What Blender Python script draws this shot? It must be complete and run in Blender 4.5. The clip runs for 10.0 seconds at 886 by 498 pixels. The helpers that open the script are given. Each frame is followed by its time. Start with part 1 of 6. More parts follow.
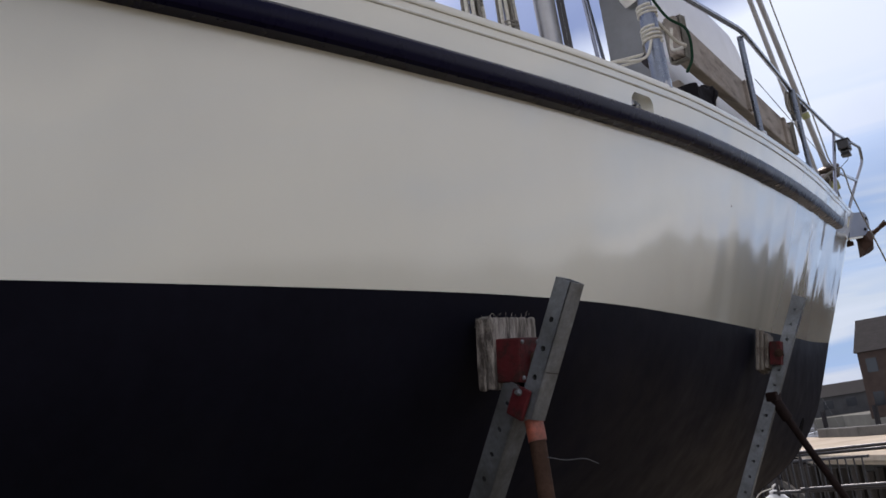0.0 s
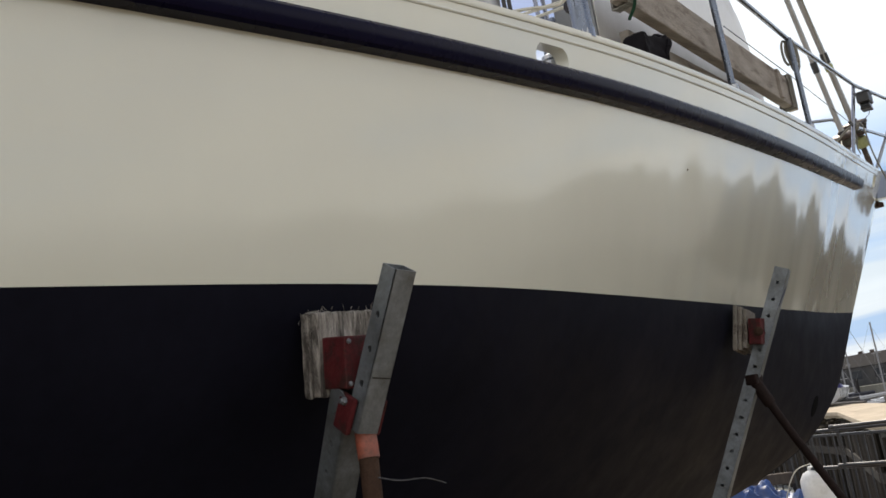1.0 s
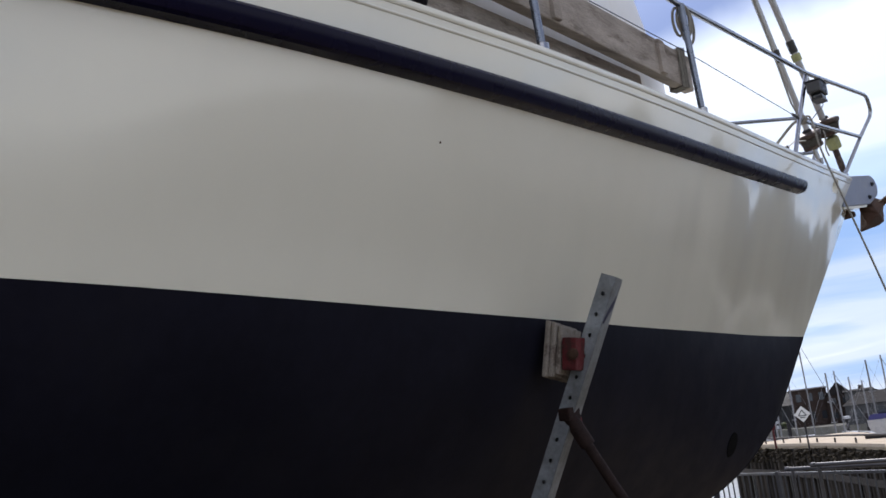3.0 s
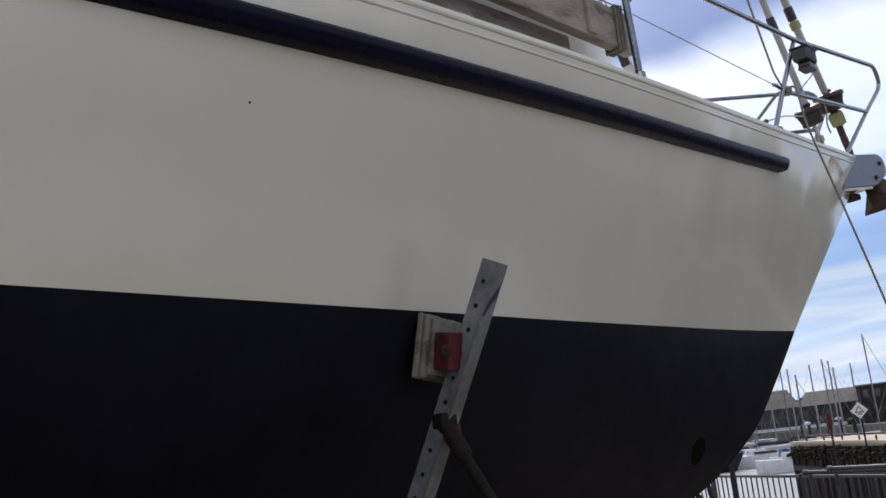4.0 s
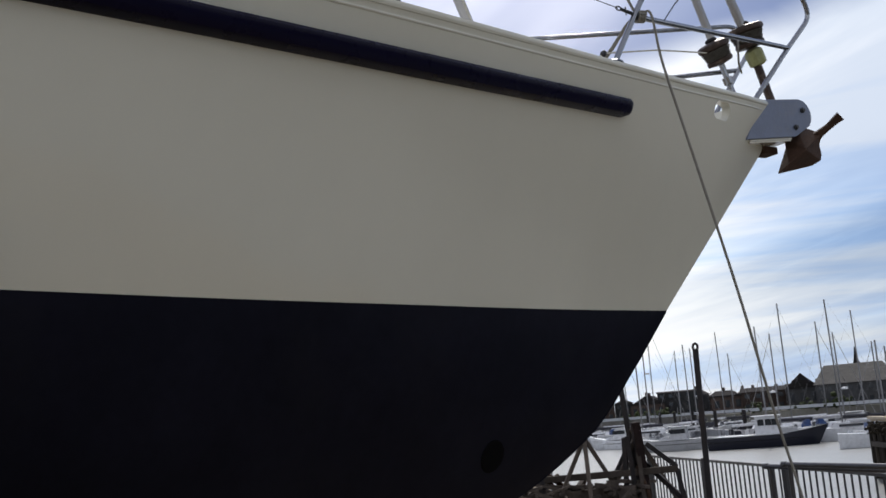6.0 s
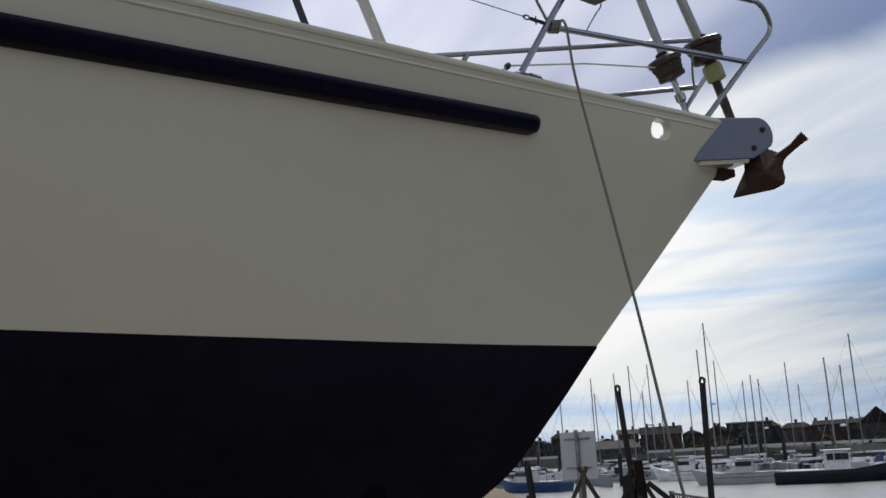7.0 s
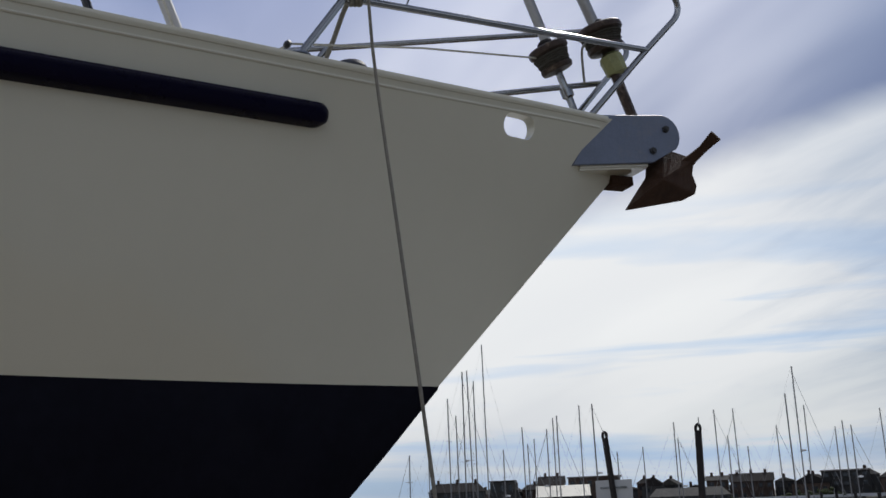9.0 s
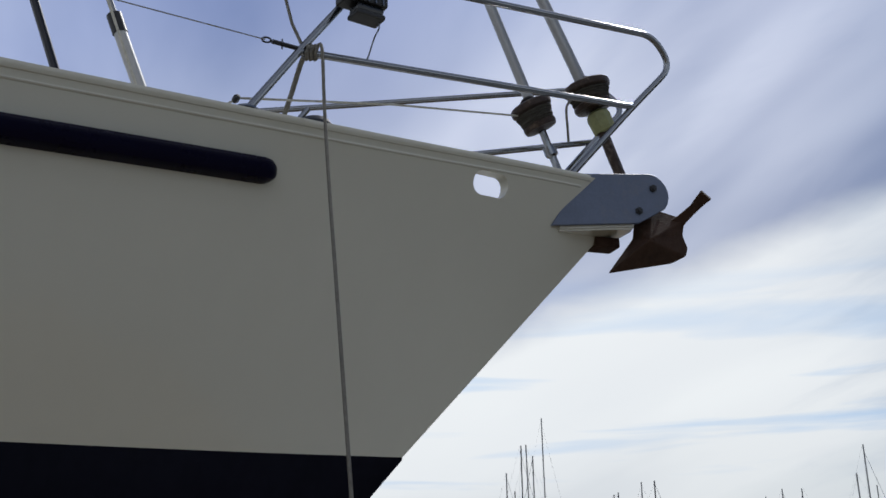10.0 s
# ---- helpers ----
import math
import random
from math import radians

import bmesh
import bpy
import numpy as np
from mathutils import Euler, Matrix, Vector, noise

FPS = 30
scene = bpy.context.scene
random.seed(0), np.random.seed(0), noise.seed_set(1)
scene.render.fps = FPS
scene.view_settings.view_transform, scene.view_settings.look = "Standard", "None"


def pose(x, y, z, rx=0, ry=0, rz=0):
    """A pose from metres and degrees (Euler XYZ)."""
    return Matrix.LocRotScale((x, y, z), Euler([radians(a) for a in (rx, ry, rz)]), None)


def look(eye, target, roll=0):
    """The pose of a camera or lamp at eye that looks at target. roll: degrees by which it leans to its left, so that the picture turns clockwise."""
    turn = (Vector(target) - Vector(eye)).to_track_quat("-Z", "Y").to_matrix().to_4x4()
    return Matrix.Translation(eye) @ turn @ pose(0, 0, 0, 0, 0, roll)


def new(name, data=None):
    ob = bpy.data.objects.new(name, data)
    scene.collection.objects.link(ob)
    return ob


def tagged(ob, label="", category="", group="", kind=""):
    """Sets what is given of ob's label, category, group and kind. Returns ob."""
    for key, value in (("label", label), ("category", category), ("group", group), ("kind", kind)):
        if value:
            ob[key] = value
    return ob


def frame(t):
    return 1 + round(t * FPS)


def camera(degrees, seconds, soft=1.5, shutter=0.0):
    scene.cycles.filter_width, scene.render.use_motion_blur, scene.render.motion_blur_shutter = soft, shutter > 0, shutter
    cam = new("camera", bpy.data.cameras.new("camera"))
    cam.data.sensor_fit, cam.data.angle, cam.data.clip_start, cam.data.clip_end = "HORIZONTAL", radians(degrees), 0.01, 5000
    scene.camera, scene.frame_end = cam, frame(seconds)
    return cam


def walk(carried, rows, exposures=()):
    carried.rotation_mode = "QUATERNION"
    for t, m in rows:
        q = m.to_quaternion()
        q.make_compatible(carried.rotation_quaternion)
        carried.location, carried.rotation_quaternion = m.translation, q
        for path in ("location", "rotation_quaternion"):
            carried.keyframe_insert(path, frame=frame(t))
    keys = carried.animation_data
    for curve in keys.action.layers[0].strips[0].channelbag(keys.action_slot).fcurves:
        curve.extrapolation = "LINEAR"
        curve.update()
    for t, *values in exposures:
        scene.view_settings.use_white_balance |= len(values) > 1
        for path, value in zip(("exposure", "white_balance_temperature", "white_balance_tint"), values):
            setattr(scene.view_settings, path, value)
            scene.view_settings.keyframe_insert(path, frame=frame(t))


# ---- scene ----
cam = camera(47.0, 10.0, soft=1.6)
PATH = [
    (0, (3.735, -8.739, 1.546), (2.405, -7.299, 1.939), -8.7),
    (0.5, (3.860, -8.381, 1.587), (2.469, -6.990, 1.942), -8.4),
    (1, (3.849, -7.990, 1.570), (2.417, -6.639, 1.925), -9.4),
    (1.5, (3.822, -7.641, 1.553), (2.351, -6.343, 1.946), -10.2),
    (2, (3.906, -7.254, 1.572), (2.393, -6.012, 1.980), -8.7),
    (2.5, (3.957, -6.846, 1.526), (2.468, -5.572, 1.926), -7.3),
    (4, (3.981, -5.563, 1.478), (2.397, -4.408, 1.873), -6.5),
    (4.5, (3.969, -5.108, 1.497), (2.355, -3.996, 1.894), -6.4),
    (5, (4.061, -4.642, 1.514), (2.399, -3.589, 1.874), -5.9),
    (5.5, (4.024, -4.178, 1.502), (2.348, -3.140, 1.841), -5.2),
    (7, (4.098, -2.868, 1.533), (2.348, -1.984, 1.926), -3.4),
    (7.5, (4.076, -2.484, 1.532), (2.314, -1.649, 1.977), -2.5),
    (8, (4.038, -2.095, 1.547), (2.252, -1.302, 1.971), -2.0),
    (8.5, (3.873, -1.771, 1.544), (2.090, -0.968, 1.968), -2.1),
    (9, (3.829, -1.492, 1.556), (2.028, -0.767, 2.035), -2.4),
    (9.5, (3.881, -1.271, 1.563), (2.049, -0.697, 2.124), -1.7),
    (10, (3.784, -1.078, 1.555), (1.979, -0.476, 2.173), -1.2),
]
# seconds, stops, kelvin, tint
EXPOSURES = [(0, 0.14, 6550, 16), (0.5, 0.27, 6650, 19), (1.0, 0.50, 7150, 9), (1.5, 0.62, 6700, 14), (2.0, 0.77, 6500, 10), (2.5, 0.63, 6300, 13), (4.0, 0.25, 6400, 14), (4.5, 0.39, 6200, 13), (5.0, 0.20, 6350, 13), (5.5, 0.08, 6480, 12), (7.0, -0.44, 6500, 10), (7.5, -0.50, 6480, 9), (8.0, -0.65, 6380, 9), (9.0, -0.67, 6320, 10), (10, -0.65, 6180, 9)]
walk(cam, [(t, look(e, g, r)) for t, e, g, r in PATH], EXPOSURES)

# ---------------------------------------------------------------- light
SUN_AZ = math.atan2(-0.68, 0.73)          # from +y towards +x
SUN_EL = radians(47)
SUN_DIR = Vector((math.sin(SUN_AZ) * math.cos(SUN_EL), math.cos(SUN_AZ) * math.cos(SUN_EL), math.sin(SUN_EL)))
sun = new("sun", bpy.data.lights.new("sun", "SUN"))
sun.data.energy, sun.data.angle, sun.data.color = 3.2, radians(0.6), (1.0, 0.95, 0.87)
sun.matrix_world = look(SUN_DIR * 60, (0, 0, 0))

world = bpy.data.worlds.new("sky")
scene.world = world
world.use_nodes = True
wn, wl = world.node_tree.nodes, world.node_tree.links
wn.clear()
w_out = wn.new("ShaderNodeOutputWorld")
w_bg = wn.new("ShaderNodeBackground")
w_sky = wn.new("ShaderNodeTexSky")
w_sky.sky_type, w_sky.sun_disc = "NISHITA", False
w_sky.sun_elevation, w_sky.sun_rotation = SUN_EL, SUN_AZ
w_sky.air_density, w_sky.dust_density, w_sky.ozone_density = 1.0, 0.6, 3.0
w_coord = wn.new("ShaderNodeTexCoord")
w_sep = wn.new("ShaderNodeSeparateXYZ")
wl.new(w_coord.outputs["Generated"], w_sep.inputs[0])


def w_math(op, a, b=None, clamp=False):
    n = wn.new("ShaderNodeMath")
    n.operation, n.use_clamp = op, clamp
    for i, v in enumerate((a, b)):
        if v is None:
            continue
        if isinstance(v, (int, float)):
            n.inputs[i].default_value = v
        else:
            wl.new(v, n.inputs[i])
    return n.outputs[0]


# a flat cloud layer: the direction is projected on a plane overhead
w_h = w_math("ADD", w_math("MAXIMUM", w_sep.outputs[2], 0.0), 0.16)
w_cx, w_cy = w_math("DIVIDE", w_sep.outputs[0], w_h), w_math("DIVIDE", w_sep.outputs[1], w_h)
w_comb = wn.new("ShaderNodeCombineXYZ")
wl.new(w_cx, w_comb.inputs[0]), wl.new(w_cy, w_comb.inputs[1])
w_map = wn.new("ShaderNodeMapping")
w_map.inputs["Rotation"].default_value = (0, 0, radians(38))
w_map.inputs["Scale"].default_value = (0.42, 1.25, 1.0)
w_map.inputs["Location"].default_value = (5.3, 0.6, 0.0)
wl.new(w_comb.outputs[0], w_map.inputs[0])


def w_noise(scale, detail, rough, vec, dist=0.0):
    n = wn.new("ShaderNodeTexNoise")
    n.inputs["Scale"].default_value, n.inputs["Detail"].default_value = scale, detail
    n.inputs["Roughness"].default_value, n.inputs["Distortion"].default_value = rough, dist
    wl.new(vec, n.inputs["Vector"])
    return n.outputs[0]


def w_ramp(fac, stops):
    n = wn.new("ShaderNodeValToRGB")
    while len(n.color_ramp.elements) < len(stops):
        n.color_ramp.elements.new(0.5)
    for e, (p, c) in zip(n.color_ramp.elements, stops):
        e.position, e.color = p, (*c, 1)
    wl.new(fac, n.inputs[0])
    return n.outputs[0]


w_big = w_noise(0.42, 4, 0.48, w_map.outputs[0], 0.5)
w_fine = w_noise(2.4, 5, 0.6, w_map.outputs[0], 0.4)
w_cover = w_ramp(w_math("ADD", w_math("MULTIPLY", w_big, 0.86), w_math("MULTIPLY", w_fine, 0.14)), [(0.38, (0, 0, 0)), (0.50, (1, 1, 1))])
w_shade = w_ramp(w_noise(0.8, 4, 0.5, w_map.outputs[0], 0.3), [(0.36, (0.50, 0.55, 0.74)), (0.50, (0.86, 0.89, 0.98)), (0.60, (1.36, 1.35, 1.33))])
w_low = w_ramp(w_sep.outputs[2], [(0.0, (1, 1, 1)), (0.10, (0.85, 0.85, 0.85)), (0.34, (0, 0, 0))])
w_mixf = w_math("ADD", w_math("MULTIPLY", w_cover, 0.72), 0.16)
w_tint = wn.new("ShaderNodeMixRGB")
w_tint.blend_type = "MULTIPLY"
w_tint.inputs[0].default_value = 1.0
w_tint.inputs[2].default_value = (18.6, 18.5, 18.7, 1)
# clouds are brighter towards the sun
w_dot = wn.new("ShaderNodeVectorMath")
w_dot.operation = "DOT_PRODUCT"
wl.new(w_coord.outputs["Generated"], w_dot.inputs[0])
w_dot.inputs[1].default_value = SUN_DIR
w_fwd = wn.new("ShaderNodeMapRange")
w_fwd.interpolation_type = "SMOOTHSTEP"
w_fwd.inputs[1].default_value, w_fwd.inputs[2].default_value = 0.42, 1.0
w_fwd.inputs[3].default_value, w_fwd.inputs[4].default_value = 0.63, 0.65
wl.new(w_dot.outputs["Value"], w_fwd.inputs[0])
w_lit = wn.new("ShaderNodeVectorMath")
w_lit.operation = "SCALE"
wl.new(w_shade, w_lit.inputs[0])
wl.new(w_fwd.outputs[0], w_lit.inputs["Scale"])
wl.new(w_lit.outputs[0], w_tint.inputs[1])
w_mix = wn.new("ShaderNodeMixRGB")
wl.new(w_mixf, w_mix.inputs[0])
wl.new(w_sky.outputs[0], w_mix.inputs[1])
wl.new(w_tint.outputs[0], w_mix.inputs[2])
# the haze over the horizon
w_haze = wn.new("ShaderNodeMixRGB")
wl.new(w_math("MULTIPLY", w_low, 0.8), w_haze.inputs[0])
wl.new(w_mix.outputs[0], w_haze.inputs[1])
w_haze.inputs[2].default_value = (10.6, 10.9, 11.2, 1)
# a grey-lilac cloud bank in the north-west, its lower edge slanting over a bright white one, and blue gaps low down
w_edge = wn.new("ShaderNodeVectorMath")
w_edge.operation = "DOT_PRODUCT"
wl.new(w_coord.outputs["Generated"], w_edge.inputs[0])
w_edge.inputs[1].default_value = (0.107, -0.368, 0.923)
w_soft = w_math("ADD", w_edge.outputs["Value"], w_math("MULTIPLY", w_math("SUBTRACT", w_noise(3.2, 5, 0.55, w_coord.outputs["Generated"], 0.6), 0.5), 0.085))
w_bank = w_ramp(w_math("ADD", w_soft, 0.53), [(0.42, (1.02, 1.02, 1.02)), (0.495, (1.0, 1.0, 1.0)), (0.535, (0.75, 0.785, 0.90)), (0.72, (0.83, 0.87, 1.01)), (0.90, (0.80, 0.88, 1.14))])
w_quarter = wn.new("ShaderNodeVectorMath")
w_quarter.operation = "DOT_PRODUCT"
wl.new(w_coord.outputs["Generated"], w_quarter.inputs[0])
w_quarter.inputs[1].default_value = (-0.79, 0.50, 0.35)
w_where = wn.new("ShaderNodeMapRange")
w_where.interpolation_type = "SMOOTHSTEP"
w_where.inputs[1].default_value, w_where.inputs[2].default_value = 0.45, 0.85
wl.new(w_quarter.outputs["Value"], w_where.inputs[0])
w_banked = wn.new("ShaderNodeMixRGB")
w_banked.blend_type = "MULTIPLY"
wl.new(w_where.outputs[0], w_banked.inputs[0])
wl.new(w_haze.outputs[0], w_banked.inputs[1]), wl.new(w_bank, w_banked.inputs[2])
w_white = wn.new("ShaderNodeMixRGB")
w_near = wn.new("ShaderNodeMapRange")
w_near.interpolation_type = "SMOOTHSTEP"
w_near.inputs[1].default_value, w_near.inputs[2].default_value = 0.905, 0.985
wl.new(w_quarter.outputs["Value"], w_near.inputs[0])
w_under = w_math("MULTIPLY", w_ramp(w_math("ADD", w_soft, 0.53), [(0.0, (0.5, 0.5, 0.5)), (0.36, (0.6, 0.6, 0.6)), (0.46, (0, 0, 0))]), w_near.outputs[0])
wl.new(w_math("MAXIMUM", w_math("MULTIPLY", w_ramp(w_math("ADD", w_soft, 0.53), [(0.31, (0, 0, 0)), (0.40, (0.75, 0.75, 0.75)), (0.495, (0.92, 0.92, 0.92)), (0.53, (0, 0, 0))]), w_where.outputs[0]), w_under), w_white.inputs[0])
wl.new(w_banked.outputs[0], w_white.inputs[1])
w_white.inputs[2].default_value = (16.2, 16.2, 16.0, 1)
w_flat = wn.new("ShaderNodeMapping")
w_flat.inputs["Scale"].default_value = (1.5, 1.5, 19.0)
w_flat.inputs["Rotation"].default_value = (radians(2), radians(3), 0)
wl.new(w_coord.outputs["Generated"], w_flat.inputs[0])
w_gap = w_ramp(w_noise(1.3, 5, 0.5, w_flat.outputs[0], 0.5), [(0.47, (1.04, 1.04, 1.03)), (0.535, (0.84, 0.92, 1.02)), (0.63, (0.64, 0.80, 1.01))])
w_lowband = w_ramp(w_sep.outputs[2], [(0.0, (1, 1, 1)), (0.16, (1, 1, 1)), (0.30, (0, 0, 0))])
# open blue sky to the north
w_north = wn.new("ShaderNodeVectorMath")
w_north.operation = "DOT_PRODUCT"
wl.new(w_coord.outputs["Generated"], w_north.inputs[0])
w_north.inputs[1].default_value = (-0.26, 0.92, 0.28)
w_open = wn.new("ShaderNodeMapRange")
w_open.interpolation_type = "SMOOTHSTEP"
w_open.inputs[1].default_value, w_open.inputs[2].default_value = 0.80, 0.95
wl.new(w_math("ADD", w_north.outputs["Value"], w_math("MULTIPLY", w_math("SUBTRACT", w_fine, 0.5), 0.22)), w_open.inputs[0])
w_blue = wn.new("ShaderNodeMixRGB")
w_blue.blend_type = "MULTIPLY"
wl.new(w_open.outputs[0], w_blue.inputs[0]), wl.new(w_white.outputs[0], w_blue.inputs[1])
w_blue.inputs[2].default_value = (0.60, 0.665, 0.765, 1)
w_gaps = wn.new("ShaderNodeMixRGB")
w_gaps.blend_type = "MULTIPLY"
wl.new(w_lowband, w_gaps.inputs[0]), wl.new(w_blue.outputs[0], w_gaps.inputs[1]), wl.new(w_gap, w_gaps.inputs[2])
wl.new(w_gaps.outputs[0], w_bg.inputs[0])
w_bg.inputs[1].default_value = 0.085
wl.new(w_bg.outputs[0], w_out.inputs[0])


# ---------------------------------------------------------------- materials
def mat(name, color, rough=0.5, metal=0.0, var=0.12, scale=6.0, bump=0.0, bscale=60.0, coat=0.0, stain=None, spec=0.5,
        stretch=(1, 1, 1), stain_scale=1.6, stain_edge=(0.52, 0.7), rand=0.0, rvar=0.15):
    """A node material with two scales of colour variation, uneven roughness and fine relief."""
    if rough > 0.7 and spec == 0.5:
        spec = 0.12
    m = bpy.data.materials.new(name)
    m.use_nodes = True
    n, k = m.node_tree.nodes, m.node_tree.links
    b = n["Principled BSDF"]
    tc = n.new("ShaderNodeTexCoord")
    mp = n.new("ShaderNodeMapping")
    mp.inputs["Scale"].default_value = stretch
    k.new(tc.outputs["Object"], mp.inputs[0])

    def noise_out(s, d=4.0, r=0.6):
        t = n.new("ShaderNodeTexNoise")
        t.inputs["Scale"].default_value, t.inputs["Detail"].default_value, t.inputs["Roughness"].default_value = s, d, r
        k.new(mp.outputs[0], t.inputs["Vector"])
        return t.outputs[0]

    def rng(src, a, c, lo=0.25, hi=0.75):
        r = n.new("ShaderNodeMapRange")
        r.inputs[1].default_value, r.inputs[2].default_value, r.inputs[3].default_value, r.inputs[4].default_value = lo, hi, a, c
        k.new(src, r.inputs[0])
        return r.outputs[0]

    def mul(a, c):
        q = n.new("ShaderNodeMath")
        q.operation = "MULTIPLY"
        k.new(a, q.inputs[0]), k.new(c, q.inputs[1])
        return q.outputs[0]

    fac = mul(rng(noise_out(scale), 1 - var, 1 + var), rng(noise_out(scale * 9, 3), 1 - var * 0.5, 1 + var * 0.5))
    if rand:
        oi = n.new("ShaderNodeObjectInfo")
        fac = mul(fac, rng(oi.outputs["Random"], 1 - rand, 1 + rand, 0, 1))
    hsv = n.new("ShaderNodeHueSaturation")
    hsv.inputs["Color"].default_value = (*color, 1)
    k.new(fac, hsv.inputs["Value"])
    col = hsv.outputs[0]
    if stain:
        mx = n.new("ShaderNodeMixRGB")
        k.new(rng(noise_out(stain_scale, 8, 0.7), 0, stain[3] if len(stain) > 3 else 1, *stain_edge), mx.inputs[0])
        k.new(col, mx.inputs[1])
        mx.inputs[2].default_value = (*stain[:3], 1)
        col = mx.outputs[0]
    k.new(col, b.inputs["Base Color"])
    k.new(rng(noise_out(scale * 2.3), max(0.02, rough * (1 - rvar)), min(1, rough * (1 + rvar))), b.inputs["Roughness"])
    b.inputs["Metallic"].default_value = metal
    b.inputs["Specular IOR Level"].default_value = spec
    if coat:
        b.inputs["Coat Weight"].default_value, b.inputs["Coat Roughness"].default_value = coat, 0.085
        b.inputs["Coat IOR"].default_value = 1.55
    if bump:
        bp = n.new("ShaderNodeBump")
        bp.inputs["Strength"].default_value, bp.inputs["Distance"].default_value = bump, 0.01
        k.new(noise_out(bscale, 5), bp.inputs["Height"])
        k.new(bp.outputs[0], b.inputs["Normal"])
    return m


M_HULL = mat("cream_gelcoat", (0.585, 0.574, 0.484), 0.25, var=0.02, scale=0.9, spec=0.45, coat=1.0, stretch=(1, 1, 0.5), rvar=0.0)


def fair(m, height, along, up):
    """Slow unfairness of a moulded skin: shallow upright hollows that bend what the gloss mirrors."""
    n, k = m.node_tree.nodes, m.node_tree.links
    b = n["Principled BSDF"]
    tc, mp, t, bp = n.new("ShaderNodeTexCoord"), n.new("ShaderNodeMapping"), n.new("ShaderNodeTexNoise"), n.new("ShaderNodeBump")
    mp.inputs["Scale"].default_value = (0.2 * along, along, up)
    t.inputs["Scale"].default_value, t.inputs["Detail"].default_value, t.inputs["Roughness"].default_value = 1.0, 1.5, 0.45
    bp.inputs["Strength"].default_value, bp.inputs["Distance"].default_value = 1.0, height
    k.new(tc.outputs["Object"], mp.inputs[0]), k.new(mp.outputs[0], t.inputs["Vector"]), k.new(t.outputs[0], bp.inputs["Height"])
    k.new(bp.outputs[0], b.inputs["Normal"]), k.new(bp.outputs[0], b.inputs["Coat Normal"])


fair(M_HULL, 0.026, 1.5, 0.32)
M_ANTIFOUL = mat("black_antifouling", (0.0072, 0.0075, 0.0130), 0.5, var=0.25, scale=2.5, bump=0.02, bscale=40, stain=(0.0105, 0.0105, 0.0150, 0.7), spec=0.03)
M_TUNNEL = mat("tunnel_shadow_black", (0.004, 0.004, 0.0045), 0.8, var=0.1, spec=0.02)
M_STEEL_D = mat("dull_blue_steel", (0.15, 0.17, 0.21), 0.3, 0.9, var=0.15, scale=12, rvar=0.3)
M_GREENLINE = mat("dark_green_line", (0.012, 0.04, 0.022), 0.9, var=0.2, scale=60, bump=0.5, bscale=200)
M_BAG = mat("black_sacking", (0.010, 0.009, 0.011), 0.75, var=0.2, scale=12, bump=0.4, bscale=30, spec=0.1)
M_RAIL = mat("navy_rubber", (0.0026, 0.0020, 0.0150), 0.28, var=0.12, scale=4, bump=0.02, bscale=20, spec=0.09)
M_DECK = mat("grey_deck", (0.5, 0.5, 0.47), 0.6, var=0.08, bump=0.1, bscale=120)
M_STEEL = mat("polished_steel", (0.27, 0.28, 0.30), 0.16, 1.0, var=0.06, scale=12, rvar=0.4)
M_GALV = mat("galvanised_steel", (0.20, 0.22, 0.24), 0.5, 0.55, var=0.3, scale=9, bump=0.18, bscale=50, stain=(0.10, 0.105, 0.10, 0.85), stain_scale=8, stain_edge=(0.44, 0.66))
M_RED = mat("red_oxide_paint", (0.072, 0.009, 0.011), 0.65, var=0.35, scale=18, bump=0.35, bscale=60, stain=(0.030, 0.012, 0.010, 0.9), stain_scale=17, stain_edge=(0.5, 0.6), spec=0.25)
M_ORANGE = mat("orange_rusty_paint", (0.34, 0.085, 0.05), 0.6, var=0.25, scale=10, bump=0.3, bscale=60, stain=(0.10, 0.045, 0.03), stain_scale=6, stain_edge=(0.45, 0.62))
M_PIPE = mat("dull_grey_steel", (0.042, 0.042, 0.045), 0.42, 0.5, var=0.25, scale=9, bump=0.15, bscale=40, stain=(0.05, 0.045, 0.04, 0.8), stain_scale=4)
M_PROP = mat("dark_red_rusty_tube", (0.018, 0.0115, 0.0105), 0.75, 0.1, var=0.4, scale=16, bump=0.4, bscale=70, stain=(0.032, 0.014, 0.011, 0.7), stain_scale=9)
M_PILE = mat("wet_dark_pile", (0.040, 0.034, 0.028), 0.8, var=0.4, scale=3, bump=0.5, bscale=14, stretch=(3, 3, 0.5), stain=(0.015, 0.014, 0.012), stain_scale=2, rand=0.4)
M_ROPE_D = mat("dark_weathered_rope", (0.07, 0.065, 0.055), 0.95, var=0.3, scale=60, bump=0.6, bscale=220)
M_SMEAR = mat("blue_paint_smear", (0.010, 0.014, 0.045), 0.5, var=0.2, scale=30)
M_RUST = mat("brown_rust", (0.055, 0.032, 0.022), 0.8, 0.2, var=0.35, scale=16, bump=0.4, bscale=80, stain=(0.025, 0.017, 0.014), stain_scale=5)
M_ANCHOR = mat("rusted_anchor_steel", (0.05, 0.027, 0.017), 0.75, 0.0, var=0.2, scale=22, bump=0.2, bscale=70, stain=(0.03, 0.017, 0.012), stain_scale=9, spec=0.2)
M_DARKIRON = mat("dark_iron", (0.014, 0.012, 0.013), 0.7, 0.3, var=0.3, scale=9, bump=0.3, bscale=50, stain=(0.03, 0.018, 0.015, 0.7), stain_scale=4)
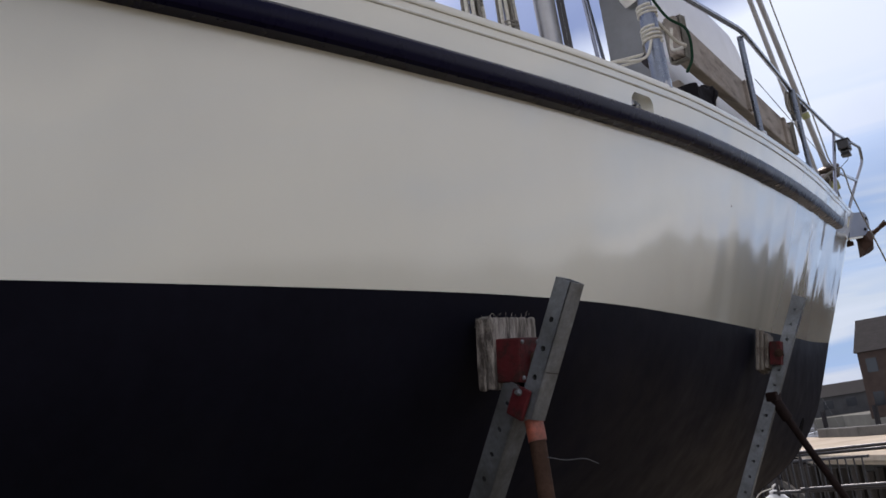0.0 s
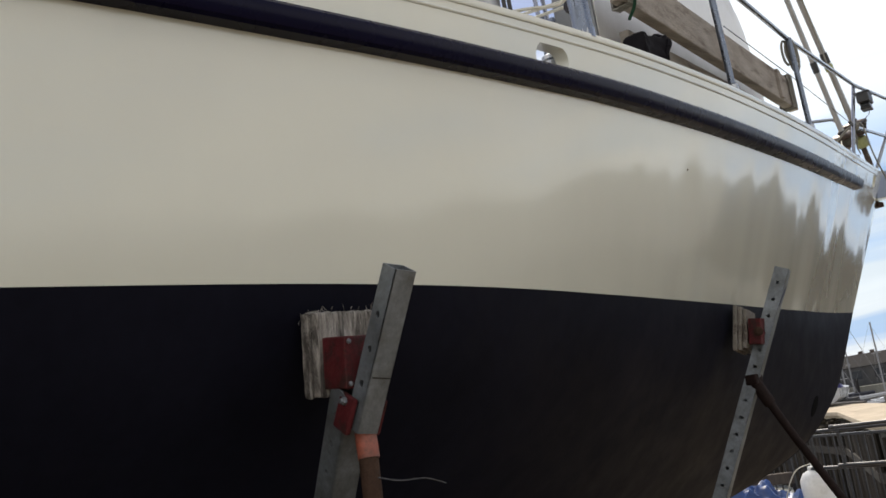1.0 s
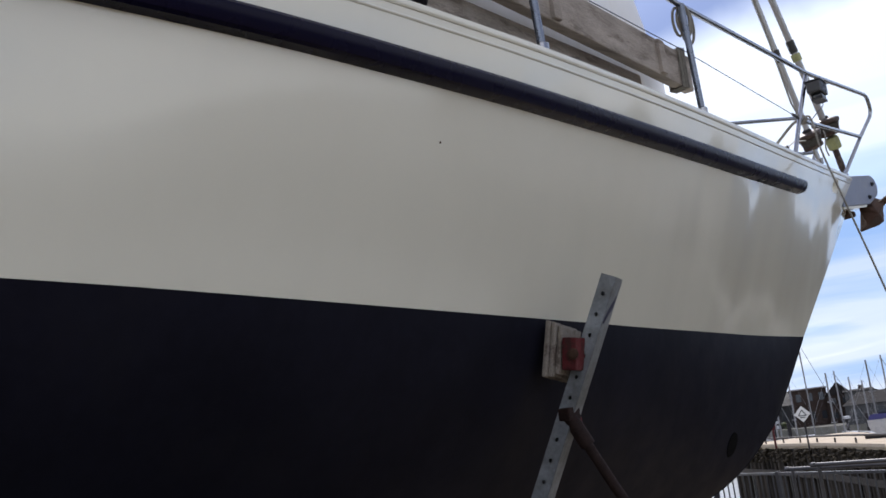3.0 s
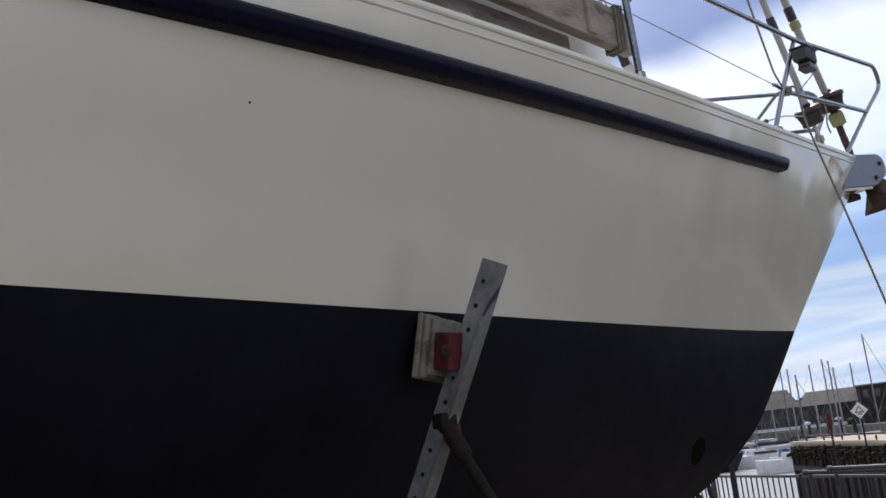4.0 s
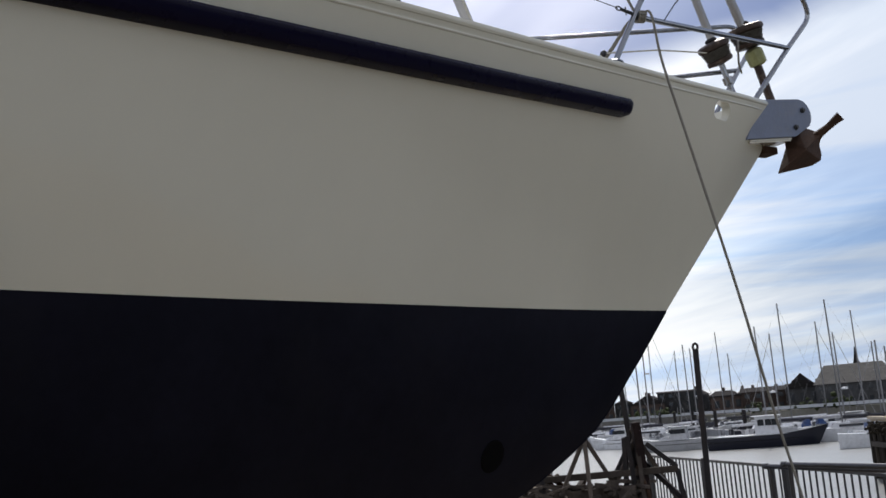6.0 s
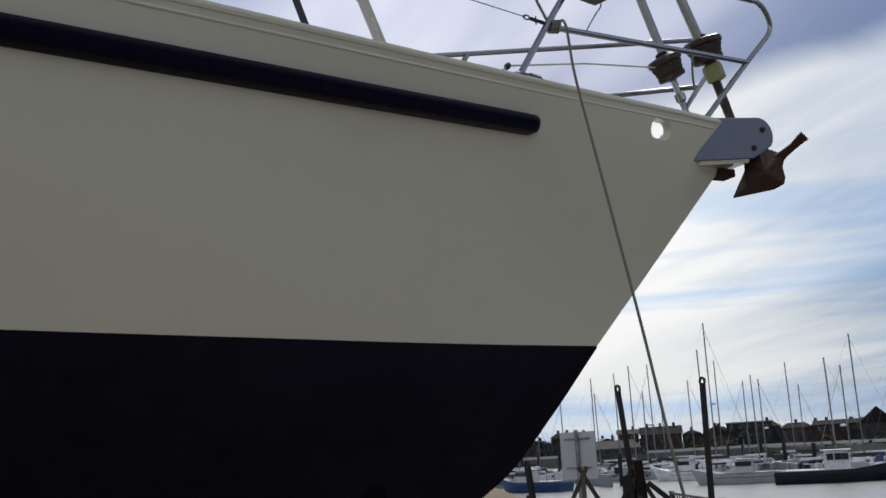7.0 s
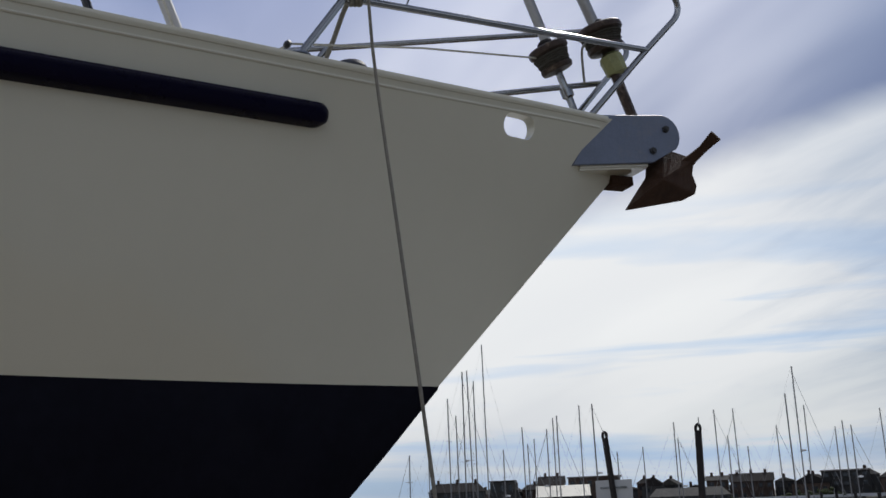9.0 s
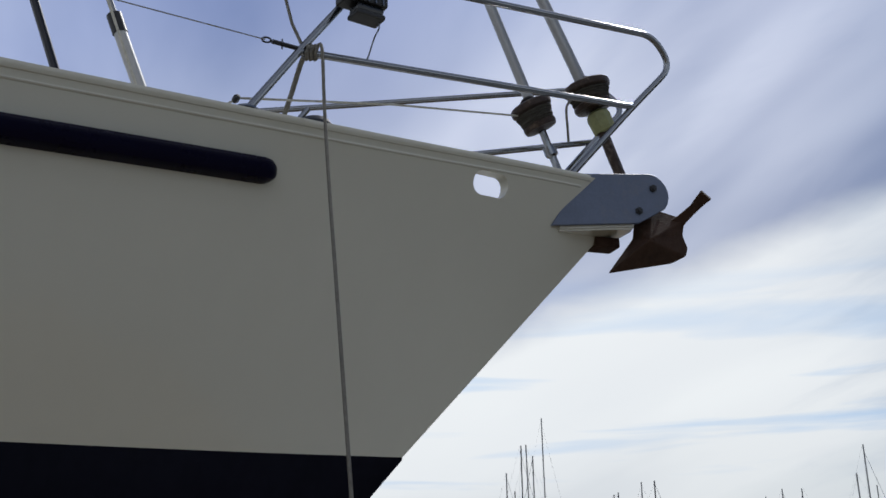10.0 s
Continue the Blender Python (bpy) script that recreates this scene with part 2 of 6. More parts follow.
M_PLATE = mat("blue_grey_paint", (0.115, 0.142, 0.21), 0.42, var=0.1, scale=10, bump=0.15, bscale=60, stain=(0.17, 0.175, 0.20, 0.6), stain_scale=6)
M_PADWOOD = mat("weathered_pad_wood", (0.34, 0.315, 0.285), 0.9, var=0.6, scale=9, bump=0.9, bscale=24, stretch=(2, 7, 0.9), stain=(0.035, 0.03, 0.027, 0.9), stain_scale=5, stain_edge=(0.43, 0.58))
M_DRUM = mat("stained_bronze_drum", (0.045, 0.030, 0.024), 0.42, 0.5, var=0.45, scale=40, bump=0.3, bscale=120, stain=(0.16, 0.12, 0.09, 0.8), stain_scale=26, stain_edge=(0.55, 0.66))
M_VENT = mat("dark_slate_vent", (0.040, 0.045, 0.062), 0.6, var=0.2, scale=30, spec=0.2)
M_PADPAINT = mat("flaking_cream_pad_paint", (0.205, 0.187, 0.163), 0.8, var=0.35, scale=12, bump=0.6, bscale=40, stain=(0.07, 0.055, 0.045, 0.85), stain_scale=12, stain_edge=(0.5, 0.62))
M_PLANK = mat("weathered_plank", (0.30, 0.265, 0.23), 0.8, var=0.25, scale=4, bump=0.5, bscale=22, stretch=(5, 0.5, 5), stain=(0.09, 0.07, 0.055), stain_scale=2.6)
M_TIMBER = mat("old_timber", (0.075, 0.062, 0.052), 0.9, var=0.3, scale=5, bump=0.5, bscale=18, stretch=(3, 3, 0.6), stain=(0.06, 0.05, 0.045), stain_scale=2, rand=0.3)
M_ROPE = mat("grey_rope", (0.21, 0.20, 0.175), 0.95, var=0.25, scale=60, bump=0.6, bscale=220)
M_ROPE_W = mat("white_rope", (0.55, 0.53, 0.46), 0.95, var=0.2, scale=60, bump=0.6, bscale=220)
M_WHITE = mat("white_boat_paint", (0.52, 0.53, 0.55), 0.28, var=0.12, scale=2, stain=(0.30, 0.30, 0.31, 0.7), rand=0.45)
M_CLUTTER = mat("mixed_deck_gear", (0.10, 0.105, 0.12), 0.4, var=0.9, scale=1.3, stain=(0.45, 0.46, 0.47), stain_scale=0.9)
M_COVER = mat("violet_blue_cover", (0.016, 0.014, 0.10), 0.5, var=0.2, scale=3, bump=0.3, bscale=12)
M_TUBE = mat("white_plastic_tube", (0.45, 0.45, 0.45), 0.4, var=0.05, scale=6, stain=(0.5, 0.49, 0.46, 0.5))
M_DINGHY = mat("white_dinghy_grp", (0.72, 0.71, 0.68), 0.35, var=0.05, scale=2, stain=(0.58, 0.56, 0.5, 0.6), bump=0.05, bscale=8)
# grey holding the dinghy transom's shade; plain grey on pontoons and canopies
M_SHADEGREY = mat("shade_grey", (0.20, 0.21, 0.22), 0.5, var=0.1, scale=4, stain=(0.14, 0.14, 0.14, 0.6))
M_NAVY = mat("navy_boat_paint", (0.004, 0.005, 0.014), 0.35, var=0.1, rand=0.25)
M_BLACK = mat("black_plastic", (0.012, 0.012, 0.013), 0.4, var=0.15, scale=20)
M_YELLOW = mat("faded_yellow_green", (0.26, 0.27, 0.12), 0.6, var=0.2, scale=20, stain=(0.15, 0.15, 0.07), stain_scale=14)
M_ALU = mat("grey_aluminium", (0.32, 0.32, 0.32), 0.38, 0.85, var=0.08, scale=6)
M_MAST = mat("far_mast_alloy", (0.17, 0.17, 0.175), 0.55, 0.2, var=0.1, rand=0.35)
M_CONC = mat("concrete_yard", (0.190, 0.152, 0.104), 0.85, var=0.14, scale=0.8, bump=0.25, bscale=30, stain=(0.06, 0.058, 0.055, 0.7), stain_scale=0.35)
M_JETTY = mat("sandy_jetty_top", (0.44, 0.37, 0.28), 0.9, var=0.15, scale=0.7, bump=0.3, bscale=16, stain=(0.30, 0.25, 0.19, 0.7), stain_scale=0.5)
M_STONE = mat("quay_stone", (0.12, 0.115, 0.105), 0.9, var=0.25, scale=1.2, bump=0.5, bscale=8, stain=(0.05, 0.055, 0.045), stain_scale=0.6)
M_WEED = mat("weed_and_rock", (0.026, 0.021, 0.014), 0.95, var=0.4, scale=6, bump=0.8, bscale=14, rand=0.3)
M_BRICK = mat("dark_brick", (0.058, 0.043, 0.037), 0.9, var=0.25, scale=1.2, rand=0.4, stain=(0.085, 0.068, 0.06), stain_scale=0.3, spec=0.06)
M_GREYWALL = mat("grey_render", (0.05, 0.051, 0.053), 0.85, var=0.3, scale=0.8, rand=0.5, stain=(0.085, 0.08, 0.075), stain_scale=0.25, spec=0.06)
M_TAN = mat("pale_cladding", (0.70, 0.68, 0.62), 0.7, var=0.1, scale=0.6, stain=(0.5, 0.47, 0.42, 0.6), stain_scale=0.3, spec=0.06)
M_SLATE = mat("slate_roof", (0.026, 0.024, 0.024), 0.95, var=0.15, scale=1.5, rand=0.25, spec=0.06)
M_TILEROOF = mat("brown_tile_roof", (0.07, 0.068, 0.064), 0.9, var=0.3, scale=1.0, rand=0.3, stain=(0.11, 0.105, 0.098), stain_scale=0.4, spec=0.1)
M_TINROOF = mat("pale_tin_roof", (0.62, 0.60, 0.52), 0.5, 0.1, var=0.08, scale=1)
M_GLASS = mat("dark_window_glass", (0.02, 0.024, 0.03), 0.08, var=0.1)
M_FENDER = mat("white_fender_vinyl", (0.72, 0.72, 0.70), 0.35, var=0.06, scale=5, stain=(0.45, 0.44, 0.4, 0.6), stain_scale=3)
M_TARP = mat("blue_tarpaulin", (0.007, 0.040, 0.15), 0.4, var=0.4, scale=5, bump=0.5, bscale=14)
M_SIGN = mat("pale_grey_sign_back", (0.40, 0.42, 0.45), 0.5, 0.2, var=0.06, scale=3)
M_SIGNW = mat("white_sign_face", (0.62, 0.62, 0.60), 0.5, var=0.06, scale=3)
M_LAND = mat("far_land", (0.15, 0.145, 0.125), 0.95, var=0.35, scale=0.05, spec=0.06)
M_LEAF = mat("bush_leaf", (0.035, 0.045, 0.018), 0.8, var=0.4, scale=0.5)


def water_material():
    m = bpy.data.materials.new("harbour_water")
    m.use_nodes = True
    n, k = m.node_tree.nodes, m.node_tree.links
    b = n["Principled BSDF"]
    b.inputs["Base Color"].default_value = (0.19, 0.20, 0.195, 1)
    b.inputs["Roughness"].default_value = 0.29
    tc = n.new("ShaderNodeTexCoord")
    h = []
    for s, d in ((0.35, 3), (2.6, 5)):
        t = n.new("ShaderNodeTexNoise")
        t.inputs["Scale"].default_value, t.inputs["Detail"].default_value = s, d
        k.new(tc.outputs["Object"], t.inputs["Vector"])
        h.append(t.outputs[0])
    a = n.new("ShaderNodeMath")
    a.operation = "ADD"
    k.new(h[0], a.inputs[0]), k.new(h[1], a.inputs[1])
    bp = n.new("ShaderNodeBump")
    bp.inputs["Strength"].default_value, bp.inputs["Distance"].default_value = 1.0, 0.085
    k.new(a.outputs[0], bp.inputs["Height"])
    k.new(bp.outputs[0], b.inputs["Normal"])
    return m


M_WATER = water_material()


# ---------------------------------------------------------------- mesh helpers
GROUND, SEA = -0.25, -3.0
ORIGIN = {}


def mesh_object(name, bm, material, origin=(0, 0, 0), smooth=False):
    bmesh.ops.translate(bm, verts=bm.verts, vec=-Vector(origin))
    bmesh.ops.recalc_face_normals(bm, faces=bm.faces)
    me = bpy.data.meshes.new(name)
    bm.to_mesh(me)
    bm.free()
    if smooth:
        me.polygons.foreach_set("use_smooth", [True] * len(me.polygons))
        me.set_sharp_from_angle(angle=radians(38))
    me.materials.append(material)
    return new(name, me)


def thing(name, label, category, at=(0, 0, 0), group="", kind=""):
    ob = new(name)
    ob.location = at
    ob.empty_display_size = 0.2
    ORIGIN[ob.name] = Vector(at)
    return tagged(ob, label, category, group, kind)


def part(name, bm, material, parent, label="", smooth=False, kind=""):
    """Links a bmesh, given in world metres, as one mesh under a thing or a part."""
    o = ORIGIN[parent.name]
    ob = mesh_object(name, bm, material, o, smooth)
    ob.parent = parent
    ORIGIN[ob.name] = o
    return tagged(ob, label, kind=kind)


def single(name, bm, material, label, category, at=(0, 0, 0), group="", kind="", smooth=False):
    ob = mesh_object(name, bm, material, at, smooth)
    ob.location = at
    ORIGIN[ob.name] = Vector(at)
    return tagged(ob, label, category, group, kind)


def box(bm, lo, hi, m=None, bevel=0.0):
    lo, hi = Vector(lo), Vector(hi)
    r = bmesh.ops.create_cube(bm, size=1.0)
    vs = r["verts"]
    for v in vs:
        v.co = Vector([(lo[i] + hi[i]) / 2 + v.co[i] * (hi[i] - lo[i]) for i in range(3)])
    if bevel:
        es = list({e for v in vs for e in v.link_edges})
        out = bmesh.ops.bevel(bm, geom=es, offset=bevel, segments=2, profile=0.6, affect="EDGES")
        vs = list({v for f in out["faces"] for v in f.verts} | {v for v in vs if v.is_valid})
    if m is not None:
        bmesh.ops.transform(bm, matrix=m, verts=vs)
    return vs


def new_box(lo, hi, m=None, bevel=0.0):
    bm = bmesh.new()
    box(bm, lo, hi, m, bevel)
    return bm


def ring_frames(pts):
    pts = [Vector(p) for p in pts]
    up = None
    out = []
    for i, p in enumerate(pts):
        a, b = pts[max(0, i - 1)], pts[min(len(pts) - 1, i + 1)]
        t = (b - a).normalized()
        if up is None:
            up = t.orthogonal().normalized()
        up = (up - t * up.dot(t)).normalized()
        out.append((p, up.copy(), t.cross(up).normalized()))
    return out


def sweep(bm, pts, profile, scale=None, closed_ends=True):
    """Sweeps a closed 2D profile along a polyline."""
    rings = []
    for i, (p, u, w) in enumerate(ring_frames(pts)):
        s = scale[i] if scale else 1.0
        rings.append([bm.verts.new(p + u * a * s + w * b * s) for a, b in profile])
    n = len(profile)
    for r0, r1 in zip(rings, rings[1:]):
        for j in range(n):
            bm.faces.new((r0[j], r0[(j + 1) % n], r1[(j + 1) % n], r1[j]))
    if closed_ends:
        bm.faces.new(list(reversed(rings[0]))), bm.faces.new(rings[-1])
    return rings


def circle(r, n=10):
    return [(r * math.cos(2 * math.pi * i / n), r * math.sin(2 * math.pi * i / n)) for i in range(n)]


def tube(pts, r, n=10, bm=None, scale=None):
    bm = bm or bmesh.new()
    sweep(bm, pts, circle(r, n), scale)
    return bm


def soften(pts, steps=6):
    """A smooth polyline through the points (Catmull-Rom)."""
    p = [Vector(q) for q in pts]
    p = [p[0] * 2 - p[1]] + p + [p[-1] * 2 - p[-2]]
    out = []
    for i in range(1, len(p) - 2):
        for k in range(steps):
            t = k / steps
            a, b, c, d = p[i - 1], p[i], p[i + 1], p[i + 2]
            out.append(0.5 * ((2 * b) + (c - a) * t + (2 * a - 5 * b + 4 * c - d) * t * t + (3 * b - a - 3 * c + d) * t ** 3))
    out.append(p[-2])
    return out


def fillet(pts, r=0.08, n=5):
    """A polyline with its inner corners rounded."""
    p = [Vector(q) for q in pts]
    out = [p[0]]
    for a, b, c in zip(p, p[1:], p[2:]):
        u, w = (a - b), (c - b)
        k = min(r, u.length * 0.45, w.length * 0.45)
        s, e = b + u.normalized() * k, b + w.normalized() * k
        for i in range(n + 1):
            t = i / n
            out.append(s * (1 - t) ** 2 + b * 2 * t * (1 - t) + e * t * t)
    out.append(p[-1])
    return out


def beam(a, b, w, h, bm=None, roll=0.0, bevel=0.0):
    """A squared bar from a to b, w wide and h high."""
    bm = bm or bmesh.new()
    a, b = Vector(a), Vector(b)
    d = b - a
    q = d.to_track_quat("Z", "Y").to_matrix().to_4x4()
    box(bm, (-w / 2, -h / 2, 0), (w / 2, h / 2, d.length), Matrix.Translation(a) @ q @ Matrix.Rotation(roll, 4, "Z"), bevel)
    return bm


def lathe(profile, m=None, n=16, bm=None):
    """Turns (radius, height) pairs round z."""
    bm = bm or bmesh.new()
    rings = []
    for r, z in profile:
        rings.append([bm.verts.new((r * math.cos(2 * math.pi * i / n), r * math.sin(2 * math.pi * i / n), z)) for i in range(n)])
    for r0, r1 in zip(rings, rings[1:]):
        for j in range(n):
            bm.faces.new((r0[j], r0[(j + 1) % n], r1[(j + 1) % n], r1[j]))
    bm.faces.new(list(reversed(rings[0]))), bm.faces.new(rings[-1])
    if m is not None:
        bmesh.ops.transform(bm, matrix=m, verts=[v for r in rings for v in r])
    return bm


def along(a, b):
    """A matrix whose z axis runs from a to b, at a."""
    a, b = Vector(a), Vector(b)
    return Matrix.Translation(a) @ (b - a).to_track_quat("Z", "Y").to_matrix().to_4x4()


def extrude_poly(pts, z0, z1, bm=None):
    bm = bm or bmesh.new()
    lo = [bm.verts.new((x, y, z0)) for x, y in pts]
    hi = [bm.verts.new((x, y, z1)) for x, y in pts]
    n = len(pts)
    for i in range(n):
        bm.faces.new((lo[i], lo[(i + 1) % n], hi[(i + 1) % n], hi[i]))
    bm.faces.new(list(reversed(lo))), bm.faces.new(hi)
    return bm


def cut(ob, cutter_bm):
    """Cuts a closed bmesh, in the object's own space, out of an object."""
    me = bpy.data.meshes.new("cutter")
    bmesh.ops.recalc_face_normals(cutter_bm, faces=cutter_bm.faces)
    cutter_bm.to_mesh(me)
    cutter_bm.free()
    co = new("cutter", me)
    md = ob.modifiers.new("holes", "BOOLEAN")
    md.operation, md.object, md.solver = "DIFFERENCE", co, "EXACT"
    keep = ob.parent
    ob.parent = None
    bpy.context.view_layer.update()
    done = bpy.data.meshes.new_from_object(ob.evaluated_get(bpy.context.evaluated_depsgraph_get()))
    ob.modifiers.clear()
    ob.data = done
    ob.parent = keep
    bpy.data.objects.remove(co)
    return ob


def spline(xs, ys):
    """A smooth, overshoot-free curve through the points."""
    xs, ys = np.array(xs, float), np.array(ys, float)
    h, d = np.diff(xs), np.diff(ys) / np.diff(xs)
    m = np.zeros(len(xs))
    m[0], m[-1] = d[0], d[-1]
    for i in range(1, len(xs) - 1):
        m[i] = 0 if d[i - 1] * d[i] <= 0 else 2 * d[i - 1] * d[i] / (d[i - 1] + d[i])

    def f(x):
        x = min(max(x, xs[0]), xs[-1])
        i = min(int(np.searchsorted(xs, x, "right")) - 1, len(xs) - 2)
        t = (x - xs[i]) / h[i]
        return float((1 + 2 * t) * (1 - t) ** 2 * ys[i] + t * (1 - t) ** 2 * h[i] * m[i] + t * t * (3 - 2 * t) * ys[i + 1] + t * t * (t - 1) * h[i] * m[i + 1])
    return f


# ---------------------------------------------------------------- the yard, the water and the quays
def rail_y(x):
    """The line of the quay edge, with its railing."""
    return 3.02 - 0.455 * x


yard = [(-70, rail_y(-70) + 0.35), (60, rail_y(60) + 0.35), (60, -60), (-70, -60)]
ground = single("ground", extrude_poly(yard, GROUND - 4, GROUND), M_CONC, "worn grey concrete boatyard hardstanding", "ground", kind="structure")
bm = bmesh.new()
bmesh.ops.create_grid(bm, x_segments=2, y_segments=2, size=2500)
bmesh.ops.translate(bm, verts=bm.verts, vec=(0, 0, SEA))
single("water", bm, M_WATER, "rippled grey harbour water glinting in the sun", "water", kind="structure")

jetty_face = [(-31.2, 41.8), (-24.5, 36.6), (-20.5, 33.2), (-14.0, 26.6), (-8.6, 17.6), (-3.0, 12.2)]
jetty_back = [(-6.5, 24.5), (-11.5, 28.2), (-14.5, 31.5), (-29.0, 50.0), (-33.0, 47.0)]
jetty_plan = jetty_face + [(-4.5, 20.0)] + jetty_back
apron = [(-3.0, 12.4), (0.0, 16.0), (5.0, 19.5), (40.0, 14.0), (60, 8.0), (62, 45), (-6.4, 45), (-6.4, 24.6), (-4.4, 20.0)]
jetty = thing("jetty", "long quay with a sandy top and dark timber piles", "jetty", kind="structure")
part("jetty_top", extrude_poly(jetty_plan, -0.12, 0.0), M_JETTY, jetty, "sandy concrete top")
inner = [(x + 0.35, y + 0.45) for x, y in jetty_plan[:6]] + [(-4.7, 19.8), (-6.9, 24.2), (-11.3, 27.8), (-14.4, 31.0), (-28.6, 49.2), (-32.2, 46.6)]
part("jetty_wall", extrude_poly(inner, SEA - 2, -0.122), M_STONE, jetty, "dark wet stone wall")
part("quay_apron", extrude_poly(apron, SEA - 2, -0.02), M_STONE, jetty, "dark stone apron")


def along_line(pts, step):
    out = []
    for (x0, y0), (x1, y1) in zip(pts, pts[1:]):
        n = max(1, int(math.hypot(x1 - x0, y1 - y0) / step))
        out += [(x0 + (x1 - x0) * i / n, y0 + (y1 - y0) * i / n, math.atan2(y1 - y0, x1 - x0)) for i in range(n)]
    return out


# coping timbers and the low dark pipe along the jetty's edge
for i, ((x0, y0), (x1, y1)) in enumerate(zip(jetty_face, jetty_face[1:])):
    part("coping", beam((x0, y0, 0.06), (x1, y1, 0.06), 0.3, 0.14, bevel=0.02), M_JETTY, jetty)
    d = Vector((y1 - y0, x0 - x1, 0)).normalized() * -0.9
    if i > 2:
        continue
    part("edge_pipe", tube([(x0 + d.x, y0 + d.y, 0.32), (x1 + d.x, y1 + d.y, 0.32)], 0.045, 8), M_DARKIRON, jetty)
for x, y, a in along_line(jetty_face[:4], 2.6):
    part("pipe_post", tube([(x - 0.9 * math.sin(a) * -1, y - 0.9 * math.cos(a) * -1, 0.0), (x - 0.9 * math.sin(a) * -1, y - 0.9 * math.cos(a) * -1, 0.32)], 0.04, 6), M_DARKIRON, jetty)
random.seed(4)
pile_mesh = None
for x, y, a in along_line(jetty_face, 0.62):
    if pile_mesh is None:
        pile = part("pile", tube([(0, 0, SEA - 1.5), (0, 0, -1.5), (0, 0, -0.13)], 0.13, 8), M_PILE, jetty)
        pile_mesh = pile.data
    else:
        pile = new("pile", pile_mesh)
        pile.parent = jetty
    pile.location = (x + random.uniform(-0.05, 0.05), y - 0.02, random.uniform(-0.18, 0.0))
    pile.rotation_euler = (random.uniform(-0.02, 0.02), random.uniform(-0.02, 0.02), a)
for (x0, y0), (x1, y1) in zip(jetty_face, jetty_face[1:]):
    part("waling", beam((x0 + 0.05, y0 - 0.17, -1.25), (x1 + 0.05, y1 - 0.17, -1.25), 0.22, 0.26, bevel=0.02), M_PILE, jetty)

for (x0, y0), (x1, y1) in zip(jetty_back[:3], jetty_back[1:3]):
    part("parapet", beam((x0, y0, 0.17), (x1, y1, 0.17), 0.35, 0.34, bevel=0.03), M_STONE, jetty, "low dark stone parapet")

# weed and loose stones hanging over the jetty's corner
random.seed(8)
bm = bmesh.new()
for x, y, a in along_line(jetty_face[:4], 0.3):
    for _ in range(6):
        r = random.uniform(0.04, 0.12)
        g = bmesh.ops.create_icosphere(bm, subdivisions=1, radius=r)
        o = Vector((x + random.uniform(-0.25, 0.25), y - random.uniform(0.05, 0.3), -random.uniform(0.1, 0.75)))
        for v in g["verts"]:
            v.co = o + Vector((v.co.x * random.uniform(0.8, 1.4), v.co.y * random.uniform(0.7, 1.2), v.co.z * random.uniform(0.5, 1.1)))
part("weed", bm, M_WEED, jetty, "tufts of dry weed and rubble", kind="stuff")

# ---------------------------------------------------------------- the hull
WL_B = spline([0, 0.5, 1, 2, 3, 4, 5, 6, 7, 8, 9, 10, 11.2], [0.012, 0.145, 0.30, 0.64, 0.965, 1.275, 1.56, 1.77, 1.86, 1.90, 1.86, 1.72, 1.40])
SH_B = spline([0, 0.3, 1.28, 2.28, 3.28, 4.28, 5.28, 6.28, 7.28, 8.28, 10, 12.4], [0.03, 0.165, 0.49, 0.81, 1.12, 1.40, 1.64, 1.82, 1.92, 1.96, 1.92, 1.55])
KEEL_Z = spline([0, 0.29, 0.57, 1.18, 1.8, 3, 5, 8, 10, 11.2], [1.99, 1.67, 1.40, 1.09, 0.95, 0.80, 0.68, 0.72, 1.15, 1.7])
WL_Z = spline([0, 1.5, 3, 4.5, 5.6, 6.6, 8, 11.2], [2.0, 1.977, 1.963, 1.962, 1.972, 1.983, 1.98, 1.99])
RAIL_OFF = spline([0, 0.55, 2, 4, 5.5, 7, 11.2], [0.222, 0.222, 0.225, 0.227, 0.224, 0.218, 0.21])
STERN, RAKE = -11.2, 0.9375


def wl_z(y):
    return WL_Z(max(0.0, -y))


def sheer_z(y):
    s = 0.75 - y
    return 3.163 - 0.0792 * s + 0.0041 * s * s


def level_z(y, v):
    lo = wl_z(y) if y < 0 else 2.0
    return lo + v * (sheer_z(y) - lo)


def stem_y(v):
    y = 0.0
    for _ in range(30):
        y = RAKE * (level_z(y, v) - 2.0)
    return y


def half_beam(y, v):
    """Half the beam of the topsides at y, v of the way from waterline to sheer."""
    d = stem_y(v) - y
    w = v * (1 + 0.35 * (1 - v))
    return WL_B(d) * (1 - w) + SH_B(d) * w


def side(y, z):
    """The starboard skin at height z: x and the outward normal in plan."""
    lo = wl_z(y) if y < 0 else 2.0
    v = (z - lo) / (sheer_z(y) - lo)
    x = half_beam(y, v)
    g = (half_beam(y + 0.05, v) - half_beam(y - 0.05, v)) / 0.1
    n = Vector((1, -g, 0)).normalized()
    return x, n


def rail_low(y):
    return sheer_z(y) - RAIL_OFF(max(0.0, -y))


def v_of(y, z):
    lo = wl_z(y) if y < 0 else 2.0
    return (z - lo) / (sheer_z(y) - lo)


